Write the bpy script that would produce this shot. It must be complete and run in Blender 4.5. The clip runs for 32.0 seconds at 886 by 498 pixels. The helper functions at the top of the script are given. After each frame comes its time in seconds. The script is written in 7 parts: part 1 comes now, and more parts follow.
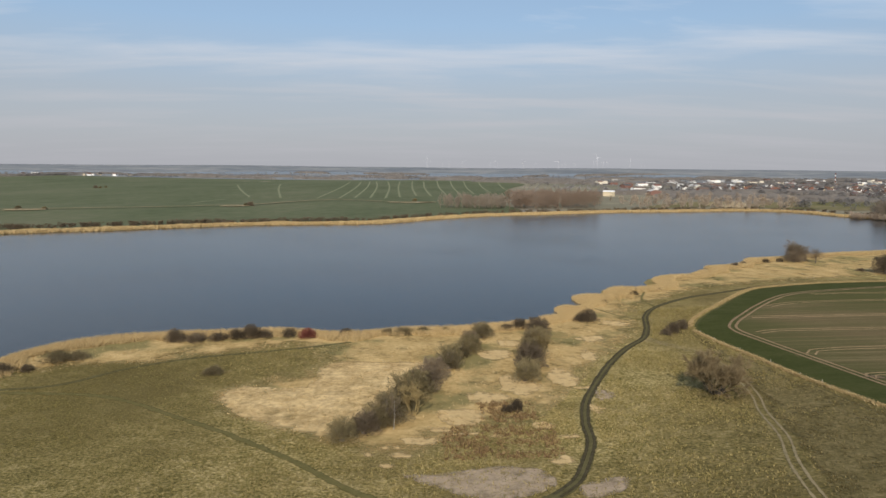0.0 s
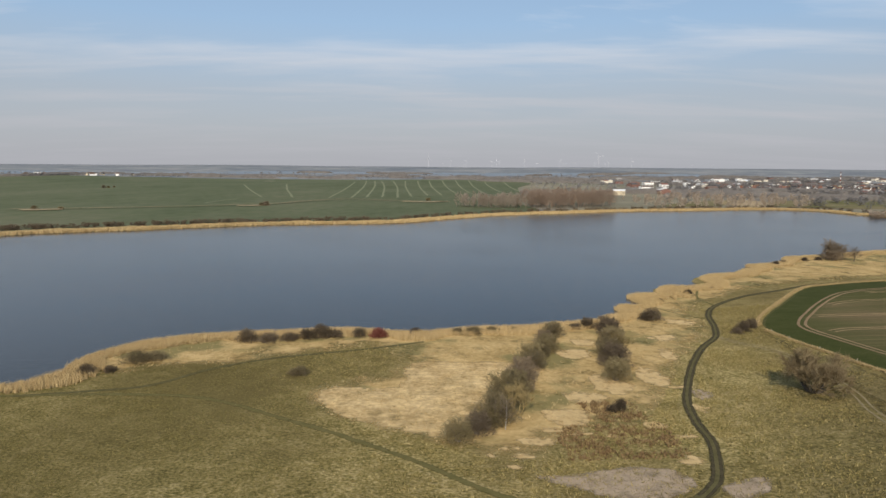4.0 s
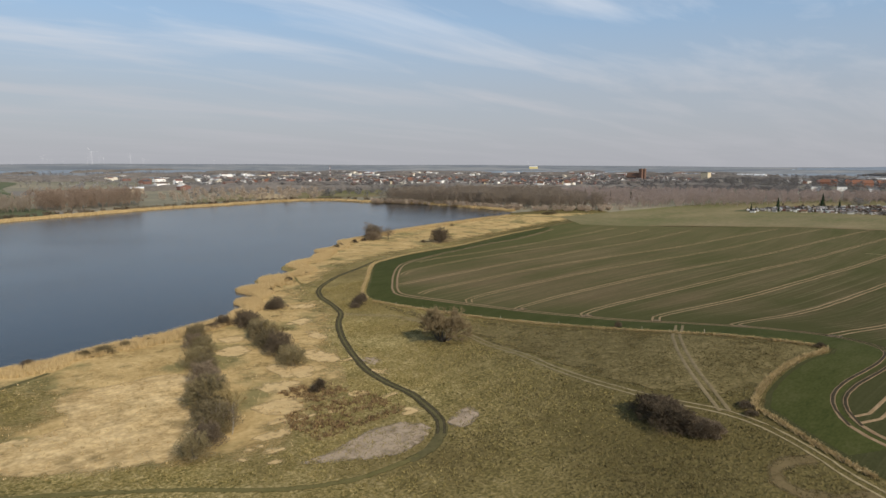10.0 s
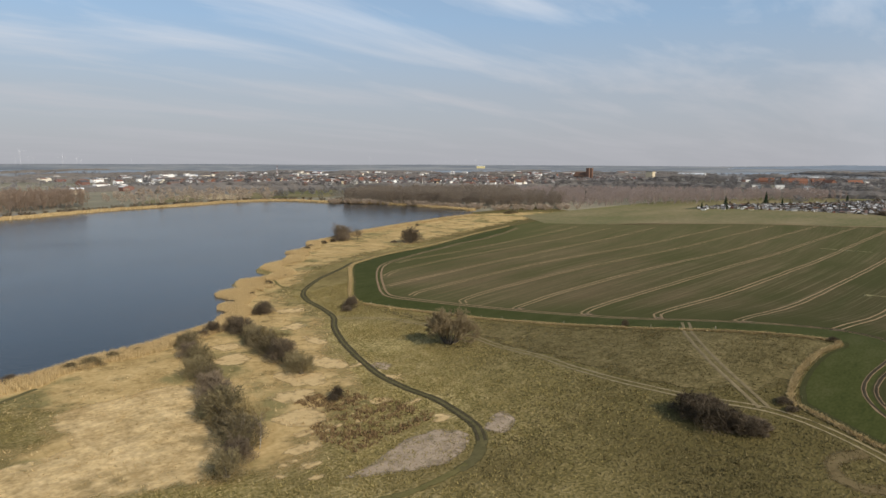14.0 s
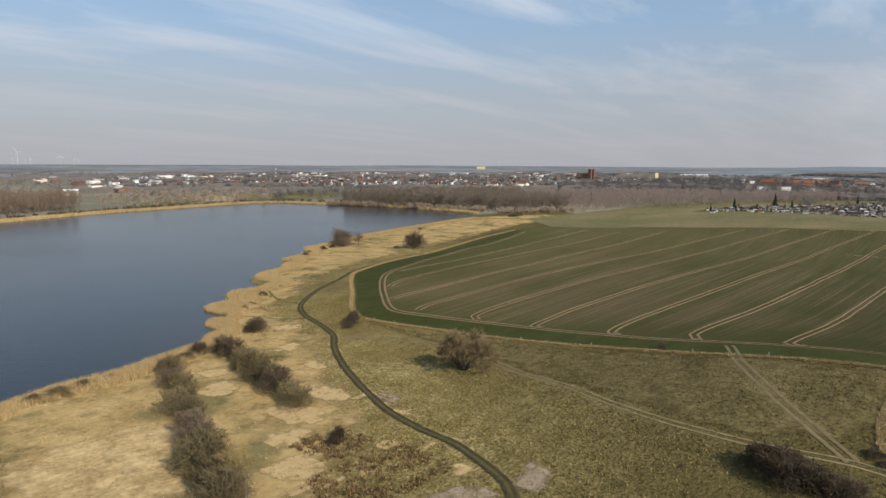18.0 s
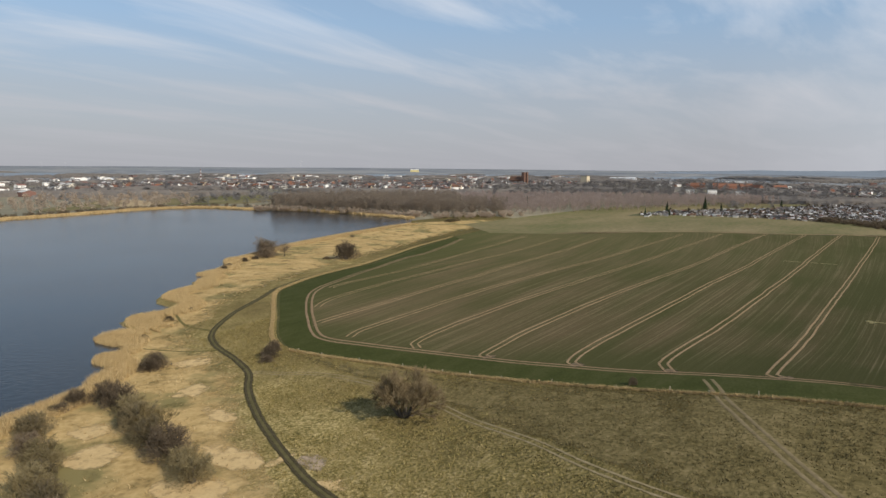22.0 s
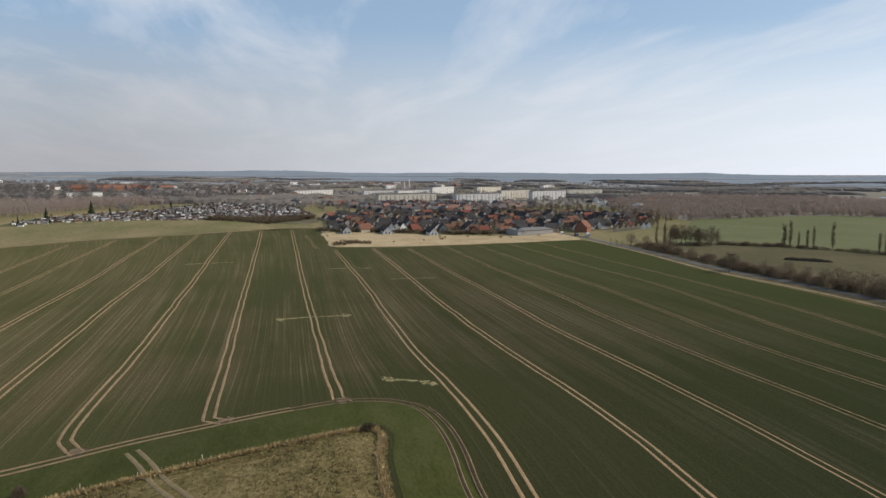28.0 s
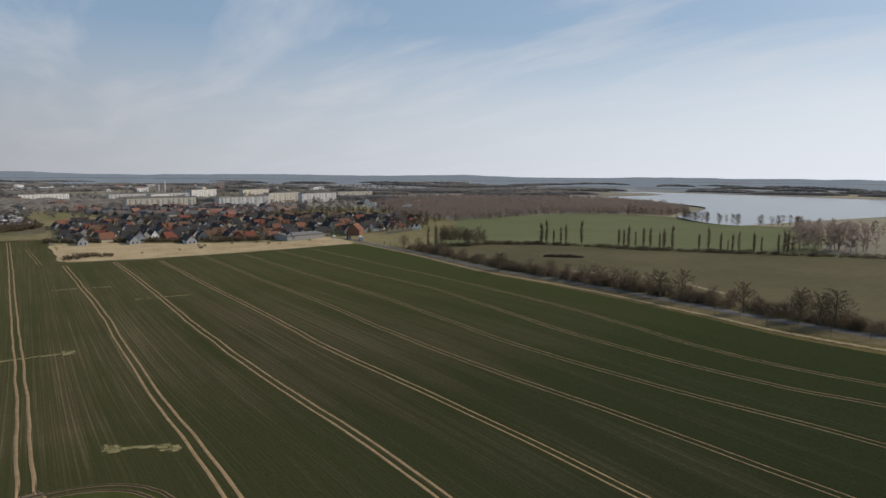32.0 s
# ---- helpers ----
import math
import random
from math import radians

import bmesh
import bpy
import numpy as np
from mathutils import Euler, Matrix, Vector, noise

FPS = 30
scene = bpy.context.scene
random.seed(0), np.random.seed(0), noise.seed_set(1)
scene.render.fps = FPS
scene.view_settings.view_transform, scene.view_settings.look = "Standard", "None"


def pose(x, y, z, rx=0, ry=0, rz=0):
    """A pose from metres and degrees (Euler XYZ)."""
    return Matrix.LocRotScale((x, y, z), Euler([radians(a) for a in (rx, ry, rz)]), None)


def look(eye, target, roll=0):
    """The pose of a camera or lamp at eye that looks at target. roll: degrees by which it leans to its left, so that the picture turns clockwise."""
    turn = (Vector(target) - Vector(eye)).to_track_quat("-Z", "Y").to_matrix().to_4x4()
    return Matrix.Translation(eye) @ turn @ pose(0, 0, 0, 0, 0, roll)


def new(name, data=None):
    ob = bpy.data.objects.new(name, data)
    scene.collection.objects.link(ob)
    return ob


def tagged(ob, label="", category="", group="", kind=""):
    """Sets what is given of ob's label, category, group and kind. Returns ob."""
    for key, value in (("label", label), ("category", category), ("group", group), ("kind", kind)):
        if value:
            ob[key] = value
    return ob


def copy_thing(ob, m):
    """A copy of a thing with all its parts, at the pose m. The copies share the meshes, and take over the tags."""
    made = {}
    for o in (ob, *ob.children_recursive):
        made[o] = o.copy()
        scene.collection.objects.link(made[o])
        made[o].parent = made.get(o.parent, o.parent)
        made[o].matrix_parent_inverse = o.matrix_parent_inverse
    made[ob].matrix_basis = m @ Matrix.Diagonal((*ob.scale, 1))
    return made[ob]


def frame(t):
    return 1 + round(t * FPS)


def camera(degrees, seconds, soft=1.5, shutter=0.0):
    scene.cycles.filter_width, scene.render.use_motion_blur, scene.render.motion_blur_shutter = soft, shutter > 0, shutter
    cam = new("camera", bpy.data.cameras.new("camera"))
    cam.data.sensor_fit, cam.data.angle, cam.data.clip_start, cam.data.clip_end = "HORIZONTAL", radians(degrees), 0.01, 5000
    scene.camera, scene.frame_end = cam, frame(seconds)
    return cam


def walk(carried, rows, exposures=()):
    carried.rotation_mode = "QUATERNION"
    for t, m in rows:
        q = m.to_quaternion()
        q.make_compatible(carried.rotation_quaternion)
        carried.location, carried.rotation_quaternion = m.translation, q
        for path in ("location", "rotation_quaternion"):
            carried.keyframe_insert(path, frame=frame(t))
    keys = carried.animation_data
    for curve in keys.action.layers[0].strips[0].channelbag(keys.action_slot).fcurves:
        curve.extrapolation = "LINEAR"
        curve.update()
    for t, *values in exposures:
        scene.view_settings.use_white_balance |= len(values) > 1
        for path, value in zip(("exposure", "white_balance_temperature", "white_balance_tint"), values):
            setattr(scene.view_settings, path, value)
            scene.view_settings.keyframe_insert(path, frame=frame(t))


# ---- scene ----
cam = camera(68.07, 32.0)


def aim(x, y, z, yaw, pitch, roll):
    """The camera's pose from its place and its yaw, pitch and roll in degrees."""
    a, p = radians(yaw), radians(pitch)
    way = Vector((-math.sin(a) * math.cos(p), math.cos(a) * math.cos(p), math.sin(p)))
    return look((x, y, z), Vector((x, y, z)) + way, roll)


# seconds, place, yaw, pitch, roll
PATH = [
    (0, 0.00, -0.02, 54.01, -0.01, -7.29, 0.41),
    (0.5, -2.11, 0.08, 54.05, -0.07, -7.32, 0.43),
    (1, -4.41, 0.17, 54.07, -0.06, -7.35, 0.45),
    (1.5, -6.94, 0.25, 54.06, -0.06, -7.36, 0.46),
    (2, -9.75, 0.34, 54.01, -0.07, -7.36, 0.44),
    (2.5, -12.73, 0.50, 53.93, -0.07, -7.36, 0.42),
    (3, -15.83, 0.70, 53.85, -0.10, -7.36, 0.38),
    (3.5, -18.98, 0.93, 53.75, -0.11, -7.35, 0.35),
    (5.5, -32.65, 2.16, 53.02, -1.91, -7.31, 0.23),
    (6, -35.95, 2.15, 53.02, -3.29, -7.29, 0.20),
    (6.5, -39.17, 2.11, 53.05, -5.64, -7.29, 0.16),
    (7, -42.35, 2.15, 53.11, -10.67, -7.32, 0.13),
    (7.5, -45.50, 2.47, 53.17, -16.97, -7.36, 0.09),
    (8, -48.59, 3.22, 53.22, -22.94, -7.42, 0.08),
    (8.5, -51.60, 4.36, 53.25, -28.75, -7.46, 0.07),
    (9, -54.36, 5.74, 53.27, -34.60, -7.50, 0.08),
    (9.5, -56.81, 7.40, 53.26, -39.17, -7.54, 0.07),
    (10, -59.11, 9.23, 53.26, -41.87, -7.55, 0.09),
    (10.5, -61.30, 11.20, 53.25, -43.96, -7.55, 0.10),
    (11, -63.44, 13.34, 53.24, -45.42, -7.53, 0.10),
    (11.5, -65.41, 15.47, 53.21, -46.07, -7.51, 0.09),
    (12, -66.99, 17.38, 53.16, -46.50, -7.51, 0.09),
    (12.5, -68.10, 19.04, 53.07, -46.61, -7.53, 0.09),
    (13, -68.63, 20.57, 53.01, -46.66, -7.53, 0.08),
    (13.5, -68.61, 22.19, 52.95, -46.67, -7.56, 0.07),
    (14, -68.20, 23.99, 52.89, -46.66, -7.57, 0.04),
    (14.5, -67.54, 25.86, 52.84, -46.69, -7.57, 0.03),
    (16.5, -62.01, 33.79, 53.03, -46.71, -7.53, 0.02),
    (17, -60.04, 35.98, 53.15, -46.72, -7.53, 0.05),
    (17.5, -58.00, 38.26, 53.26, -46.73, -7.53, 0.07),
    (18, -55.81, 40.68, 53.37, -46.73, -7.50, 0.09),
    (18.5, -53.52, 43.14, 53.43, -46.74, -7.47, 0.10),
    (19, -51.21, 45.56, 53.49, -46.90, -7.45, 0.11),
    (19.5, -48.84, 47.98, 53.55, -47.20, -7.42, 0.13),
    (20, -46.45, 50.37, 53.65, -47.85, -7.39, 0.17),
    (20.5, -43.97, 52.72, 53.80, -48.51, -7.36, 0.20),
    (21, -41.46, 54.97, 53.98, -49.38, -7.33, 0.25),
    (21.5, -38.94, 57.15, 54.16, -50.94, -7.29, 0.28),
    (22, -36.38, 59.26, 54.30, -52.54, -7.27, 0.30),
    (22.5, -33.76, 61.25, 54.39, -55.05, -7.23, 0.31),
    (23, -30.97, 63.10, 54.44, -58.30, -7.20, 0.31),
    (23.5, -28.16, 64.76, 54.46, -61.66, -7.18, 0.30),
    (24, -25.43, 66.19, 54.44, -65.03, -7.14, 0.30),
    (24.5, -22.83, 67.40, 54.38, -68.09, -7.12, 0.31),
    (26.5, -10.51, 70.72, 54.33, -85.66, -7.07, 0.18),
    (27, -7.83, 70.64, 54.32, -91.50, -7.05, 0.18),
    (27.5, -5.17, 70.46, 54.32, -97.20, -7.02, 0.20),
    (28, -2.52, 70.14, 54.33, -102.58, -6.99, 0.22),
    (28.5, 0.15, 69.60, 54.33, -107.47, -6.96, 0.23),
    (29, 2.84, 68.79, 54.33, -111.23, -6.94, 0.25),
    (29.5, 5.54, 67.79, 54.32, -114.40, -6.90, 0.29),
    (30, 8.30, 66.62, 54.30, -117.29, -6.86, 0.32),
    (30.5, 11.13, 65.30, 54.25, -119.30, -6.83, 0.35),
    (31, 14.07, 63.92, 54.20, -120.65, -6.79, 0.39),
    (31.5, 17.09, 62.46, 54.12, -121.77, -6.76, 0.42),
    (32, 20.12, 60.88, 54.06, -122.41, -6.72, 0.46),
]
walk(cam, [(t, aim(*row)) for t, *row in PATH], [(0, 0.0), (22, 0.0), (24, 0.06), (27, 0.08), (29, -0.08), (32, -0.3)])


# ---- sky and sun ----
SUN_EL, SUN_AZ = 34.0, 180.0   # the sun stands over the -y side
world = bpy.data.worlds.new("sky")
scene.world = world
world.use_nodes = True
wn, wl = world.node_tree.nodes, world.node_tree.links
wn.clear()


def wnode(kind, **kw):
    n = wn.new(kind)
    for k, v in kw.items():
        n.inputs[k].default_value = v
    return n


sky = wn.new("ShaderNodeTexSky")
sky.sky_type = "NISHITA"
sky.sun_disc = False
sky.sun_elevation, sky.sun_rotation = radians(SUN_EL), radians(SUN_AZ)
sky.altitude, sky.air_density, sky.dust_density, sky.ozone_density = 50, 1.0, 0.8, 1.5
coord = wn.new("ShaderNodeTexCoord")
split = wn.new("ShaderNodeSeparateXYZ")
wl.new(coord.outputs["Generated"], split.inputs[0])
# thin high cloud, laid out on a level sheet far up
high = wn.new("ShaderNodeMath"); high.operation = "MAXIMUM"; high.inputs[1].default_value = 0.0
wl.new(split.outputs["Z"], high.inputs[0])
lift = wn.new("ShaderNodeMath"); lift.operation = "ADD"; lift.inputs[1].default_value = 0.10
wl.new(high.outputs[0], lift.inputs[0])
sheet_xy = wn.new("ShaderNodeCombineXYZ")
for axis in "XY":
    d = wn.new("ShaderNodeMath"); d.operation = "DIVIDE"
    wl.new(split.outputs[axis], d.inputs[0]); wl.new(lift.outputs[0], d.inputs[1])
    wl.new(d.outputs[0], sheet_xy.inputs[axis])
turn = wn.new("ShaderNodeMapping")
turn.inputs["Rotation"].default_value = (0, 0, radians(-38))
turn.inputs["Scale"].default_value = (0.42, 1.25, 1)
wl.new(sheet_xy.outputs[0], turn.inputs[0])
veil = wnode("ShaderNodeTexNoise", Scale=1.15, Detail=6.0, Roughness=0.56, Distortion=0.35)
wl.new(turn.outputs[0], veil.inputs[0])
veil_ramp = wn.new("ShaderNodeValToRGB")
veil_ramp.color_ramp.elements[0].position, veil_ramp.color_ramp.elements[1].position = 0.46, 0.72
wl.new(veil.outputs[0], veil_ramp.inputs[0])
veil_amount = wn.new("ShaderNodeMath"); veil_amount.operation = "MULTIPLY"; veil_amount.inputs[1].default_value = 0.75
wl.new(veil_ramp.outputs[0], veil_amount.inputs[0])
cloudy = wn.new("ShaderNodeMixRGB"); cloudy.inputs[2].default_value = (7.4, 7.7, 8.3, 1)
clear = wn.new("ShaderNodeMixRGB"); clear.inputs[0].default_value = 0.5; clear.inputs[2].default_value = (3.9, 5.5, 7.6, 1)
wl.new(sky.outputs[0], clear.inputs[1])
wl.new(veil_amount.outputs[0], cloudy.inputs[0]); wl.new(clear.outputs[0], cloudy.inputs[1])
# mist over the land
mist_ramp = wn.new("ShaderNodeValToRGB")
mist_ramp.color_ramp.elements[0].position, mist_ramp.color_ramp.elements[0].color = 0.0, (0.92, 0.92, 0.92, 1)
mist_ramp.color_ramp.elements[1].position, mist_ramp.color_ramp.elements[1].color = 0.20, (0, 0, 0, 1)
mid = mist_ramp.color_ramp.elements.new(0.10); mid.color = (0.60, 0.60, 0.60, 1)
wl.new(high.outputs[0], mist_ramp.inputs[0])
sunward = wn.new("ShaderNodeMapRange")
sunward.inputs["From Min"].default_value, sunward.inputs["From Max"].default_value = -1.0, 0.25
sunward.inputs["To Min"].default_value, sunward.inputs["To Max"].default_value = 1.0, 0.0
wl.new(split.outputs["Y"], sunward.inputs["Value"])
mist_tone = wn.new("ShaderNodeMixRGB")
mist_tone.inputs[1].default_value, mist_tone.inputs[2].default_value = (4.2, 4.2, 4.5, 1), (9.9, 10.5, 11.5, 1)
wl.new(sunward.outputs[0], mist_tone.inputs[0])
misty = wn.new("ShaderNodeMixRGB")
wl.new(mist_ramp.outputs[0], misty.inputs[0]); wl.new(cloudy.outputs[0], misty.inputs[1]); wl.new(mist_tone.outputs[0], misty.inputs[2])
shine = wnode("ShaderNodeBackground", Strength=0.1)
wl.new(misty.outputs[0], shine.inputs[0])
wout = wn.new("ShaderNodeOutputWorld")
wl.new(shine.outputs[0], wout.inputs[0])

sun = new("sun", bpy.data.lights.new("sun", "SUN"))
sun.data.energy, sun.data.angle, sun.data.color = 4.6, radians(0.6), (1.0, 0.89, 0.74)
sun.matrix_world = look((-0.10 * 100, -math.cos(radians(SUN_EL)) * 100, math.sin(radians(SUN_EL)) * 100), (0, 0, 0))
scene.view_settings.exposure = 0.0

# ---- materials ----
MATS = {}


def surface(name, stops, scale=1.0, fine=12.0, rough=0.9, bump=0.0, stretch=(1, 1, 1), fine_mix=0.35, metal=0.0, spec=0.03, detail=6.0, span=(0.36, 0.64),
            patches=None, patch_scale=0.05, patch_at=(0.45, 0.6), turn_z=0.0):
    """A matt surface: stops of colour spread by a broad noise, broken by a fine one; patches: a second colour in large blots."""
    m = bpy.data.materials.new(name)
    m.use_nodes = True
    n, l = m.node_tree.nodes, m.node_tree.links
    b = n["Principled BSDF"]
    tc = n.new("ShaderNodeTexCoord")
    mp = n.new("ShaderNodeMapping")
    mp.inputs["Scale"].default_value = stretch
    mp.inputs["Rotation"].default_value = (0, 0, turn_z)
    l.new(tc.outputs["Object"], mp.inputs[0])
    big = n.new("ShaderNodeTexNoise")
    big.inputs["Scale"].default_value, big.inputs["Detail"].default_value = scale, detail
    big.inputs["Roughness"].default_value = 0.62
    l.new(mp.outputs[0], big.inputs[0])
    small = n.new("ShaderNodeTexNoise")
    small.inputs["Scale"].default_value, small.inputs["Detail"].default_value = scale * fine, 4.0
    l.new(mp.outputs[0], small.inputs[0])
    mix = n.new("ShaderNodeMixRGB")
    mix.inputs[0].default_value = fine_mix
    l.new(big.outputs[0], mix.inputs[1]); l.new(small.outputs[0], mix.inputs[2])
    ramp = n.new("ShaderNodeValToRGB")
    e = ramp.color_ramp.elements
    while len(e) < len(stops):
        e.new(0.5)
    for k, c in enumerate(stops):
        e[k].position, e[k].color = span[0] + (span[1] - span[0]) * k / max(1, len(stops) - 1), (*c, 1)
    l.new(mix.outputs[0], ramp.inputs[0])
    out = ramp.outputs[0]
    if patches:
        blot = n.new("ShaderNodeTexNoise")
        blot.inputs["Scale"].default_value, blot.inputs["Detail"].default_value = patch_scale, 7.0
        blot.inputs["Roughness"].default_value = 0.6
        l.new(mp.outputs[0], blot.inputs[0])
        cut = n.new("ShaderNodeMapRange")
        cut.inputs["From Min"].default_value, cut.inputs["From Max"].default_value = patch_at
        l.new(blot.outputs[0], cut.inputs["Value"])
        over = n.new("ShaderNodeMixRGB")
        over.inputs[2].default_value = (*patches, 1)
        l.new(cut.outputs[0], over.inputs[0]); l.new(out, over.inputs[1])
        out = over.outputs[0]
    l.new(out, b.inputs["Base Color"])
    b.inputs["Roughness"].default_value, b.inputs["Metallic"].default_value = rough, metal
    b.inputs["Specular IOR Level"].default_value = spec
    if bump:
        bp = n.new("ShaderNodeBump")
        bp.inputs["Strength"].default_value, bp.inputs["Distance"].default_value = min(1, bump), bump
        l.new(mix.outputs[0], bp.inputs["Height"]); l.new(bp.outputs[0], b.inputs["Normal"])
    MATS[name] = m
    return m


def varied(name, a, b_col, rough=0.85, scale=1.0, spec=0.1):
    """A paint that differs from object to object, with a little noise on it."""
    m = surface(name, [a, b_col], scale=scale, rough=rough, spec=spec)
    n, l = m.node_tree.nodes, m.node_tree.links
    info = n.new("ShaderNodeObjectInfo")
    hsv = n.new("ShaderNodeHueSaturation")
    mr = n.new("ShaderNodeMapRange")
    mr.inputs["To Min"].default_value, mr.inputs["To Max"].default_value = 0.6, 1.35
    l.new(info.outputs["Random"], mr.inputs["Value"]); l.new(mr.outputs[0], hsv.inputs["Value"])
    bs = n["Principled BSDF"]
    l.new(bs.inputs["Base Color"].links[0].from_socket, hsv.inputs["Color"])
    l.new(hsv.outputs[0], bs.inputs["Base Color"])
    return m


def ragged(m, scale=0.8, hard=2.2, at=0.42):
    """Lets a sheet or track break up towards its rim, so that it runs out into the ground below it."""
    n, l = m.node_tree.nodes, m.node_tree.links
    at_ = n.new("ShaderNodeAttribute"); at_.attribute_name = "rim"
    tc = n.new("ShaderNodeTexCoord")
    nz = n.new("ShaderNodeTexNoise")
    nz.inputs["Scale"].default_value, nz.inputs["Detail"].default_value = scale, 6.0
    nz.inputs["Roughness"].default_value = 0.65
    l.new(tc.outputs["Object"], nz.inputs[0])
    sp = n.new("ShaderNodeMapRange"); sp.inputs["From Min"].default_value, sp.inputs["From Max"].default_value = 0.25, 0.75
    sp.inputs["To Min"].default_value, sp.inputs["To Max"].default_value = -0.75, 0.75
    l.new(nz.outputs[0], sp.inputs["Value"])
    ad = n.new("ShaderNodeMath"); ad.operation = "ADD"
    l.new(at_.outputs["Fac"], ad.inputs[0]); l.new(sp.outputs[0], ad.inputs[1])
    cut = n.new("ShaderNodeMapRange"); cut.inputs["From Min"].default_value, cut.inputs["From Max"].default_value = at - 0.5 / hard, at + 0.5 / hard
    l.new(ad.outputs[0], cut.inputs["Value"])
    l.new(cut.outputs[0], n["Principled BSDF"].inputs["Alpha"])
    return m


M_MEADOW = surface("meadow_grass", [(0.085, 0.072, 0.022), (0.20, 0.161, 0.058), (0.32, 0.25, 0.105), (0.47, 0.37, 0.178)], scale=0.22, fine=8, bump=0.85, fine_mix=0.6,
                   patches=(0.128, 0.098, 0.040), patch_scale=0.016, patch_at=(0.42, 0.66))
_n, _l = M_MEADOW.node_tree.nodes, M_MEADOW.node_tree.links
_b = _n["Principled BSDF"]
_tc, _sp, _mr, _mx = _n.new("ShaderNodeTexCoord"), _n.new("ShaderNodeSeparateXYZ"), _n.new("ShaderNodeMapRange"), _n.new("ShaderNodeMixRGB")
_df = _n.new("ShaderNodeMath"); _df.operation = "SUBTRACT"
_l.new(_tc.outputs["Object"], _sp.inputs[0]); _l.new(_sp.outputs["X"], _df.inputs[0]); _l.new(_sp.outputs["Y"], _df.inputs[1]); _l.new(_df.outputs[0], _mr.inputs["Value"])
_mr.inputs["From Min"].default_value, _mr.inputs["From Max"].default_value, _mr.inputs["To Max"].default_value = -95.0, -25.0, 0.75
_mx.inputs[2].default_value = (0.072, 0.060, 0.023, 1)   # the meadow gets darker and browner towards the south-east
_l.new(_mr.outputs[0], _mx.inputs[0]); _l.new(_b.inputs["Base Color"].links[0].from_socket, _mx.inputs[1]); _l.new(_mx.outputs[0], _b.inputs["Base Color"])
_we, _m2 = _n.new("ShaderNodeMapRange"), _n.new("ShaderNodeMixRGB")
_we.inputs["From Min"].default_value, _we.inputs["From Max"].default_value, _we.inputs["To Max"].default_value = -20.0, -75.0, 0.5
_m2.inputs[2].default_value = (0.090, 0.074, 0.024, 1)   # darker, browner sward on the western side
_l.new(_sp.outputs["X"], _we.inputs["Value"]); _l.new(_we.outputs[0], _m2.inputs[0]); _l.new(_mx.outputs[0], _m2.inputs[1]); _l.new(_m2.outputs[0], _b.inputs["Base Color"])
# distance haze painted into the colour: pale blue-grey far ground
M_FARLAND = surface("hazed_distant_hills", [(0.135, 0.150, 0.168), (0.185, 0.196, 0.205), (0.25, 0.25, 0.245)], scale=0.0022, fine=6, fine_mix=0.4, span=(0.4, 0.6))
# farmland lightened as well, a milder share of the same haze
M_LAND = surface("far_farmland", [(0.145, 0.142, 0.098), (0.195, 0.178, 0.128), (0.27, 0.236, 0.168)], scale=0.0035, fine=9, fine_mix=0.35, patches=(0.17, 0.155, 0.135), patch_scale=0.0022, patch_at=(0.5, 0.54))
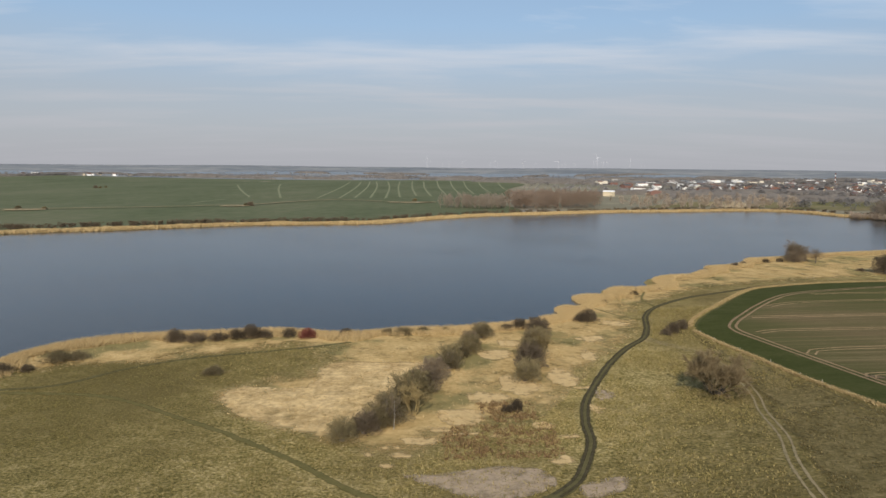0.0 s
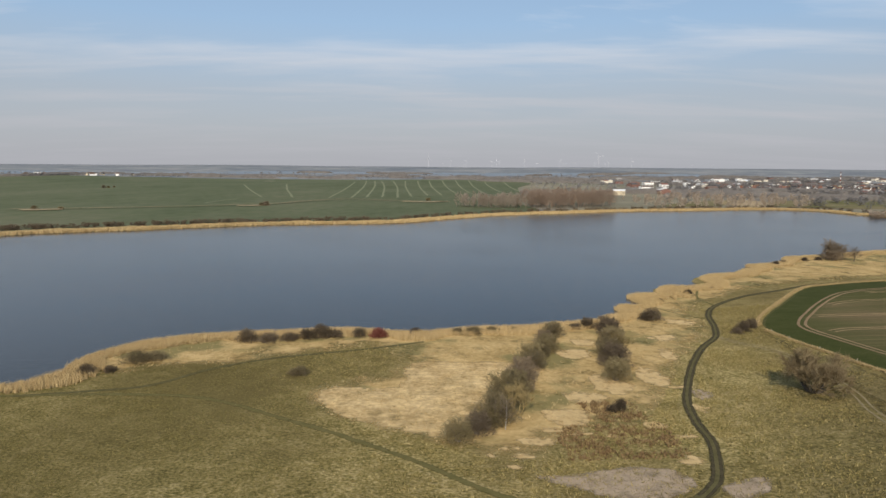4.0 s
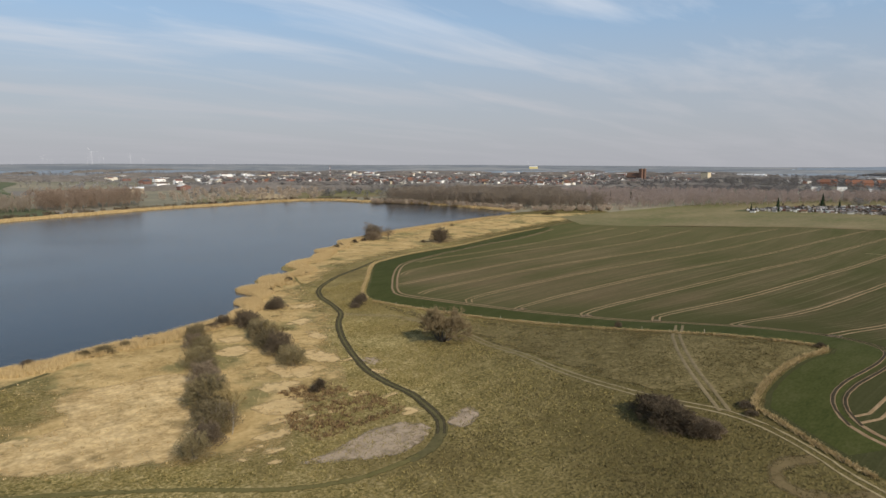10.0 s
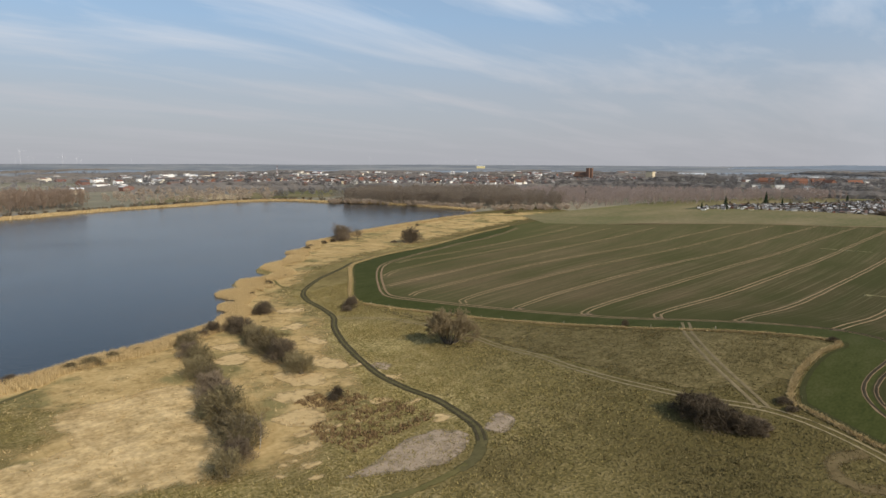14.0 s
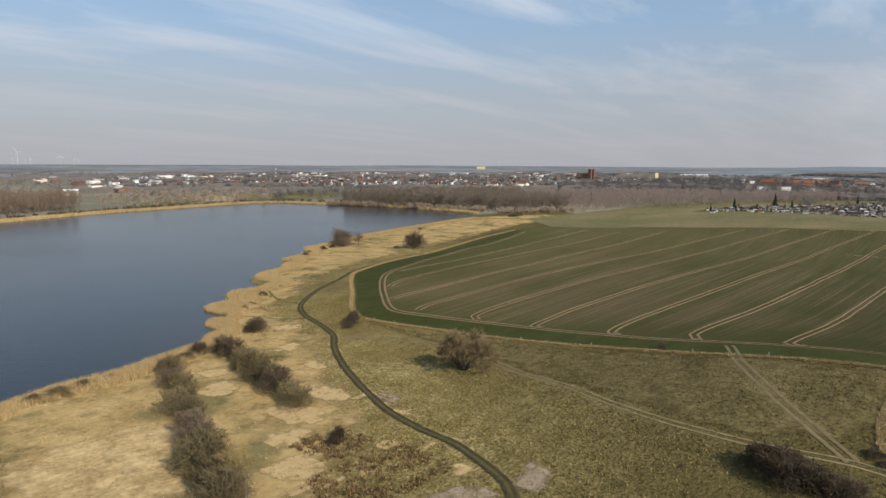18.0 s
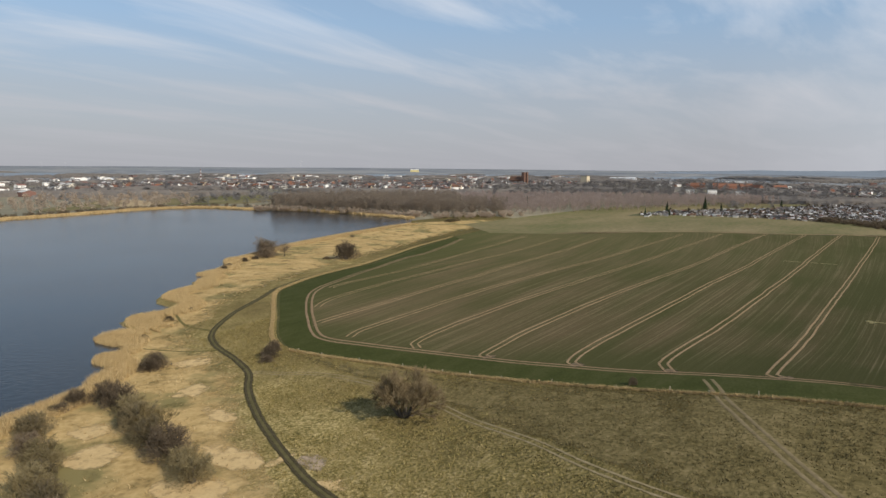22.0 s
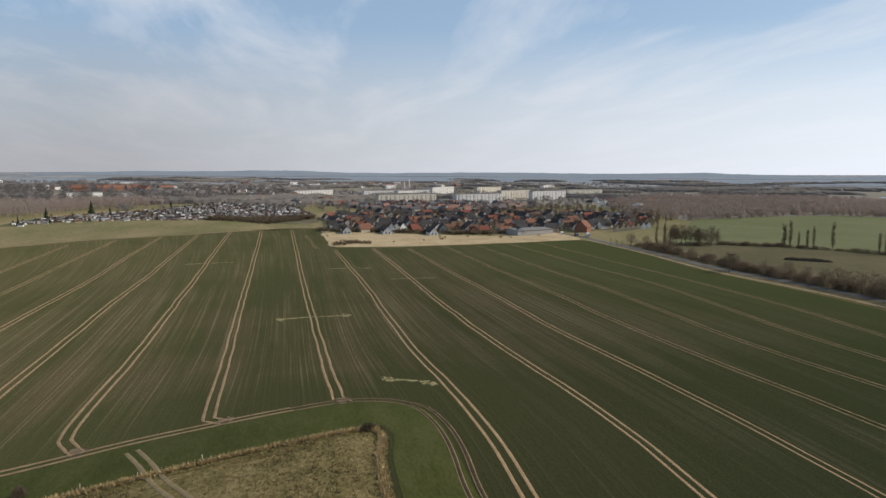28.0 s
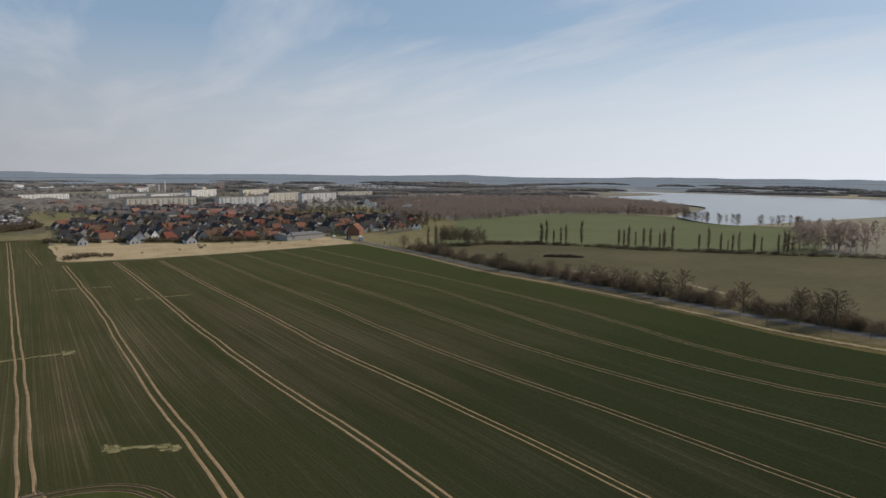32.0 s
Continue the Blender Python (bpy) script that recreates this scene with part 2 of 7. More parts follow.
def crop(name, green, brown, pale):
    """Young cereal: green blots on brown, with fine pale drill lines that run with the wheel lines."""
    m = bpy.data.materials.new(name)
    m.use_nodes = True
    n, l = m.node_tree.nodes, m.node_tree.links
    b = n["Principled BSDF"]
    tc = n.new("ShaderNodeTexCoord")
    sp = n.new("ShaderNodeSeparateXYZ"); l.new(tc.outputs["Object"], sp.inputs[0])

    def ranged(src, a0, a1, b0, b1):
        r = n.new("ShaderNodeMapRange")
        for k, v in (("From Min", a0), ("From Max", a1), ("To Min", b0), ("To Max", b1)):
            r.inputs[k].default_value = v
        l.new(src, r.inputs["Value"])
        return r.outputs[0]

    def maths(op, p, q):
        k = n.new("ShaderNodeMath"); k.operation = op
        for j, v in enumerate((p, q)):
            if isinstance(v, (int, float)):
                k.inputs[j].default_value = v
            else:
                l.new(v, k.inputs[j])
        return k.outputs[0]

    def cloud(src, scale, detail, rough=0.6):
        k = n.new("ShaderNodeTexNoise")
        k.inputs["Scale"].default_value, k.inputs["Detail"].default_value, k.inputs["Roughness"].default_value = scale, detail, rough
        l.new(src, k.inputs[0])
        return k.outputs[0]

    def tint(fac, p, q):
        k = n.new("ShaderNodeMixRGB")
        l.new(fac, k.inputs[0])
        for j, v in ((1, p), (2, q)):
            if isinstance(v, tuple):
                k.inputs[j].default_value = (*v, 1)
            else:
                l.new(v, k.inputs[j])
        return k.outputs[0]

    # rows follow the slight swing of the wheel lines
    v = maths("SUBTRACT", sp.outputs["Y"], maths("MULTIPLY", sp.outputs["X"], ranged(sp.outputs["Y"], 60.0, 280.0, 0.0, 0.19)))
    rows = n.new("ShaderNodeCombineXYZ")
    l.new(maths("MULTIPLY", sp.outputs["X"], 0.006), rows.inputs[0]); l.new(maths("MULTIPLY", v, 1.9), rows.inputs[1])
    wide = n.new("ShaderNodeCombineXYZ")
    l.new(maths("MULTIPLY", sp.outputs["X"], 0.005), wide.inputs[0]); l.new(maths("MULTIPLY", v, 0.10), wide.inputs[1])
    drill, lanes = cloud(rows.outputs[0], 1.0, 4.0, 0.7), cloud(wide.outputs[0], 1.0, 3.0)
    blots, grain = cloud(tc.outputs["Object"], 0.014, 5.0), cloud(tc.outputs["Object"], 1.6, 3.0)
    south = ranged(maths("ABSOLUTE", maths("SUBTRACT", sp.outputs["Y"], 75.0), 0.0), 20.0, 100.0, -0.01, 0.065)
    # denser growth along the headland, in fingers that run with the rows
    from_west = maths("SUBTRACT", maths("ADD", sp.outputs["X"], maths("MULTIPLY", sp.outputs["Y"], 0.185)), 129.0)
    from_north = maths("SUBTRACT", maths("ADD", 204.0, maths("MULTIPLY", sp.outputs["X"], 0.404)), sp.outputs["Y"])
    rim = maths("ADD", ranged(from_west, 0.0, 36.0, -0.17, 0.0), ranged(from_north, 0.0, 45.0, -0.20, 0.0))
    thin = maths("ADD", maths("ADD", maths("ADD", maths("MULTIPLY", lanes, 0.65), maths("MULTIPLY", blots, 0.35)), south), rim)
    base = tint(ranged(thin, 0.42, 0.68, 0.0, 1.0), green, brown)
    lines = maths("MULTIPLY", ranged(drill, 0.50, 0.66, 0.0, 1.0), ranged(thin, 0.36, 0.62, 0.10, 0.9))
    base = tint(lines, base, pale)
    base = tint(ranged(sp.outputs["X"], 150.0, 450.0, 0.0, 0.45), base, tuple(1.8 * c for c in green))   # haze painted in: paler with distance on the lower eastern side
    base = tint(ranged(sp.outputs["Y"], 0.0, -150.0, 0.0, 0.85), base, (0.082, 0.092, 0.034))   # lusher towards the road
    base = tint(ranged(grain, 0.35, 0.7, 0.0, 0.35), base, tuple(0.55 * c for c in green))
    l.new(base, b.inputs["Base Color"])
    b.inputs["Roughness"].default_value, b.inputs["Specular IOR Level"].default_value = 1.0, 0.0
    b.inputs["Diffuse Roughness"].default_value = 1.0
    bp = n.new("ShaderNodeBump"); bp.inputs["Strength"].default_value, bp.inputs["Distance"].default_value = 0.6, 0.25
    l.new(maths("ADD", drill, grain), bp.inputs["Height"]); l.new(bp.outputs[0], b.inputs["Normal"])
    return m


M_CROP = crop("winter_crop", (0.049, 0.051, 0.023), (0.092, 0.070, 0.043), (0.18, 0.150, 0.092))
M_CROP_EDGE = surface("lush_crop", [(0.034, 0.041, 0.012), (0.047, 0.053, 0.016), (0.062, 0.063, 0.024)], scale=0.16, fine=10, bump=0.1, fine_mix=0.5, stretch=(0.6, 1.4, 1))
M_CROP_PALE = surface("sparse_crop", [(0.105, 0.108, 0.045), (0.155, 0.136, 0.069), (0.215, 0.172, 0.096)], scale=0.012, fine=20, stretch=(0.5, 1.3, 1))
M_FAR_CROP = surface("far_green_crop", [(0.075, 0.090, 0.048), (0.098, 0.110, 0.062), (0.13, 0.13, 0.080)], scale=0.006, fine=15, stretch=(1, 0.5, 1))
# pasture green, lightened and greyed so that haze sits in the colour
M_SE_CROP = surface("hazed_grass_field", [(0.092, 0.106, 0.048), (0.125, 0.130, 0.066)], scale=0.012, fine=15)
M_SE_BROWN = surface("brown_field", [(0.070, 0.064, 0.034), (0.105, 0.090, 0.050)], scale=0.012, fine=15)
M_SOIL = surface("bare_soil", [(0.185, 0.128, 0.070), (0.285, 0.205, 0.122)], scale=0.3, fine=8, bump=0.05)
M_SOIL_DARK = surface("damp_soil", [(0.165, 0.112, 0.064), (0.25, 0.178, 0.108)], scale=0.5, fine=8, bump=0.05)
M_TRACK = surface("worn_grass_track", [(0.070, 0.062, 0.027), (0.118, 0.102, 0.047)], scale=0.6, fine=6, bump=0.05)
M_RUT = surface("rut_soil", [(0.040, 0.034, 0.019), (0.08, 0.066, 0.038)], scale=0.9, fine=5, bump=0.05)
M_DRY = surface("dead_grass", [(0.275, 0.19, 0.078), (0.40, 0.283, 0.125), (0.50, 0.36, 0.17)], scale=0.10, fine=9, bump=0.35, fine_mix=0.42,
                patches=(0.20, 0.165, 0.070), patch_scale=0.045, patch_at=(0.50, 0.60))
M_SAND = surface("sandy_track", [(0.18, 0.145, 0.083), (0.28, 0.226, 0.142)], scale=0.6, fine=6, bump=0.05)
M_RUTS = surface("earthy_wheel_ruts", [(0.135, 0.106, 0.058), (0.22, 0.174, 0.10)], scale=0.6, fine=6, bump=0.05)
M_PATH = surface("worn_meadow_ruts", [(0.18, 0.144, 0.078), (0.28, 0.226, 0.132)], scale=0.6, fine=6, bump=0.05)
M_FAINT = surface("faint_grass_track", [(0.095, 0.086, 0.031), (0.145, 0.121, 0.05)], scale=0.6, fine=6, bump=0.05)
M_STRAW = surface("flattened_straw", [(0.37, 0.255, 0.115), (0.54, 0.39, 0.192), (0.66, 0.49, 0.26)], scale=0.14, fine=9, bump=0.3, fine_mix=0.42, patches=(0.27, 0.195, 0.09), patch_scale=0.10, patch_at=(0.56, 0.68))
M_PALE = surface("grey_mud_crust", [(0.27, 0.205, 0.140), (0.38, 0.30, 0.215)], scale=0.4, fine=8, bump=0.2, fine_mix=0.5)
ragged(M_DRY, 0.16, 1.1, 0.5)
for _m, _s in ((M_SAND, 0.5), (M_FAINT, 0.4), (M_PATH, 0.4)):
    ragged(_m, _s)
ragged(M_STRAW, 0.35, 0.6, 0.5)
ragged(M_PALE, 0.35, 0.8, 0.45)
M_STRAWPATCH = ragged(surface("pale_straw_patch", [(0.42, 0.298, 0.142), (0.53, 0.39, 0.20)], scale=0.3, fine=8, bump=0.2), 0.5, 1.0, 0.4)
M_FALLOW = surface("fallow_grass", [(0.24, 0.18, 0.10), (0.34, 0.265, 0.16), (0.42, 0.34, 0.215)], scale=0.06, fine=10, bump=0.2, fine_mix=0.45)
for _m, _s in ((M_RUT, 0.6),):
    ragged(_m, _s, 1.6, 0.25)
ragged(M_TRACK, 0.4, 2.0, 0.12)
M_WATER = bpy.data.materials.new("lake_water")
M_WATER.use_nodes = True
_n, _l = M_WATER.node_tree.nodes, M_WATER.node_tree.links
_b = _n["Principled BSDF"]
_b.inputs["Base Color"].default_value = (0.019, 0.022, 0.024, 1)
_b.inputs["Roughness"].default_value, _b.inputs["IOR"].default_value = 0.16, 1.25
_tc = _n.new("ShaderNodeTexCoord")
_w = _n.new("ShaderNodeTexNoise"); _w.inputs["Scale"].default_value, _w.inputs["Detail"].default_value = 0.9, 5.0
_w2 = _n.new("ShaderNodeTexNoise"); _w2.inputs["Scale"].default_value, _w2.inputs["Detail"].default_value = 0.012, 4.0
_l.new(_tc.outputs["Object"], _w.inputs[0]); _l.new(_tc.outputs["Object"], _w2.inputs[0])
_mr = _n.new("ShaderNodeMapRange"); _mr.inputs["To Min"].default_value, _mr.inputs["To Max"].default_value = 0.16, 0.55
_mr.inputs["From Min"].default_value, _mr.inputs["From Max"].default_value = 0.35, 0.65
_l.new(_w2.outputs[0], _mr.inputs["Value"])
_bp = _n.new("ShaderNodeBump"); _bp.inputs["Distance"].default_value = 0.22
_l.new(_w.outputs[0], _bp.inputs["Height"]); _l.new(_mr.outputs[0], _bp.inputs["Strength"]); _l.new(_bp.outputs[0], _b.inputs["Normal"])
M_WATER_FAR = M_WATER.copy()
M_WATER_FAR.name = "calm_far_water"
for _k in M_WATER_FAR.node_tree.nodes:
    if _k.type == "BUMP":
        _k.inputs["Distance"].default_value = 0.05
def airy(m, share=0.5):
    """Lets light through a cloud of fine twigs."""
    n, l = m.node_tree.nodes, m.node_tree.links
    b, out = n["Principled BSDF"], n["Material Output"]
    tr, mx = n.new("ShaderNodeBsdfTranslucent"), n.new("ShaderNodeMixShader")
    mx.inputs[0].default_value = share
    l.new(b.inputs["Base Color"].links[0].from_socket, tr.inputs[0])
    l.new(b.outputs[0], mx.inputs[1]); l.new(tr.outputs[0], mx.inputs[2]); l.new(mx.outputs[0], out.inputs[0])
    return m


M_SCRUB = surface("brown_rush", [(0.10, 0.078, 0.048), (0.17, 0.135, 0.085), (0.24, 0.19, 0.12)], scale=0.05, fine=10, fine_mix=0.5)
M_LINE = surface("pale_wheel_line", [(0.15, 0.16, 0.095), (0.22, 0.225, 0.14)], scale=0.1)
M_ROUGH = ragged(surface("rough_brown_grass", [(0.078, 0.064, 0.026), (0.135, 0.108, 0.047), (0.21, 0.165, 0.08)], scale=0.25, fine=6, bump=0.4, fine_mix=0.55), 0.12, 1.0, 0.45)
M_MARK = ragged(surface("pale_crop_mark", [(0.10, 0.098, 0.042), (0.25, 0.215, 0.115)], scale=0.4, fine=6), 0.5, 1.2, 0.6)
M_LOOP = ragged(surface("worn_brown_turf", [(0.10, 0.075, 0.036), (0.155, 0.118, 0.060)], scale=0.4, fine=6), 0.3, 0.9, 0.55)
M_DAMP = surface("wet_rut_soil", [(0.03, 0.025, 0.016), (0.055, 0.045, 0.03)], scale=0.5, fine=6)
M_TURN = ragged(surface("turned_soil", [(0.09, 0.068, 0.042), (0.16, 0.12, 0.078)], scale=0.5, fine=6), 0.5, 1.2, 0.5)
M_TWIG = varied("bare_twigs", (0.13, 0.10, 0.066), (0.21, 0.165, 0.115), scale=0.4)
M_TWIG_DARK = varied("dark_thorn_twigs", (0.095, 0.073, 0.049), (0.16, 0.125, 0.085), scale=0.4)
M_TWIG_GREY = varied("grey_willow_twigs", (0.125, 0.100, 0.055), (0.205, 0.168, 0.098), scale=0.5)
M_TWIG_RED = varied("red_dogwood_twigs", (0.16, 0.05, 0.04), (0.22, 0.08, 0.06), scale=0.4)
M_BARK = varied("tree_bark", (0.10, 0.085, 0.065), (0.17, 0.145, 0.115), scale=1.5)
M_BIRCH = varied("birch_bark", (0.36, 0.34, 0.30), (0.50, 0.48, 0.44), scale=1.5)
M_GOLD = varied("golden_willow_bark", (0.18, 0.137, 0.062), (0.26, 0.20, 0.095), scale=0.6)
# twigs of far woods, lightened beyond bark colour to paint in haze
M_WOODRED = varied("hazed_reddish_twigs", (0.40, 0.30, 0.225), (0.50, 0.385, 0.29), scale=0.05)
M_WILLOW = varied("willow_twigs", (0.145, 0.110, 0.062), (0.225, 0.175, 0.10), scale=0.4)
M_TWIG_OLIVE = varied("olive_twigs", (0.135, 0.110, 0.056), (0.22, 0.18, 0.098), scale=0.5)
# three more far-wood tones with haze in the colour
M_WOODPALE = varied("hazed_wood_twigs", (0.38, 0.31, 0.24), (0.50, 0.415, 0.325), scale=0.05)
M_WOODDARK = varied("hazed_plantation_twigs", (0.27, 0.218, 0.19), (0.36, 0.295, 0.26), scale=0.05)
M_WOODGREY = varied("hazed_grey_twigs", (0.24, 0.225, 0.215), (0.32, 0.30, 0.285), scale=0.05)
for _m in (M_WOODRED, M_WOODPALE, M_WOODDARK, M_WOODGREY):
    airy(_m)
for _m in (M_TWIG, M_TWIG_DARK, M_TWIG_GREY, M_TWIG_OLIVE, M_WILLOW):
    airy(_m, 0.25)
M_GARDEN = surface("garden_soil", [(0.075, 0.062, 0.045), (0.12, 0.10, 0.07), (0.16, 0.135, 0.09)], scale=0.05, fine=10, fine_mix=0.5, patches=(0.09, 0.10, 0.045), patch_scale=0.04)

# ---- shape of the land ----
def ease(a, b, v):
    u = np.clip((v - a) / (b - a), 0, 1)
    return u * u * (3 - 2 * u)


def ground_z(x, y):
    """Height of the land: a low rise under the near field, a flat shore, the plain sinking eastwards, far hills all round."""
    x, y = np.asarray(x, float), np.asarray(y, float)
    z = 1.5 + 10.5 * np.exp(-(((x - 93) / np.where(x > 93, 68, 60)) ** 2 + ((y - 62) / 60) ** 2)) + 3.0 * np.exp(-(((x + 60) / 60) ** 2 + ((y - 65) / 42) ** 2))
    z = z + 2.2 * ease(62, 100, x) * ease(90, 150, y) * ease(330, 240, y)
    z = z - (6.0 * ease(150, 400, x) + 2.5 * ease(380, 620, x)) * ease(520, 250, y)
    r, a = np.hypot(x, y - 50), np.arctan2(y - 50, x)
    crest = 39 - 19 * ease(1.25, 0.25, a) + 3.0 * np.sin(3 * a + 1) + 2.0 * np.sin(11 * a) + 1.3 * np.sin(23 * a + 2)
    return z + (crest - z) * ease(2300, 4350, r) + 4 * ease(900, 2000, r) * np.sin(x / 210 + 1) * np.sin(y / 260) * ease(4300, 3000, r)


def smooth(points, closed=False, step=3.0, rough=0.0, seed=0):
    """A smooth line through a few plan points, resampled to even steps, with an optional ragged edge."""
    p = np.array(points, float)
    n = len(p)
    out = []
    for k in range(n if closed else n - 1):
        a, b, c, d = (p[(k + j) % n] if closed else p[min(max(k + j, 0), n - 1)] for j in (-1, 0, 1, 2))
        cuts = max(1, int(np.hypot(*(c - b)) / step))
        for u in np.arange(cuts) / cuts:
            out.append(0.5 * (2 * b + (c - a) * u + (2 * a - 5 * b + 4 * c - d) * u**2 + (3 * b - a - 3 * c + d) * u**3))
    if not closed:
        out.append(p[-1])
    out = np.array(out)
    if rough:
        for q in out:
            v = noise.noise_vector((q[0] * 0.09 + seed, q[1] * 0.09, seed)) + 0.5 * noise.noise_vector((q[0] * 0.3, q[1] * 0.3 + seed, seed))
            q += rough * np.array((v.x, v.y))
    return out


def inside(poly, x, y):
    """Which of the points lie in the outline."""
    hit = np.zeros(np.shape(x), bool)
    px, py = poly[:, 0], poly[:, 1]
    for k in range(len(poly)):
        x1, y1, x2, y2 = px[k - 1], py[k - 1], px[k], py[k]
        if y1 != y2:
            hit ^= ((y1 > y) != (y2 > y)) & (x < (x2 - x1) * (y - y1) / (y2 - y1) + x1)
    return hit


def mesh_from(name, verts, faces, material, smooth_faces=False):
    me = bpy.data.meshes.new(name)
    me.from_pydata(np.asarray(verts, float).tolist(), [], faces)
    if material:
        me.materials.append(material)
    if smooth_faces:
        me.polygons.foreach_set("use_smooth", np.ones(len(me.polygons), bool))
    me.update()
    return me


def sheet(name, outline, material, lift=0.05, grid=6.0, label="", category="", level=None, kind="structure", fade=None, soft=9.0):
    """A draped sheet of ground inside an outline."""
    from mathutils.geometry import delaunay_2d_cdt
    o = np.asarray(outline, float)
    lo, hi = o.min(0), o.max(0)
    gx, gy = np.meshgrid(np.arange(lo[0], hi[0], grid) + grid / 2, np.arange(lo[1], hi[1], grid) + grid / 2)
    keep = inside(o, gx, gy)
    pts = [Vector(p) for p in o] + [Vector(p) for p in np.c_[gx[keep], gy[keep]]]
    v, _, f, *_ = delaunay_2d_cdt(pts, [], [list(range(len(o)))], 1, 1e-4)
    v = np.array([tuple(p) for p in v])
    z = ground_z(v[:, 0], v[:, 1]) + lift if level is None else np.full(len(v), level)
    ob = new(name, mesh_from(name, np.c_[v, z], [list(t) for t in f], material, True))
    rim = ob.data.attributes.new("rim", "FLOAT", "POINT")
    if fade is None:
        amount = (np.arange(len(v)) >= len(o)).astype(np.float32)
    else:
        near = np.full(len(v), 1e9)
        for q in fade:
            near = np.minimum(near, np.hypot(v[:, 0] - q[0], v[:, 1] - q[1]))
        amount = np.clip(near / soft, 0, 1).astype(np.float32)
    rim.data.foreach_set("value", amount)
    if ob.data.polygons and ob.data.polygons[0].normal.z < 0:
        ob.data.flip_normals()
    return tagged(ob, label, category, kind=kind)


def ribbon(name, line, strips, material, lift=0.1, label="", category="track", wobble=0.0, seed=0, hump=0.0):
    """A track along a plan line: strips of (offset from the middle, half width), each a low draped band."""
    p = smooth(line, step=2.5)
    if wobble:
        for q in p:
            v = noise.noise_vector((q[0] * 0.05 + seed, q[1] * 0.05, seed))
            q += wobble * np.array((v.x, v.y))
    t = np.gradient(p, axis=0)
    t /= np.linalg.norm(t, axis=1)[:, None] + 1e-9
    side = np.c_[-t[:, 1], t[:, 0]]
    verts, faces, rims = [], [], []
    for off, half in strips:
        base = len(verts)
        for k in range(len(p)):
            w = half * (1 + 0.12 * noise.noise((p[k, 0] * 0.2 + off, p[k, 1] * 0.2, seed + 3)))
            for s, drop in ((-1.35, 0.04), (-0.5, 0.0), (0.5, 0.0), (1.35, 0.04)):
                q = p[k] + side[k] * (off + s * w)
                rims.append(float(abs(s) < 1))
                verts.append((q[0], q[1], float(ground_z(*q)) + lift - drop))
        for k in range(len(p) - 1):
            for j in range(3):
                a = base + 4 * k + j
                faces.append((a + 1, a, a + 4, a + 5))
    ob = new(name, mesh_from(name, verts, faces, material, True))
    ob.data.attributes.new("rim", "FLOAT", "POINT").data.foreach_set("value", np.array(rims, np.float32))
    return tagged(ob, label, category, kind="structure")


# ---- ground ----
def graded(lo, hi, fine, mid_lo, mid_hi, mid, reach):
    """Grid lines: fine in the middle, wider round it, then growing to the horizon."""
    g = list(np.arange(lo, hi + 0.1, fine))
    g = list(np.arange(mid_lo, lo, mid)) + g + list(np.arange(hi + mid, mid_hi, mid))
    for sign in (-1, 1):
        edge, s = (g[0], mid) if sign < 0 else (g[-1], mid)
        more = []
        while abs(edge) < reach:
            s *= 1.22
            edge += sign * s
            more.append(edge)
        g = more[::-1] + g if sign < 0 else g + more
    return np.array(g)


SHORE_LINE = [(-127, 147), (-116, 158), (-117, 168), (-114, 178), (-107, 188), (-96, 194), (-86, 197), (-68, 200.5), (-51, 203), (-32, 199), (-25, 200.5), (-11, 205.5), (3, 207), (16, 211.5), (30, 216.5), (36, 223), (42, 227), (42.3, 236), (46, 240.5), (51, 239.5), (54, 246), (52.4, 255), (57, 261.5), (63, 262.5),
              (70, 260), (68, 268.5), (75, 277), (85, 274.5), (95, 281), (97, 296), (105, 307), (113, 311.5), (121, 314), (131, 327), (139, 329), (139, 341), (154, 347), (165, 357), (176, 373), (187, 377), (200, 383), (244, 405), (297, 424), (345, 437), (390, 447), (424.7, 452)]
LAKE = smooth([(-324, 477), (-400, 340), (-270, 190), (-165, 140)] + SHORE_LINE + [
               (455.5, 481.9), (465.7, 556.1), (459.6, 633.9), (433.4, 704.6), (412.6, 773.9), (356.1, 788.9), (273.9, 767.1), (195.8, 750.6), (108, 711), (44, 682), (-13, 634), (-44, 600), (-72, 581), (-162, 562), (-223, 532),
               (-258, 511), (-293, 495)], True, 2.5, 0.9, 5)
gx, gy = graded(-150, 560, 2.5, -350, 800, 9.0, 4300), graded(-230, 480, 2.5, -450, 830, 9.0, 4300)
X, Y = np.meshgrid(gx, gy)
Z = ground_z(X, Y)
deep = inside(LAKE, X, Y)
for sx, sy in ((5, 0), (-5, 0), (0, 5), (0, -5)):
    deep &= inside(LAKE, X + sx, Y + sy)
Z = Z - 1.6 * deep
nx, ny = len(gx), len(gy)
I = np.arange(nx * ny).reshape(ny, nx)
quads = np.stack([I[:-1, :-1], I[:-1, 1:], I[1:, 1:], I[1:, :-1]], -1).reshape(-1, 4)
me = bpy.data.meshes.new("ground")
me.from_pydata(np.stack([X, Y, Z], -1).reshape(-1, 3), [], quads.tolist())
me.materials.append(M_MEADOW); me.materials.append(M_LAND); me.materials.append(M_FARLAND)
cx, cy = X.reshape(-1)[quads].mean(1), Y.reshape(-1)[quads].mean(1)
# ground beyond 2350 m takes the haze-tinted material
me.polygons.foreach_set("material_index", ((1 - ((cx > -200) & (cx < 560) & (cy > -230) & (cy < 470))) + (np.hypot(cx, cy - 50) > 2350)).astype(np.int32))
me.polygons.foreach_set("use_smooth", np.ones(len(quads), bool))
ground = tagged(new("ground", me), "dry olive spring meadow running out into farmland", "ground", kind="structure")

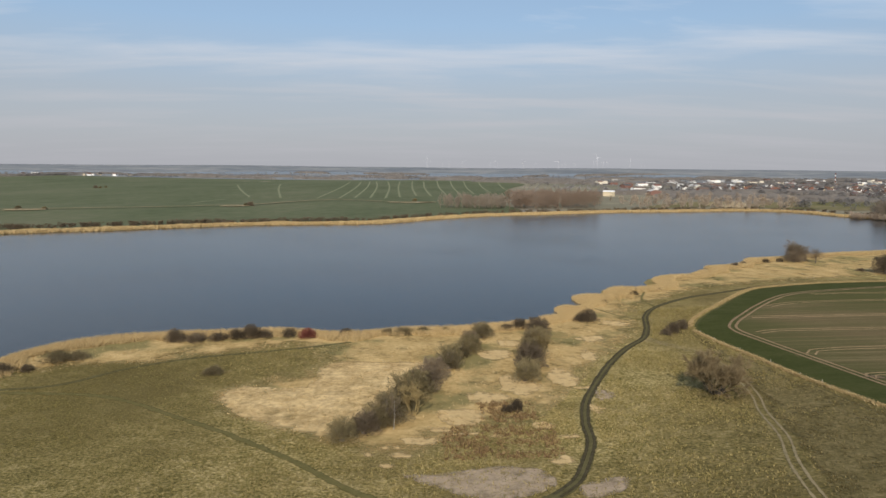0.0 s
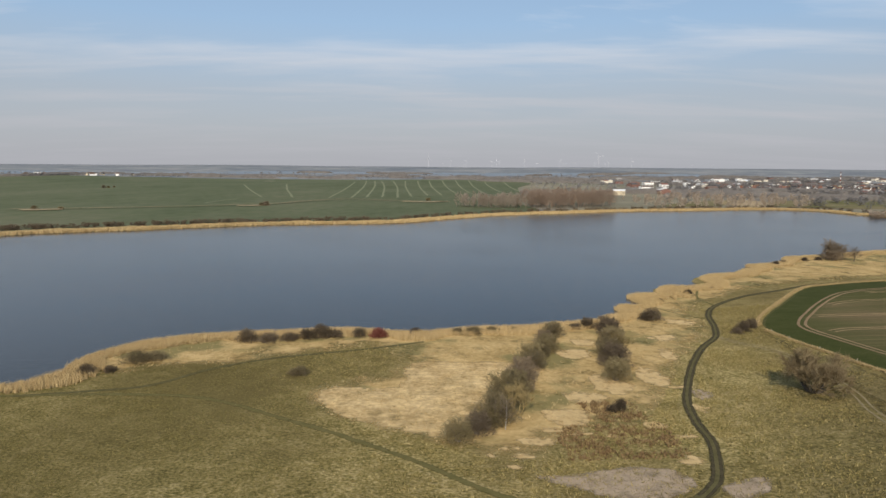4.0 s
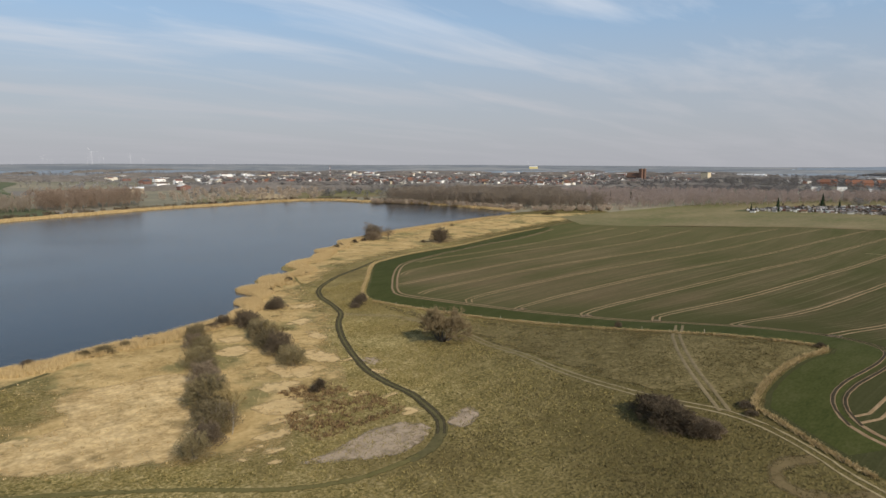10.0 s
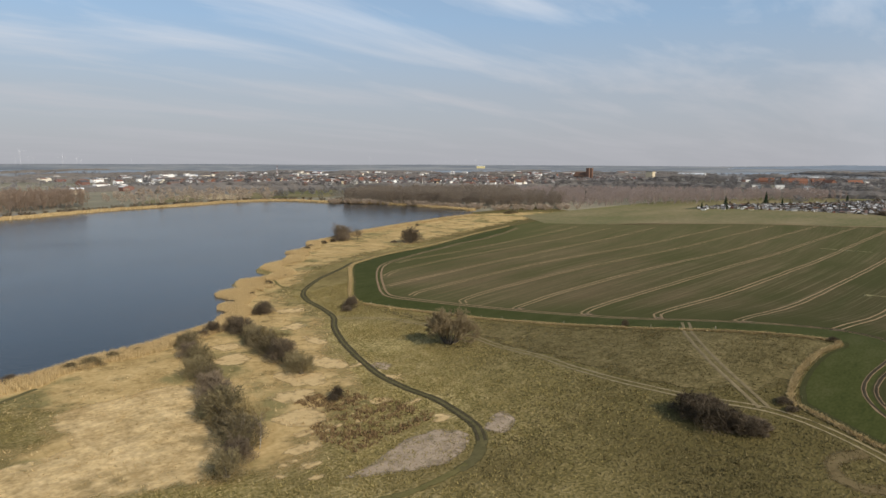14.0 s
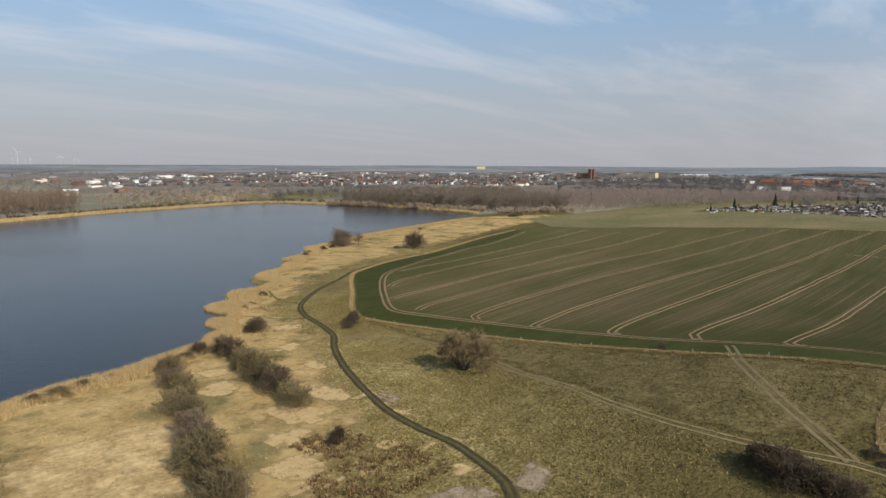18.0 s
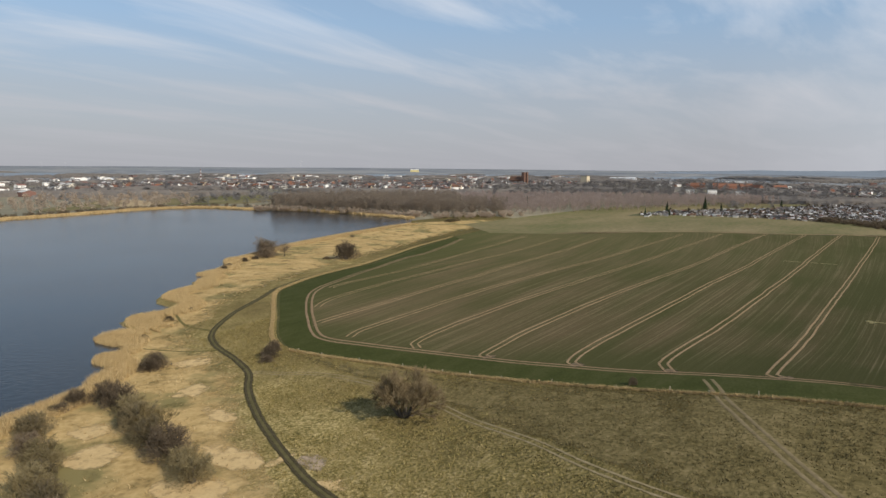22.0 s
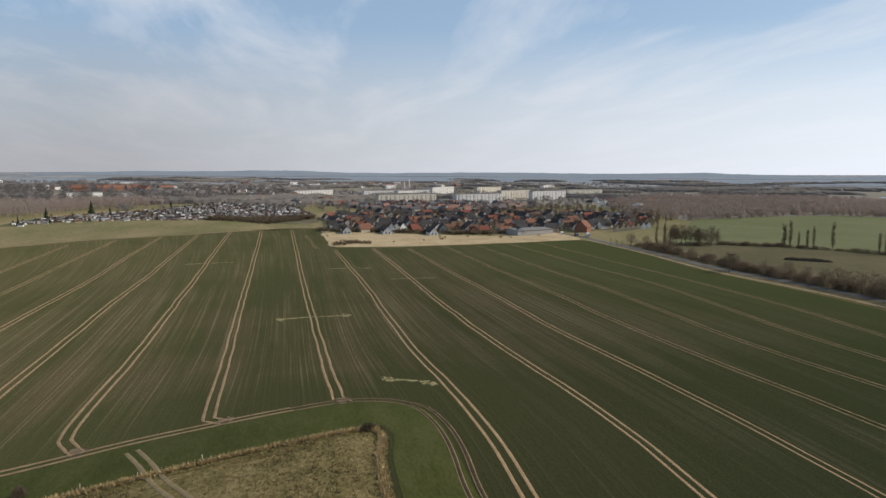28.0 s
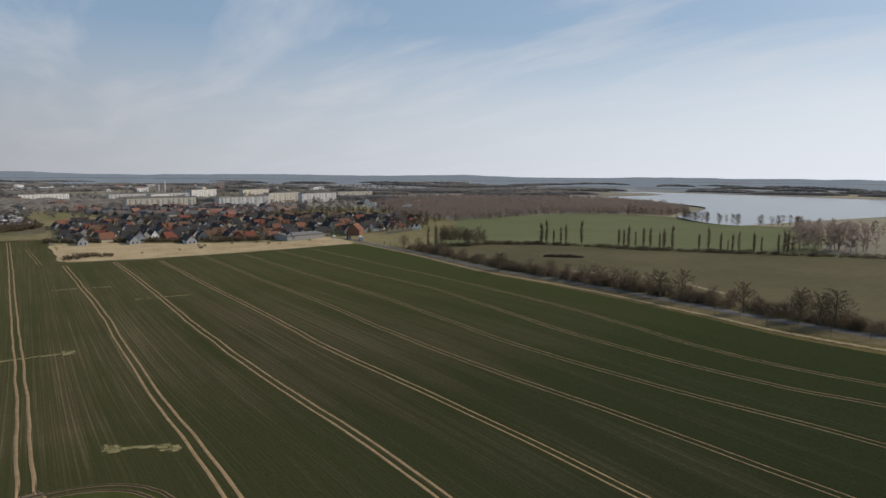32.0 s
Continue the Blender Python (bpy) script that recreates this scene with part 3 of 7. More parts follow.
# ---- lakes ----
tagged(sheet("lake_water", LAKE, M_WATER, level=1.56, grid=25.0), "calm grey-blue lake with wind-ruffled water", "lake", kind="structure")
LAKE_FAR = smooth([(257.1, -1046.4), (409.3, -840), (428.9, -684.8), (479.5, -634.4), (552.7, -655.7), (614.1, -702.2), (659.8, -782.8), (710.8, -892.3), (804.7, -993.5), (1101.8, -1121.8), (1312.3, -1285), (1511.9, -1575.2), (1169.7, -1660.2), (870.8, -1679.9),
                   (613.1, -1713.2), (311.2, -1495.9)], True, 12.0, 3.0, 9)
tagged(sheet("far_lake_water", LAKE_FAR, M_WATER_FAR, level=-5.4, grid=60.0), "wide pale lake glittering towards the sun", "lake", kind="structure")

# ---- fields ----
FIELD_WEST = [(492, 391), (379, 367), (318, 349), (262, 326), (214, 305), (173, 292), (146, 280), (129, 269), (103, 237), (86, 216), (81.5, 207)]
FIELD_NEAR = [(80.5, 202), (82.5, 186), (85, 172), (86.7, 157), (88.5, 143), (90.5, 131), (93.8, 111), (95.8, 96), (98, 78), (100.5, 66), (101.8, 60)]
FIELD_SOUTH = [(101.5, 57.5), (97, 56.6), (88.6, 58), (76, 58.2), (66, 57.2), (60.3, 55.3), (58, 51), (55.6, 46), (53.2, 40.5), (51, 34), (47, 10), (43, -40), (38, -100), (42, -158)]
FIELD = smooth(FIELD_WEST, False, 5.0).tolist() + smooth(FIELD_NEAR, False, 5.0).tolist() + smooth(FIELD_SOUTH, False, 4.0).tolist()
FIELD += smooth([(60, -160), (113, -149), (141, -145), (164, -147), (191, -148.5), (226, -152), (267, -155), (317, -156), (395, -165), (507, -171)], False, 8.0).tolist()
FIELD += [(522, -162), (511, -138), (498, -62), (496, -4), (507, 45), (560, 45.5), (684.8, 48.7), (655.1, 113.4), (610.8, 162.4), (578.2, 232.9), (537.7, 280.2), (474.6, 325.5)]
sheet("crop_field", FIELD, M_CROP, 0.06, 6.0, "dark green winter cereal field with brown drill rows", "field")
sheet("sparse_crop_field", [(518.5, 401.4), (430.5, 367.1), (476.5, 328.5), (539.8, 283.2), (581.4, 235), (613.7, 164.4), (657.9, 115.4), (687.5, 52.7), (731.2, 97.4), (770.2, 176.9), (782.8, 237), (749.5, 301.3), (712.5, 349.1), (613.5, 385.9)], M_CROP_PALE, 0.2, 15,
      "pale yellowish green field of thin young crop", "field")
HEAD = [(375, 356), (294, 323), (252, 309), (213, 292), (182.5, 279.6), (157, 268.5), (145, 263), (131.5, 253), (109, 227), (95, 209), (91.8, 200), (94, 187), (98, 166), (101, 146), (104.5, 130), (107, 117), (111.5, 100), (113.3, 85),
        (115.5, 72), (118, 63), (117.7, 57), (115.5, 52), (110.8, 48.5), (102, 47), (90.5, 47), (79.6, 47.4), (73, 47), (68, 45), (64, 41.5), (61.5, 35), (58, 20), (55, 0), (51.5, -45), (47.5, -110), (46, -150)]
EDGE = [(q[0] + 0.8, q[1] - 0.4) for q in smooth(FIELD_WEST[1:], step=4.0)] + [(q[0] + 0.8, q[1]) for q in smooth(FIELD_NEAR, step=4.0)] + [(q[0] + 0.6, q[1] - 0.9) for q in smooth(FIELD_SOUTH[:9], step=4.0)]
sheet("lush_crop_edge", EDGE + smooth(HEAD[0:30], step=4.0)[::-1].tolist(), M_CROP_EDGE, 0.085, 5.0, "dark lush crop between the field's edge and its wheel track", "field")
ribbon("headland_track", HEAD, [(-1.0, 0.3), (1.0, 0.3)], M_SOIL_DARK, 0.13, "rutted brown wheel track round the field's edge", wobble=0.5)
ribbon("headland_track", [(684.6, 52.7), (654.1, 114.4), (609.8, 163.3), (576.2, 234.9), (536.7, 281.1), (476.5, 326.5)], [(-1.0, 0.4), (1.0, 0.4)], M_SOIL, 0.3, "pale wheel track between two crop fields", wobble=0.5)
TRAMS = [
    [(149, 260), (160, 263), (207, 271), (260, 287), (324, 308), (390, 324), (430, 331)],
    [(119, 235), (128, 240), (147, 245), (208, 256), (285, 274), (392, 297), (440, 306)],
    [(104, 217), (112, 218), (125, 219.5), (154, 223), (220, 233), (300, 250), (400, 268), (470, 280)],
    [(97, 196), (104, 199), (115, 200.5), (144, 203.6), (185, 208), (244, 214), (320, 221), (387, 227), (482, 234), (540, 240)],
    [(99.5, 172), (102.4, 175.9), (113, 179), (129, 180.7), (166, 183.8), (215, 187.5), (313, 196.5), (382, 202), (508, 210), (570, 214)],
    [(101.5, 150), (103.3, 152.8), (115.5, 155), (140.5, 158.2), (187, 161.5), (262, 166.5), (380, 173), (514, 180.4), (600, 184)],
    [(106, 127), (108.5, 130), (123.6, 132.9), (156, 135.2), (221, 139), (277, 143), (400, 148), (531, 153.1), (614, 156)],
    [(110.5, 106), (115.5, 109), (124, 111.5), (161, 113.6), (227, 116.4), (301, 120), (420, 124.5), (569.5, 129.7), (640, 131)],
    [(113.5, 83), (117, 86), (126, 87), (201, 90.6), (298, 94.2), (408, 97.3), (582, 102), (657, 104.6)],
    [(117, 62), (121, 63.2), (128, 63.4), (217, 64.8), (350, 68.2), (480, 71), (626, 74.6), (670, 76)],
    [(608, 63), (560, 60), (520, 57.5), (494, 56)],
    [(66, 42.5), (70, 40.6), (96, 39.8), (137, 39.2), (235, 38.2), (327, 38), (400, 40.5), (482, 43.4)],
    [(57, 14), (62, 12.4), (89, 12), (102, 11.8), (146, 12), (187, 12.4), (253, 12.8), (330, 12), (393, 12.4), (486, 15.2)],
    [(54, -19), (79, -19), (92, -18.4), (123, -17), (149, -15.8), (206, -13.5), (283, -15), (377, -14), (480, -10.7)],
    [(51.5, -50), (64.5, -49.6), (90, -47.4), (118, -45.2), (154, -41), (187, -39.6), (223, -40), (289, -43.2), (370, -43), (496, -40.9)],
    [(49, -82), (78, -78), (96, -75), (122, -69.5), (158, -65), (185, -64), (237, -67.5), (290, -71.5), (358, -71.5), (494, -67.5)],
    [(47.5, -114), (89, -102.5), (108, -95.5), (139, -90.5), (160, -89), (187, -89.5), (229, -95), (300, -103), (380, -101), (496, -96)],
    [(46.5, -141), (75, -127), (108, -114.7), (135, -111), (157, -111.8), (224, -120), (338, -127.5), (500, -122)],
]
for k, line in enumerate(TRAMS):
    w = 0.23 if 4 < k < 13 and k != 10 else (0.19 if k < 5 or k == 13 else 0.14)
    ribbon("tramline", line, [(-1.0, w), (1.0, w)], M_SOIL, 0.12, "pair of pale bare-soil wheel lines through the crop", wobble=0.4, seed=k)

# fields beyond the lake and the road
sheet("near_farmland", [(463.6, 418.3), (800.2, 425.4), (1150.4, 338.1), (1179.5, 70.8), (1129.6, -49.5), (1001.8, -409.7), (701.4, -392.4), (557.1, -291.4), (460.1, -195.1), (515.5, -165.5), (517.8, -135.2), (506.8, -76.2), (490.9, -3.1), (499, 41.4), (554.1, 43.7), (681, 45.7), (652.3, 112.4), (607.8, 160.4), (575.1, 230.9), (534.6, 277.1), (472.6, 322.5), (425.6, 363.2)], M_CROP_PALE, 0.13, 14, "pale olive waste ground round the allotments and the estate", "ground")
sheet("allotment_ground", smooth([(712.2, 357), (782.8, 323.6), (792.8, 241.1), (778.9, 176.9), (776.2, 116.2), (744.7, 101.4), (738.2, 57.1), (799.5, 43.6), (999.6, 59.3), (1169.5, 60.8), (1169.7, 164.9), (1080.1, 233.4), (985.4, 257.5), (910.7, 312.5), (830.7, 355.8)], True, 10, 2.0, 3), M_GARDEN, 0.3, 20, "brown garden plots of the allotments", "ground")
sheet("estate_ground", smooth([(650.8, 40.4), (637.9, -1.7), (620.6, -33.9), (604.7, -73.9), (590.1, -113.6), (589.7, -158.1), (602.1, -207.6), (621, -280.3), (701, -342.4), (771.4, -376.7), (881, -321), (930.1, -181.1), (929.4, -21.3), (834.5, 37.9), (753.6, 41.4)], True, 10, 1.5, 3), M_GARDEN, 0.3, 20, "gardens and yards of the housing estate", "ground")
sheet("far_green_field", smooth([(-80, 602), (-50, 624), (-18, 657), (30, 695), (80, 720), (92, 790), (80, 870), (64, 960), (108, 1084), (151.9, 1499.6), (194.5, 1899.6), (-269, 2250), (-985, 2300), (-1718, 2400), (-1500, 1200), (-800, 640), (-480, 540), (-400, 470), (-330, 505), (-268, 532), (-232, 553), (-165, 582)], True, 30), M_FAR_CROP, 0.5, 22,
      "broad deep green field sloping beyond the lake", "field")
ribbon("far_field_track", [(-492, 715), (-442, 730), (-403, 744), (-360, 764), (-316, 784), (-277, 811), (-236, 839), (-212, 892), (-182, 939), (-144, 959), (-80, 924), (-16, 912)], [(0, 3.2)], M_SAND, 1.8, "pale farm track across the far green field")
for line in ([(-477, 708), (-458, 710), (-439, 721)], [(-270, 800), (-254, 802), (-243, 815)], [(-75, 911), (-43, 901), (-12, 919)]):
    ribbon("dead_grass_strip", line, [(0, 4.5)], M_FALLOW, 1.4, "strip of straw-coloured dead grass beside the far track", "grass", wobble=2.0)
for k, (x1, y1, x2, y2) in enumerate([(-194, 1007, -282, 1996), (-160, 1012, -255, 2053), (-139, 1032, -227, 2040), (-115, 1036, -206, 2030), (-90, 1022, -170, 2014), (-70, 1061, -131, 1997), (-45, 1105, -93, 1984), (-21, 1109, -59, 1975), (5.5, 1158, -20, 2030), (31, 1187, 21, 2025),
                                      (57, 1192, 61, 2025), (92, 1252, 105, 2032), (133, 1288, 162, 1986), (-330, 860, -320, 960), (-250, 1010, -420, 1700), (-300, 1020, -500, 1600)]):
    ribbon("far_tramline", [(x1, y1), ((x1 + x2) / 2 + (6 if k < 5 else -4), (y1 + y2) / 2), (x2, y2)], [(0, 1.4)], M_LINE, 0.8, "pale wheel line in the far green field", wobble=1.0, seed=k)
sheet("far_meadow", smooth([(264.2, 854.3), (336.1, 944.9), (402.1, 1001.9), (403.5, 936), (344.7, 865.5), (287.1, 831.1)], True, 10, 3.0, 2), M_CROP_PALE, 0.6, 20, "green meadow behind the far shore", "field")
sheet("far_reed_marsh", smooth([(375.8, 963.8), (434.9, 1015.2), (446.8, 1003.2), (437.6, 922.7), (379.8, 830.3), (360.4, 866.7)], True, 10, 3.0, 2), M_FALLOW, 0.6, 20, "straw-coloured marsh behind the far shore", "field")
sheet("far_meadow", smooth([(461.3, 965.2), (545.9, 1004.9), (666.5, 998.5), (645, 908.8), (526.9, 813.1), (447.6, 833.2), (410.2, 870.6)], True, 10, 3.0, 2), M_CROP_PALE, 0.6, 20, "long green meadow before the town", "field")
sheet("far_ploughland", smooth([(559.6, 1131.7), (725.4, 1315.4), (765.1, 1320.7), (639.1, 1144.9), (557, 1076)], True, 10, 3.0, 2), M_SCRUB, 0.6, 20, "brown ploughed field before the town", "field")
GREEN_SE = smooth([(465.4, -211.9), (556.8, -281.3), (712.4, -391.3), (749.3, -617.9), (693.9, -682.4), (614, -698.2), (503.5, -634.1), (414.7, -655.9), (323.3, -537.2), (273.2, -423.3), (224.6, -404.5), (269.7, -378.1), (319.7, -355.4), (373.6, -324.6), (431.1, -293.3), (455.4, -255.6)], True, 15)
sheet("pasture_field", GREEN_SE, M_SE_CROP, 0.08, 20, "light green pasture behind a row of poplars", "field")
sheet("brown_stubble_field", smooth([(455.6, -261.6), (431.2, -301.2), (373.6, -331.5), (319.8, -362.2), (269.8, -384.8), (221.9, -410.7), (149.4, -457.2), (41.6, -468.3), (19.6, -208.8), (58.6, -188.9), (114.4, -176.6), (141.7, -171.4), (185.7, -168.2), (252.8, -167), (318.5, -172.2), (412.7, -178.8), (457.9, -186.3)], True, 15), M_SE_BROWN, 0.07, 15,
      "olive brown stubble field behind the road", "field")
sheet("dry_fallow_strip", smooth([(507, 45.5), (535, 45.8), (580, 46.2), (625, 46.5), (624, 10), (598, -35), (575, -85), (562, -117), (572, -150), (590, -172), (524, -170), (512, -140), (498, -62), (496, -4), (500, 30)], True, 6, 1.5, 3), M_FALLOW, 0.3, 8,
      "straw-coloured fallow strip beside the housing estate", "field")

# ---- tracks in the meadow ----
ribbon("old_track", [(-165, 141), (-122, 143), (-106, 144), (-88, 144), (-74, 142), (-56, 131), (-42, 122), (-27, 110), (-13, 97), (-4, 92.5), (2, 91.7), (10, 91.8)], [(0, 0.7)], M_FAINT, 0.09, "faint overgrown continuation of the meadow track", wobble=0.3)
ribbon("meadow_track", [(7, 91.6), (12, 92), (18, 95.5), (22, 100), (25, 107), (28, 117), (29, 127), (32, 140), (38, 155),
                        (46, 172), (54, 186), (62, 197), (67, 210), (71, 225), (78, 237), (93, 249), (117, 265), (138, 280), (170, 294), (216, 304), (262, 322), (323.3, 348.4), (424.6, 382.9), (513.3, 407.1)],
       [(0, 0.85)], M_TRACK, 0.09, "dark trodden vehicle track winding through the meadow", wobble=0.3)
ribbon("track_ruts", [(18, 95.5), (22, 100), (25, 107), (28, 117), (29, 127), (32, 140), (38, 155), (46, 172), (54, 186), (62, 197), (67, 210), (71, 225), (78, 237), (93, 249), (117, 265), (138, 280)],
       [(-0.62, 0.26), (0.62, 0.26)], M_RUT, 0.12, "two bare damp ruts worn into the meadow track", wobble=0.3)
ribbon("shore_path", [(-118, 143), (-100, 147), (-90, 151), (-81, 163), (-69, 172), (-54, 178), (-39, 184), (-27, 190)], [(0, 0.55)], M_TRACK, 0.1, "narrow dark path along the reed's edge", wobble=0.3)
STRAIGHT = [(63, 196), (66, 190), (70, 184), (72.4, 177), (73.3, 166), (72.8, 155), (70.2, 141.5), (66.6, 130.5), (62.8, 115), (58.7, 104.5), (56, 96), (54, 87), (53, 77), (53, 71), (53.8, 65.5), (54.7, 59.6), (54.2, 52.5), (52, 45.5), (50, 41), (47.8, 36.5), (43.5, 20), (39, -10)]
INTO_FIELD = [(107, 97), (100, 93.5), (92.5, 90), (86, 86), (79, 81.3), (70, 74.2), (61.5, 66.4), (55, 60)]
ribbon("straight_path", STRAIGHT, [(-0.75, 0.22), (0.75, 0.22)], M_PATH, 0.1, "sandy double-rut farm path over the meadow", wobble=0.3)
ribbon("field_path", INTO_FIELD, [(-0.85, 0.28), (0.85, 0.28)], M_RUTS, 0.12, "two sandy ruts leading into the crop field", wobble=0.2)
ribbon("foot_path", [(71, 218), (62, 228), (55, 243)], [(0, 0.4)], M_FAINT, 0.1, "faint trodden angler's path through dry grass")
ribbon("foot_path", [(79, 238), (78, 252), (84, 268)], [(0, 0.4)], M_FAINT, 0.1, "faint trodden angler's path through dry grass")
ribbon("turning_loop", [(49.5, 43), (46.5, 45.5), (43, 46.5), (39.5, 44.5), (39, 41), (41, 37), (46, 33.5)], [(0, 1.3)], M_LOOP, 0.08, "brown worn vehicle turning loop in the grass", wobble=0.4)

# ---- dry and bare ground ----
DRY_LAND = [(-128, 150), (-112, 153), (-96, 163), (-79, 167), (-60, 176), (-42, 184), (-34, 166), (-52, 150), (-48, 134), (-20, 116), (-12, 112), (-3, 112), (8, 122), (19, 128), (28, 143), (40, 165), (56, 190), (66, 212), (70, 232), (88, 252), (120, 278), (142, 289), (185, 309), (225, 325), (262, 340), (320, 360), (380, 378), (440, 391), (505, 405), (522, 428)]
DRY = smooth(DRY_LAND + [(x - 1, y + 3.5) for x, y in SHORE_LINE[::-1]], True, 2.5, 1.3, 11)
sheet("dry_grass", DRY, M_DRY, 0.045, 3.0, "tawny dead grass and sedge along the lake shore", "dry grass",
      fade=smooth(DRY_LAND, step=2.0))
sheet("flattened_straw", smooth([(-50, 146), (-46, 150), (-33, 151), (-31, 166), (-19, 171), (-3, 168), (-5, 156), (-9, 147), (-13, 131), (-21, 120.5), (-27, 122), (-35, 126), (-44, 133)], True, 1.2, 2.0, 21), M_STRAW, 0.075, 2.5,
      "bright patch of flattened straw-coloured reed", "dry grass")
for k, (x, y, a, b) in enumerate([(4, 131, 5, 6), (10, 143, 5, 5), (18, 152, 5, 7), (30, 158, 4, 7), (-7, 112, 1.5, 1.1), (-9.5, 115.5, 1.3, 0.9), (-9, 107.5, 0.9, 0.8), (-4, 118.5, 2.6, 1.6), (-13, 112, 1, 0.7), (21, 126, 2.2, 1.2), (21.5, 109, 1.6, 1.3),
                                   (25, 120, 1.4, 1.0), (5, 122, 1.6, 0.8), (34, 150, 2.2, 1.3), (0, 124, 3.4, 1.8), (11, 121, 1.2, 0.8), (41, 178, 3, 5), (46, 196, 5, 4), (15, 178, 5, 6), (20, 190, 4, 5), (58, 216, 5, 4), (33, 135, 1.2, 2.0)]):
    a, b = a * (1.5 if a < 3 else 1), b * (1.5 if a < 3 else 1)
    ring = [(x + a * math.cos(u) * (1 + 0.2 * math.sin(3 * u + k)), y + b * math.sin(u) * (1 + 0.2 * math.cos(2 * u + k))) for u in np.arange(10) * math.pi / 5]
    sheet("straw_patch", smooth(ring, True, 0.7, 0.7, k), M_STRAWPATCH, 0.085, 2.5, "pale flattened straw patch in the grass", "dry grass")
sheet("mud_crust", smooth([(-6, 103.5), (0, 104.5), (6, 106), (12, 107), (17, 106), (18.5, 100), (15, 96), (7, 95), (1, 98)], True, 0.8, 0.9, 3), M_PALE, 0.08, 2.0, "dried grey mud crust in a shallow hollow", "bare ground")
sheet("bare_patch", smooth([(22, 98), (27, 101), (31, 100.5), (28, 96), (23, 94)], True, 0.7, 0.7, 6), M_PALE, 0.08, 2.0, "worn greyish bare patch beside the track", "bare ground")
sheet("bare_patch", smooth([(35, 141), (39, 143), (39, 148), (35, 147)], True, 0.7, 0.7, 8), M_PALE, 0.08, 2.0, "worn greyish bare patch beside the track", "bare ground")
ribbon("headland_ruts", HEAD[18:29], [(-1.0, 0.2), (1.0, 0.2)], M_DAMP, 0.16, "dark wet wheel ruts in the bend of the headland track", wobble=0.5)
sheet("rough_grass", smooth([(75, 186), (74.5, 163), (71.5, 142), (67.5, 130), (63, 112), (59, 98), (56.5, 88), (55.5, 78), (58.5, 67), (66, 60), (98, 59.5), (96, 78), (92, 105), (88, 131), (84.5, 155), (81, 180), (79, 195)], True, 3, 0.6, 12), M_ROUGH, 0.05, 4.0, "rough brownish grass between path and field", "grass")
CROP_MARKS = [[(406, 135.6), (421, 109)], [(237, 77.5), (238.5, 52.3)], [(136.2, 52.5), (133, 42.5)], [(336, 24), (335, -1)], [(384, 53), (382, 27.5)]]
for k, (p, q) in enumerate(CROP_MARKS):
    ribbon("pale_crop_mark", [p, ((p[0] + q[0]) / 2 + 0.6, (p[1] + q[1]) / 2), q], [(0, 1.1)], M_MARK, 0.1, "thin pale mark in the crop", "field mark", wobble=0.8, seed=k)
for k, (x, y) in enumerate([(237, 76.5), (239, 53), (136.5, 51.5), (131.5, 43.5)]):
    ring = [(x + (4.6 - 0.4 * k) * math.cos(u), y + 2.2 * math.sin(u)) for u in np.arange(8) * math.pi / 4]
    sheet("pale_crop_mark", smooth(ring, True, 1.0, 1.0, k + 30), M_MARK, 0.11, 1.5, "pale thin spot in the crop", "field mark")
for k in (5, 6, 7, 8, 9):
    x, y = TRAMS[k][0]
    ring = [(x + 2.6 * math.cos(u) + 1.2, y + 1.9 * math.sin(u) + 0.6) for u in np.arange(8) * math.pi / 4]
    sheet("turned_soil", smooth(ring, True, 0.9, 0.6, k), M_TURN, 0.115, 1.2, "churned bare soil where a wheel line meets the headland", "bare ground")


# ---- vegetation ----
def empty(name, x, y, z=None):
    ob = new(name)
    ob.empty_display_size = 0.3
    ob.location = (x, y, float(ground_z(x, y)) if z is None else z)
    return ob


def part(name, data, parent, label=""):
    """Links a mesh as one part under a thing or a part."""
    ob = new(name, data)
    ob.parent = parent
    if label:
        ob["label"] = label
    return ob


def tube(verts, faces, a, b, ra, rb, sides=4):
    """Adds a tapered limb from a to b."""
    a, b = np.asarray(a, float), np.asarray(b, float)
    d = b - a
    d /= np.linalg.norm(d) + 1e-9
    u = np.cross(d, (0.3, 0.9, 0.1)); u /= np.linalg.norm(u) + 1e-9
    w = np.cross(d, u)
    n = len(verts)
    for q, r in ((a, ra), (b, rb)):
        for k in range(sides):
            c = 2 * math.pi * k / sides
            verts.append(q + r * (u * math.cos(c) + w * math.sin(c)))
    for k in range(sides):
        j = (k + 1) % sides
        faces.append((n + k, n + j, n + sides + j, n + sides + k))


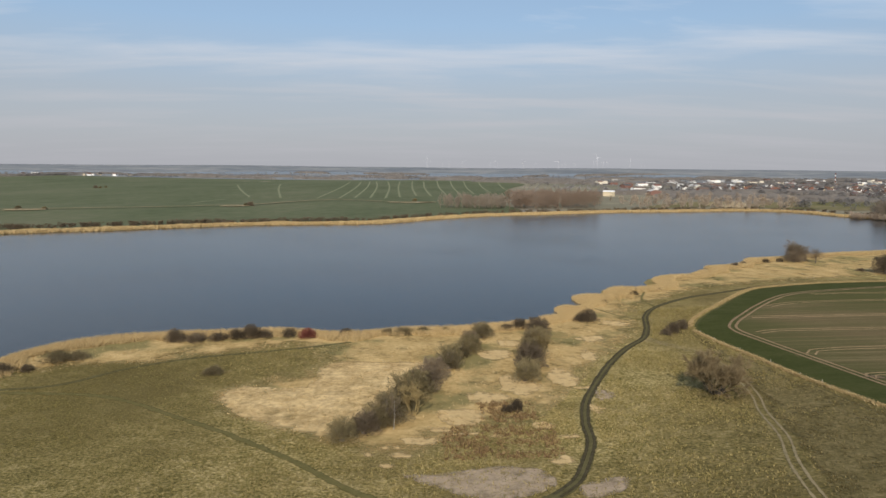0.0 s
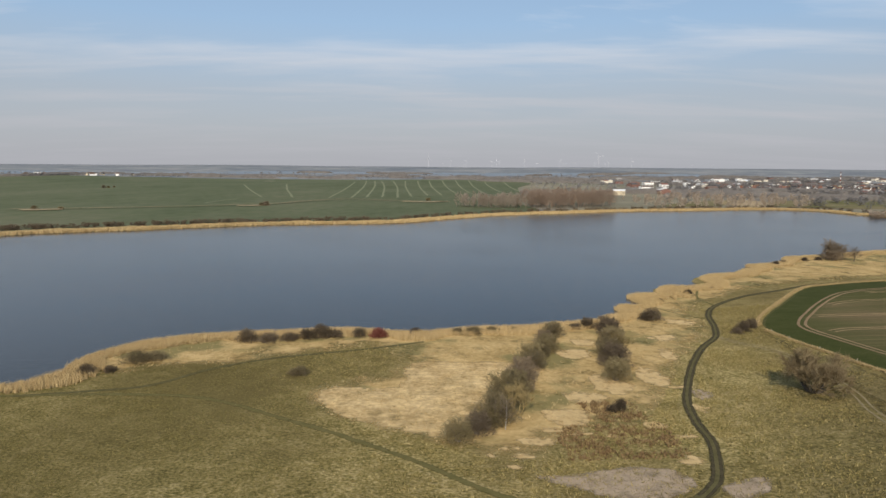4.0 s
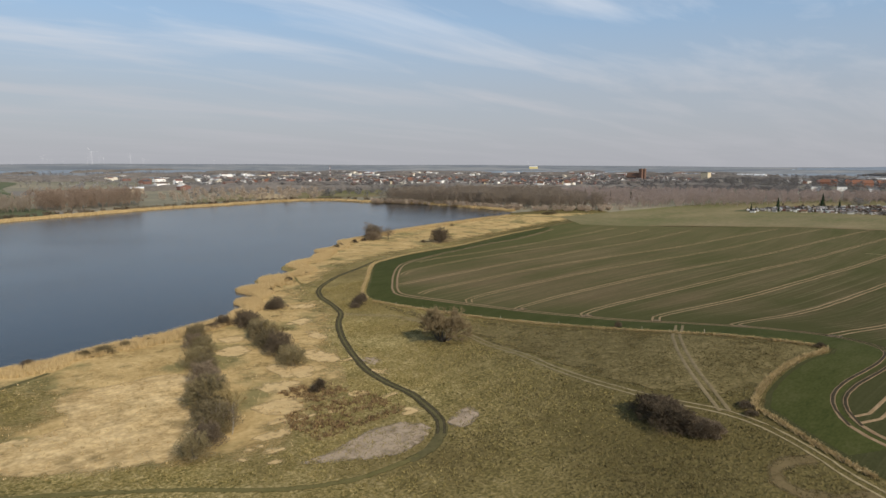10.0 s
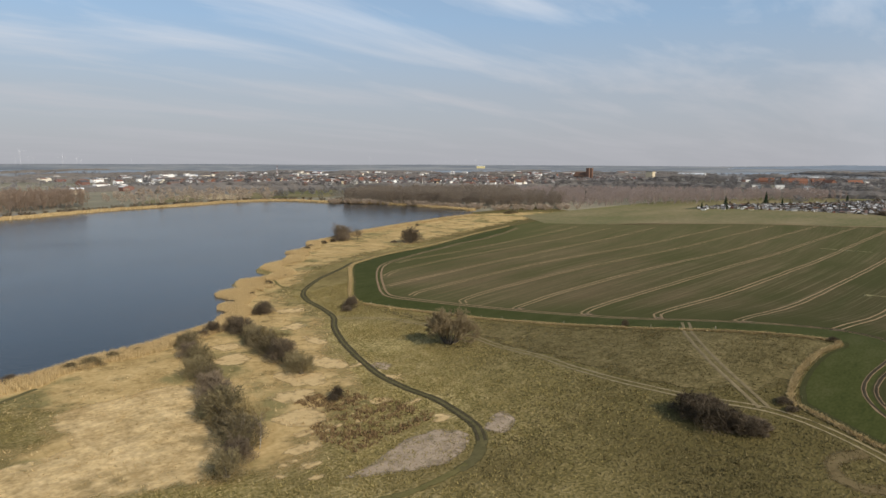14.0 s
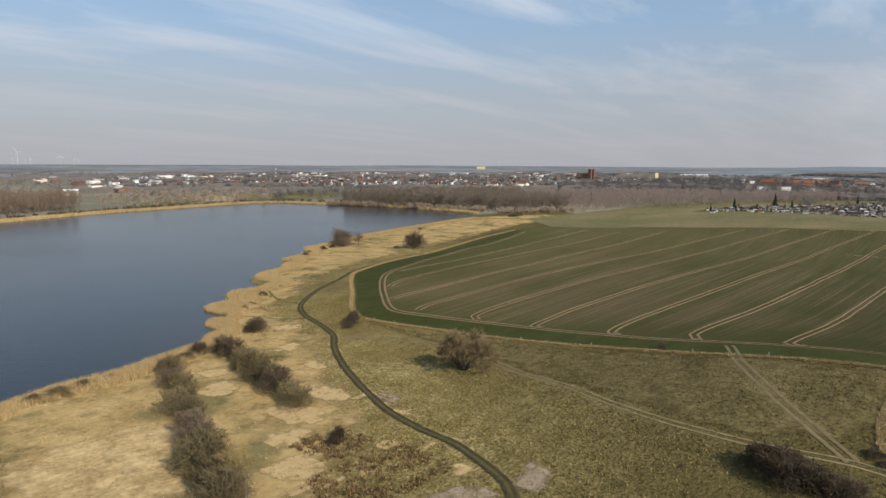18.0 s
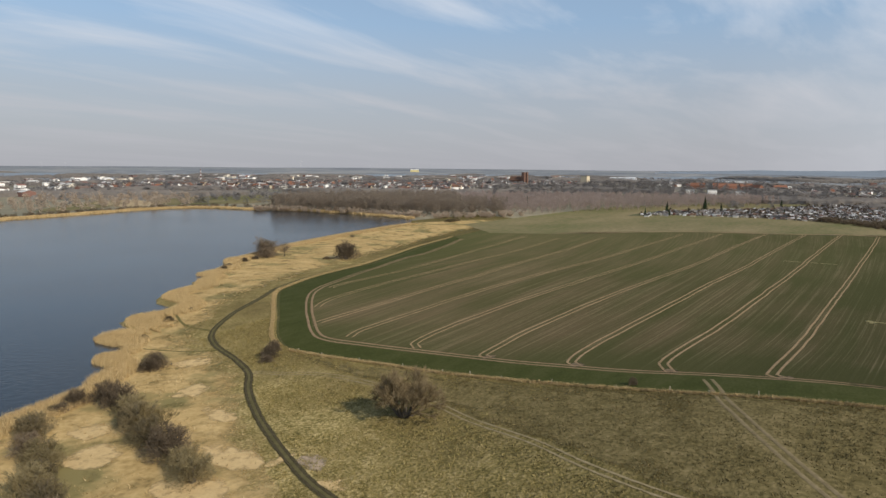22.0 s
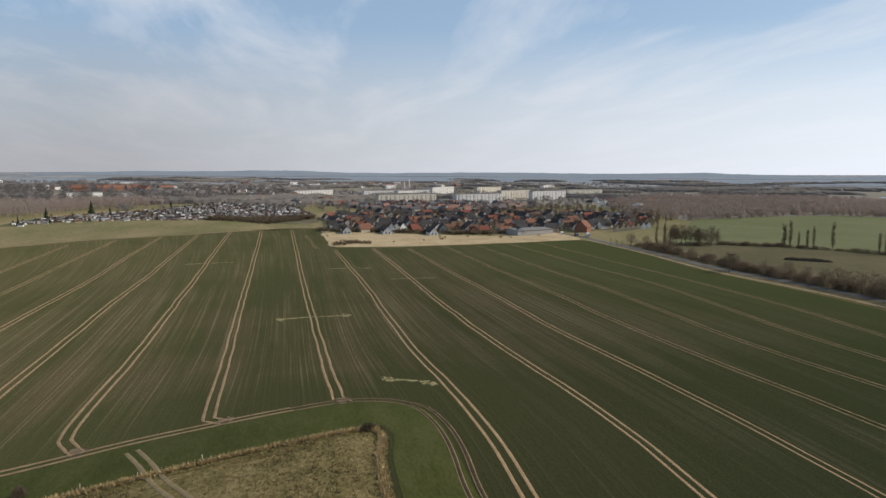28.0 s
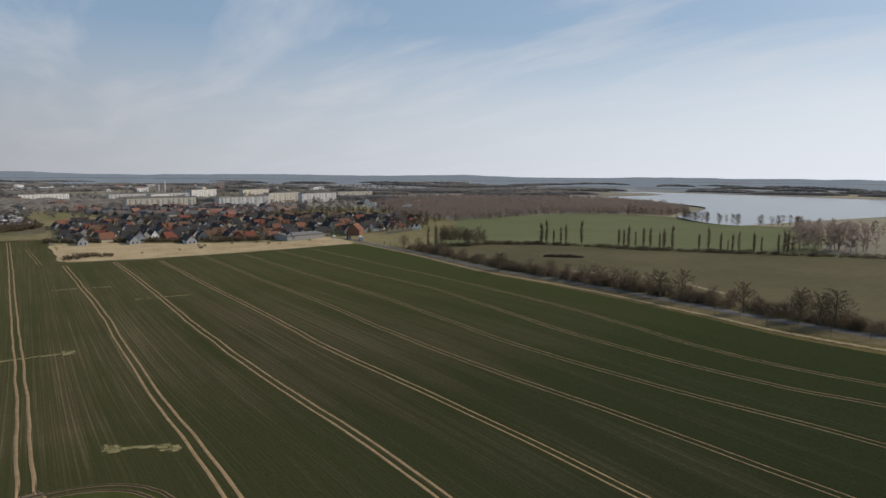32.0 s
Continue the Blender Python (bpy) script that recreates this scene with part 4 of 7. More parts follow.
def grow(seed, height, spread, stems=1, limbs=8, sprays=6, twigs=9, trunk_r=0.25, start=0.25, rise=0.6, twig_len=1.2, twig_w=0.06, lean=0.25, low=0.0, light=False):
    """A leafless plant: stems that fork into limbs, these into sprays of thin twigs. Returns wood and twig geometry."""
    rng = random.Random(seed)
    wv, wf, tv, tf, lv, lf = [], [], [], [], [], []
    for s in range(stems):
        az = 2 * math.pi * (s + rng.random() * 0.7) / stems
        out = spread * (0.0 if stems == 1 else rng.uniform(0.15, 0.75))
        top = np.array((math.cos(az) * out + rng.uniform(-lean, lean), math.sin(az) * out + rng.uniform(-lean, lean), height * rng.uniform(0.7, 0.95)))
        if stems > 1:
            top[2] *= 1 - 0.45 * (out / (spread + 1e-6)) ** 2
        foot = np.array((rng.uniform(-1, 1) * 0.12 * spread * (stems > 1), rng.uniform(-1, 1) * 0.12 * spread * (stems > 1), -0.3))
        bend = np.array((rng.uniform(-1, 1), rng.uniform(-1, 1), 0)) * lean * height * 0.15

        def along(u):
            return foot + (top - foot) * np.array((u**1.15, u**1.15, u)) + bend * math.sin(math.pi * u)
        cuts = 2 if light else 5
        for k in range(cuts):
            r0, r1 = trunk_r * (1 - 0.85 * k / cuts), trunk_r * (1 - 0.85 * (k + 1) / cuts)
            tube(wv, wf, along(k / cuts), along((k + 1) / cuts), r0 * (1.25 if k == 0 else 1), r1, 3 if light else 5)
        for m in range(limbs):
            u = start + (1 - start) * (m + rng.random()) / limbs
            base = along(u)
            la = az + (rng.uniform(-1.5, 1.5) if stems > 1 else m * 2.4 + rng.uniform(-0.5, 0.5))
            reach = spread * (0.55 if stems > 1 else 1.0) * rng.uniform(0.55, 1.0) * (1 - 0.55 * max(0, u - 0.35)) * (0.65 + 0.35 * min(1, u / 0.4))
            tip = base + np.array((math.cos(la) * reach, math.sin(la) * reach, reach * rise * rng.uniform(0.5, 1.3)))
            tip[2] = min(tip[2], height * 1.02)
            tip[2] = max(tip[2], low)
            kink = base + (tip - base) * 0.5 + np.array((0, 0, 0.12 * reach))
            if light:
                tube(lv, lf, base, tip, trunk_r * 0.3, trunk_r * 0.07, 2)
            else:
                tube(lv, lf, base, kink, trunk_r * 0.34 * (1.1 - u * 0.6), trunk_r * 0.2, 3)
                tube(lv, lf, kink, tip, trunk_r * 0.2, trunk_r * 0.07, 3)
            for p in range(sprays):
                v = 0.25 + 0.75 * (p + rng.random()) / sprays
                q = base + (tip - base) * v + np.array((0, 0, 0.12 * reach * math.sin(math.pi * v)))
                for _ in range(twigs):
                    d = np.array((rng.gauss(0, 1) + 0.7 * math.cos(la), rng.gauss(0, 1) + 0.7 * math.sin(la), rng.gauss(0.45, 0.8)))
                    d /= np.linalg.norm(d) + 1e-9
                    e = q + d * twig_len * rng.uniform(0.5, 1.3)
                    if e[2] < 0.05:
                        e[2] = 0.05 + rng.random() * 0.3
                    x = np.cross(d, (rng.gauss(0, 1), rng.gauss(0, 1), rng.gauss(0, 1)))
                    x *= twig_w / (np.linalg.norm(x) + 1e-9)
                    n = len(tv)
                    tv += [q - x, q + x, e]
                    tf.append((n, n + 1, n + 2))
    return (wv, wf), (lv, lf), (tv, tf)


def join2(*pieces):
    """Several (verts, faces) as one."""
    V, F = [], []
    for v, f in pieces:
        n = len(V)
        V += list(v)
        F += [tuple(n + i for i in q) for q in f]
    return V, F


def dome(seed, height, spread, n=5000, stems=8, twig_len=0.6, twig_w=0.018, squash=1.0, stem_r=0.06, hollow=0.35):
    """A leafless bush: a few stems and a dense round cloud of fine twigs with an uneven, lobed outline."""
    r = np.random.RandomState(seed)
    wv, wf, lv, lf = [], [], [], []
    for k in range(stems):
        a = 2 * math.pi * (k + r.rand()) / stems
        q = np.array((math.cos(a) * spread * r.uniform(0.2, 0.6), math.sin(a) * spread * r.uniform(0.2, 0.6), height * r.uniform(0.5, 0.8)))
        mid_ = q * (0.4, 0.4, 0.55)
        tube(wv, wf, (0.1 * q[0], 0.1 * q[1], -0.2), mid_, stem_r, stem_r * 0.7, 4)
        tube(wv, wf, mid_, q, stem_r * 0.7, stem_r * 0.25, 4)
        for _ in range(4):
            tip = q * r.uniform(0.8, 1.25, 3) + r.normal(0, 0.12 * spread, 3)
            tip[2] = min(max(tip[2], 0.3), height)
            tube(lv, lf, mid_ + (q - mid_) * r.rand(), tip, stem_r * 0.35, stem_r * 0.12, 3)
    lobes = [(r.uniform(0, 6.28), r.uniform(0, 6.28), r.uniform(2, 5), r.uniform(0.06, 0.2)) for _ in range(5)]
    az, cz = r.uniform(0, 2 * math.pi, n), r.uniform(0.0, 1.0, n)
    rad = r.uniform(hollow**3, 1.0, n) ** (1 / 3)
    shape = 1 + sum(g * np.sin(m * az + p + q2 * cz) for p, q2, m, g in lobes)
    sz = np.sqrt(1 - (cz * 0.999) ** 2)
    P = np.stack([np.cos(az) * sz * spread * rad * shape, np.sin(az) * sz * spread * rad * shape * squash, (0.08 + 0.92 * cz * rad * (0.85 + 0.15 * shape)) * height * 0.93], 1)
    D = np.stack([np.cos(az) * sz, np.sin(az) * sz, cz * 0.6 + 0.55], 1) + r.normal(0, 0.55, (n, 3))
    D /= np.linalg.norm(D, axis=1)[:, None]
    L = twig_len * r.uniform(0.6, 1.4, n)[:, None]
    X = np.cross(D, r.normal(0, 1, (n, 3)))
    X *= (twig_w / (np.linalg.norm(X, axis=1)[:, None] + 1e-9))
    A = P - D * L * 0.5
    A[:, 2] = np.maximum(A[:, 2], 0.02)
    V = np.stack([A - X, A + X, P + D * L * 0.5], 1).reshape(-1, 3)
    return (wv, wf), (lv, lf), (list(V), [(3 * k, 3 * k + 1, 3 * k + 2) for k in range(n)])


def bushy(seed, height, spread, n=7000, stems=14, twig_len=1.0, twig_w=0.022):
    """A broad bush whose many forking stems show through a cloud of twigs."""
    a, b, c = grow(seed, height * 0.96, spread * 0.95, stems=stems, limbs=9, sprays=5, twigs=5, trunk_r=0.2, start=0.15, rise=0.7, twig_len=twig_len, twig_w=twig_w, low=0.4)
    _, d, e = dome(seed + 1, height, spread, n, stems=6, twig_len=twig_len, twig_w=twig_w, hollow=0.3)
    return a, join2(b, d), join2(c, e)


def vase(seed, height, spread, stems=9, forks=4, twigs=8, trunk_r=0.3, twig_len=1.3, twig_w=0.028, flare=0.62):
    """A many-stemmed willow: thick stems that lean out from one foot and fork again and again into upright switches."""
    rng = random.Random(seed)
    wv, wf, lv, lf, tv, tf = [], [], [], [], [], []
    first = height * 0.27

    def fork(base, way, length, r, level):
        way = way / np.linalg.norm(way)
        bend = np.array((rng.gauss(0, 0.16), rng.gauss(0, 0.16), 0.16))
        mid_ = base + way * length * 0.5
        tip = mid_ + (way + bend) / np.linalg.norm(way + bend) * length * 0.5
        room = math.hypot(tip[0], tip[1]) / spread
        if room > 1 or tip[2] > height:
            tip = mid_ + (tip - mid_) * 0.5
        tip[2] = max(tip[2], 0.3)
        vs, fs = (wv, wf) if level < 1 else (lv, lf)
        sides = 6 if level < 1 else 4 if level < 3 else 3
        tube(vs, fs, base, mid_, r, r * 0.8, sides)
        tube(vs, fs, mid_, tip, r * 0.8, r * 0.6, sides)
        if level >= forks:
            for k in range(twigs):
                q = mid_ + (tip - mid_) * rng.uniform(-0.6, 1.0)
                d = way + np.array((rng.gauss(0, 0.6), rng.gauss(0, 0.6), rng.gauss(0.25, 0.5)))
                d /= np.linalg.norm(d)
                e = q + d * twig_len * rng.uniform(0.5, 1.3)
                e[2] = max(e[2], 0.1)
                x = np.cross(d, (rng.gauss(0, 1), rng.gauss(0, 1), rng.gauss(0, 1)))
                x *= twig_w / (np.linalg.norm(x) + 1e-9)
                n = len(tv)
                tv.extend([q - x, q + x, e])
                tf.append((n, n + 1, n + 2))
            return
        for k in range(3):
            spread_out = 0.5 if level else 0.42
            d = way + np.array((rng.gauss(0, spread_out), rng.gauss(0, spread_out), rng.gauss(0.10, 0.32)))
            fork(tip if k else mid_ + (tip - mid_) * rng.uniform(0.2, 0.9), d, length * rng.uniform(0.62, 0.86), r * (0.62 if k else 0.52), level + 1)

    for k in range(stems):
        az = 2 * math.pi * (k + rng.uniform(-0.3, 0.3)) / stems
        out = flare * rng.uniform(0.35, 1.5)
        foot = np.array((math.cos(az) * 0.6, math.sin(az) * 0.6, -0.3))
        fork(foot, np.array((math.cos(az) * out, math.sin(az) * out, 1.0)), first * rng.uniform(0.8, 1.15), trunk_r * rng.uniform(0.7, 1.1), 0)
    return (wv, wf), (lv, lf), (tv, tf)


def crowned(seed, height, spread, n=4500, stems=1, trunk_r=0.34, start=0.28, twig_len=0.9, twig_w=0.028):
    """A tree with a full rounded crown of bare twigs."""
    a, b, c = grow(seed, height, spread * 0.95, stems=1, limbs=17, sprays=6, twigs=8, trunk_r=trunk_r, start=start, rise=0.8, twig_len=twig_len, twig_w=twig_w)
    _, _, (V, F) = dome(seed + 1, height * (1.02 - start * 0.7), spread, n, stems=1, twig_len=twig_len, twig_w=twig_w, hollow=0.25)
    V = [(p[0] * min(1.0, 0.55 + 1.6 * p[2] / height), p[1] * min(1.0, 0.55 + 1.6 * p[2] / height), p[2] + height * start * 0.7) for p in np.array(V)]
    return a, b, join2(c, (V, F))


def plant(name, seed, bark, twig, label, category, x=0, y=0, shape=None, **kw):
    """A leafless tree or bush of its own: trunk and crown."""
    wood, limb, fine = (shape or grow)(seed, **kw)
    top = tagged(empty(name, x, y), label, category)
    part("trunk" if kw.get("stems", 1) == 1 else "stem", mesh_from("trunk", *wood, bark, True), top)
    part("crown", mesh_from("crown", *join2(limb, fine), twig), top)
    return top


def repeat(ob, x, y, size=1.0, turn=0.0, wide=1.0, z=None, label="", group=""):
    """A copy of a thing at a plan place, standing on the ground."""
    m = Matrix.LocRotScale((x, y, float(ground_z(x, y)) if z is None else z), Euler((0, 0, turn)), (size * wide, size * wide, size))
    made = copy_thing(ob, m)
    if label:
        made["label"] = label
    if group:
        made["group"] = group
    return made


rng = random.Random(4)
# the lone willow in the meadow
plant("willow_bush", 11, M_BARK, M_WILLOW, "large leafless many-stemmed willow bush alone in the meadow", "bush", 62.4, 144.7, shape=vase, height=11.4, spread=7.4, stems=12, forks=4, twigs=11, trunk_r=0.40, twig_len=1.35, twig_w=0.040, flare=1.0)
THICKET = [(46.2, 70.0, 4.2, 3.6), (44.6, 66.3, 5.0, 4.2), (44.2, 62.8, 4.4, 3.6), (44.8, 59.5, 3.2, 2.8), (47.2, 67.3, 4.0, 3.2), (46.2, 58.0, 2.4, 2.0)]
# dark thorn thicket beside the farm path
for k, (x, y, h, w) in enumerate(THICKET):
    tagged(plant("thorn_bush", 50 + k, M_TWIG_DARK, M_TWIG_DARK, "dense dark brown leafless thorn bush by the farm path", "bush", x, y, shape=bushy, height=h, spread=w, n=3000, stems=9, twig_len=0.65, twig_w=0.042),
           group="thorn thicket")
# kinds that are copied
SHRUBS = [plant("willow_shrub", 70 + k, M_BARK, (M_TWIG_GREY, M_TWIG_OLIVE, M_TWIG)[k], "greyish brown leafless willow shrub in dry reed", "bush", *p, shape=bushy, height=5.4, spread=3.7, n=2300, stems=9, twig_len=0.7, twig_w=0.038)
          for k, p in enumerate([(12, 196), (8, 182), (30, 204)])]
ROW1 = [(13, 201, 0.6, 1.1), (8, 188, 0.75, 1.0), (7, 180, 0.8, 1.05), (2, 172, 0.85, 1.0), (2, 165, 0.95, 1.05), (-2, 156, 1.0, 0.95), (-4, 149, 1.1, 1.0), (-7, 142, 1.15, 1.05), (-9, 135, 1.05, 1.0), (-11, 128.5, 1.05, 1.0), (-15, 122.5, 0.85, 1.0), (-19, 119, 0.75, 1.0), (-13, 125, 0.9, 0.9), (5, 175, 0.7, 0.9)]
ROW2 = [(25, 208, 0.65, 1.2), (30, 199, 0.85, 1.05), (29, 192, 1.0, 0.95), (26, 183, 1.05, 0.95), (24, 175, 1.05, 1.0), (23, 167, 1.0, 1.0), (22, 160, 0.95, 1.0), (20.5, 155, 0.85, 1.0), (27, 187, 0.8, 1)]
for k, (x, y, s, w) in enumerate(ROW1 + ROW2):
    repeat(SHRUBS[(k * 5 + k // 3) % 3], x, y, s * (0.98, 1.18, 1.06, 1.24)[k % 4], k * 1.7, w * 1.02, group="shrub rows in the reed")
THORN = plant("thorn_shrub", 90, M_TWIG_DARK, M_TWIG_DARK, "low dark leafless shrub in the dry grass", "bush", 50, 220, shape=dome, height=4.6, spread=3.2, n=2800, stems=10, twig_len=0.75, twig_w=0.04)
for k, (x, y, s, w) in enumerate([(47.5, 218, 0.8, 1.0), (73, 202.5, 0.85, 0.9), (77, 205.5, 0.8, 0.8), (70, 200, 0.5, 1.1), (16, 135, 0.62, 0.85), (14, 134, 0.4, 1), (78, 262, 0.42, 1.2), (155, 344, 0.6, 1.2), (21, 206, 0.5, 1.2), (96.5, 109.6, 0.45, 0.7), (218, 338, 0.4, 1.8),
                                  (200, 369, 0.6, 1.2), (163, 352, 0.5, 1.2), (180, 362, 0.55, 1.3), (190, 366, 0.5, 1.3), (-79, 189, 1.0, 0.9), (-73, 189.5, 0.65, 1.6), (-67, 191, 0.6, 1.3), (-62, 193, 0.75, 1.2), (-59, 196, 0.95, 0.8), (-57, 194, 0.9, 0.8), (-54, 195, 0.6, 1.2),
                                  (-47, 196, 0.65, 1.2), (-30, 200, 0.45, 1.3), (-110, 159, 0.65, 1.1), (-105, 160.5, 0.45, 1.2), (58.5, 57.8, 0.3, 1.6), (56.3, 55.8, 0.25, 1.6), (100.5, 59.5, 0.3, 1.2), (312.7, 412.9, 0.45, 1.2), (63, 250, 0.3, 1.2), (90, 268, 0.3, 1.2)]):
    repeat(THORN, x, y, s, k * 2.1, w)
MOUND = plant("willow_mound", 95, M_TWIG_GREY, M_TWIG_GREY, "low rounded grey willow bush at the water's edge", "bush", -102, 169, shape=dome, height=3.4, spread=4.0, n=5000, stems=10, twig_len=0.6, twig_w=0.026)
for k, (x, y, s, w) in enumerate([(-98, 171, 0.8, 1.0), (-12, 200, 0.7, 1.2), (-6, 202, 0.6, 1.0), (-17, 199.5, 0.6, 1.0), (1, 204, 0.4, 1.0), (-57, 159, 0.75, 0.75), (-58.5, 159, 0.55, 0.8), (467.5, 437.9, 1.0, 1.3), (475.3, 439.9, 1.1, 1.3), (483.1, 441.8, 1.0, 1.3), (20, 207, 0.5, 1)]):
    repeat(MOUND, x, y, s, k * 1.3, w)
tagged(plant("dogwood_bush", 97, M_TWIG_RED, M_TWIG_RED, "reddish leafless dogwood bush at the reed's edge", "bush", -41, 195, shape=dome, height=3.4, spread=2.8, n=4000, stems=9, twig_len=0.6, twig_w=0.026))
plant("birch_tree", 98, M_BIRCH, M_TWIG, "thin white-stemmed birch without leaves among the shrubs", "tree", -9.5, 124.5, height=8.5, spread=1.8, stems=1, limbs=12, sprays=4, twigs=6, trunk_r=0.07, start=0.3, rise=1.0, twig_len=0.8, twig_w=0.03)
plant("golden_willow", 99, M_GOLD, M_GOLD, "young willow with yellowish bare branches in the shrub row", "tree", -6, 133, shape=vase, height=8.6, spread=4.6, stems=6, forks=3, twigs=8, trunk_r=0.17, twig_len=1.1, twig_w=0.026)
plant("golden_willow", 100, M_GOLD, M_GOLD, "young willow with yellowish bare branches in the shrub row", "tree", 27, 178, shape=vase, height=8.0, spread=4.2, stems=6, forks=3, twigs=8, trunk_r=0.16, twig_len=1.1, twig_w=0.026)
# trees out on the shore
ROUND = [plant("oak_tree", 120 + k, M_BARK, M_TWIG, "leafless spreading tree with a rounded crown", "tree", *p, shape=crowned, height=11.0, spread=5.2, n=1300, twig_w=0.055)
         for k, p in enumerate([(202, 376), (225, 330), (147.5, -173.2)])]
repeat(ROUND[1], 206, 370, 0.8, 1.0, 1.2); repeat(ROUND[0], 209, 364, 0.75, 2.0, 1.1); repeat(SHRUBS[2], 227, 331, 1.9, 2.6, 1.15); repeat(SHRUBS[2], 201, 371, 2.0, 0.6, 0.85); repeat(SHRUBS[2], 198, 366, 1.2, 1.6, 1.2)
# trees along the road
for k, (x, y, s) in enumerate([(147, -172, 1.15), (139, -171, 1.05), (135, -173, 1.2), (166, -167.5, 1.12), (194, -168.5, 1.2), (206, -168.5, 1.05), (214, -171, 0.9), (222, -170.5, 0.85), (229, -172, 0.95), (236, -173, 0.9), (243, -172.5, 0.85), (251, -174, 0.9), (259, -175, 0.8),
                               (270, -174.5, 0.75), (285, -176, 0.85), (300, -174.5, 0.8), (318, -166, 1.0), (324, -173, 0.9), (345, -174.5, 0.7), (372, -178, 0.8), (395, -181, 0.85), (414, -187, 1.1), (440, -184, 0.9), (465, -186, 0.9), (183, -172, 0.7), (176, -174, 0.6),
                               (110, -192, 0.85), (96, -196, 0.9), (120, -182, 0.6)]):
    repeat(ROUND[k % 3], x, y, s, k * 1.9, 0.9 + 0.2 * ((k * 7) % 3) / 2, group="trees along the road")
ROAD_SHRUB = plant("hedge_shrub", 130, M_TWIG, M_TWIG, "leafless hedge shrub on the road verge", "bush", 184, -188, shape=dome, height=5.8, spread=3.2, n=1200, stems=6, twig_len=1.0, twig_w=0.045)
for k in range(140):
    u = k / 139
    x = 120 + 330 * u + rng.uniform(-3, 3)
    y = float(np.interp(x, (110, 150, 200, 300, 400, 470), (-181, -175, -173, -179, -188, -190))) + rng.uniform(-3.5, 3.5)
    repeat(ROAD_SHRUB, x, y, rng.uniform(0.45, 1.1), rng.random() * 6, rng.uniform(0.9, 1.7), group="roadside hedge")
SAPLING = plant("sapling", 133, M_BARK, M_TWIG, "thin young roadside tree without leaves", "tree", 120, -165, height=5.0, spread=1.1, stems=1, limbs=8, sprays=3, twigs=5, trunk_r=0.07, start=0.4, rise=1.0, twig_len=0.7, twig_w=0.05)
for k in range(34):
    x = 128 + 10.5 * k
    repeat(SAPLING, x, float(np.interp(x, (114, 142, 191, 226, 317, 395, 515), (-158.5, -154.5, -156.5, -160.5, -163.5, -171, -174))) + rng.uniform(-0.5, 0.5), rng.uniform(0.8, 1.2), k, group="row of young roadside trees")
# poplars in the row behind the stubble field
POPLAR = [plant("poplar_tree", 140 + k, M_BARK, M_TWIG, "slim columnar poplar without leaves in a row", "tree", *p, height=17.5, spread=1.9, stems=1, limbs=40, sprays=4, twigs=10, trunk_r=0.26, start=0.05, rise=2.6, twig_len=1.3, twig_w=0.075)
          for k, p in enumerate([(432.1, -296.2), (352.6, -351.5)])]
POPS = [(430.2, -300.2, 1.18), (426.4, -305.2, .77), (416.6, -304.4, .87), (421.6, -314.1, 1.07), (408, -319.4, 1.17), (380.8, -332.7, .96), (378.8, -335.7, .85), (370.5, -332.4, 1.17), (373.8, -343.4, .74), (364.3, -341.8, 1.06), (361.2, -346.5, .95), (354.7, -348.8, .83), (345.9, -353.5, 1.1), (329.1, -362.3, .81),
        (324.5, -366.2, 1.03), (314.2, -366.9, .91), (310.9, -370.1, .54), (308.7, -372.6, .85), (303.2, -372.6, .9), (294.8, -377.1, .95), (286.5, -373.3, .72), (279.5, -382.3, .94), (277.6, -385.1, .99), (275.6, -386.9, 1.04), (273.7, -389.7, .77), (448.2, -204, 1.2), (450.1, -199.1, 1.0)]
for k, (x, y, s) in enumerate(POPS):
    repeat(POPLAR[k % 2], x, y, s, k * 2.3, 0.72, group="row of poplars")
for k in range(13):
    repeat(ROUND[k % 3], 477 - 2.5 * k + rng.uniform(-1, 1), -225 - 1.9 * k + rng.uniform(-3, 3), rng.uniform(1.15, 1.5), k * 1.3, rng.uniform(0.55, 0.75), group="clump of tall field trees")
for k in range(120):
    u = k / 119
    line = [(458.9, -188.2), (455.5, -257.6), (431.2, -297.2), (373.6, -329.5), (319.8, -359.3), (269.7, -381.9), (221.9, -408.7), (149.3, -449.3)]
    j = min(int(u * 7), 6); f = u * 7 - j
    x, y = line[j][0] * (1 - f) + line[j + 1][0] * f, line[j][1] * (1 - f) + line[j + 1][1] * f
    repeat(ROAD_SHRUB, x + rng.uniform(-2, 2), y + rng.uniform(-2, 2), rng.uniform(0.35, 0.7), rng.random() * 6, 1.9, group="field hedge")


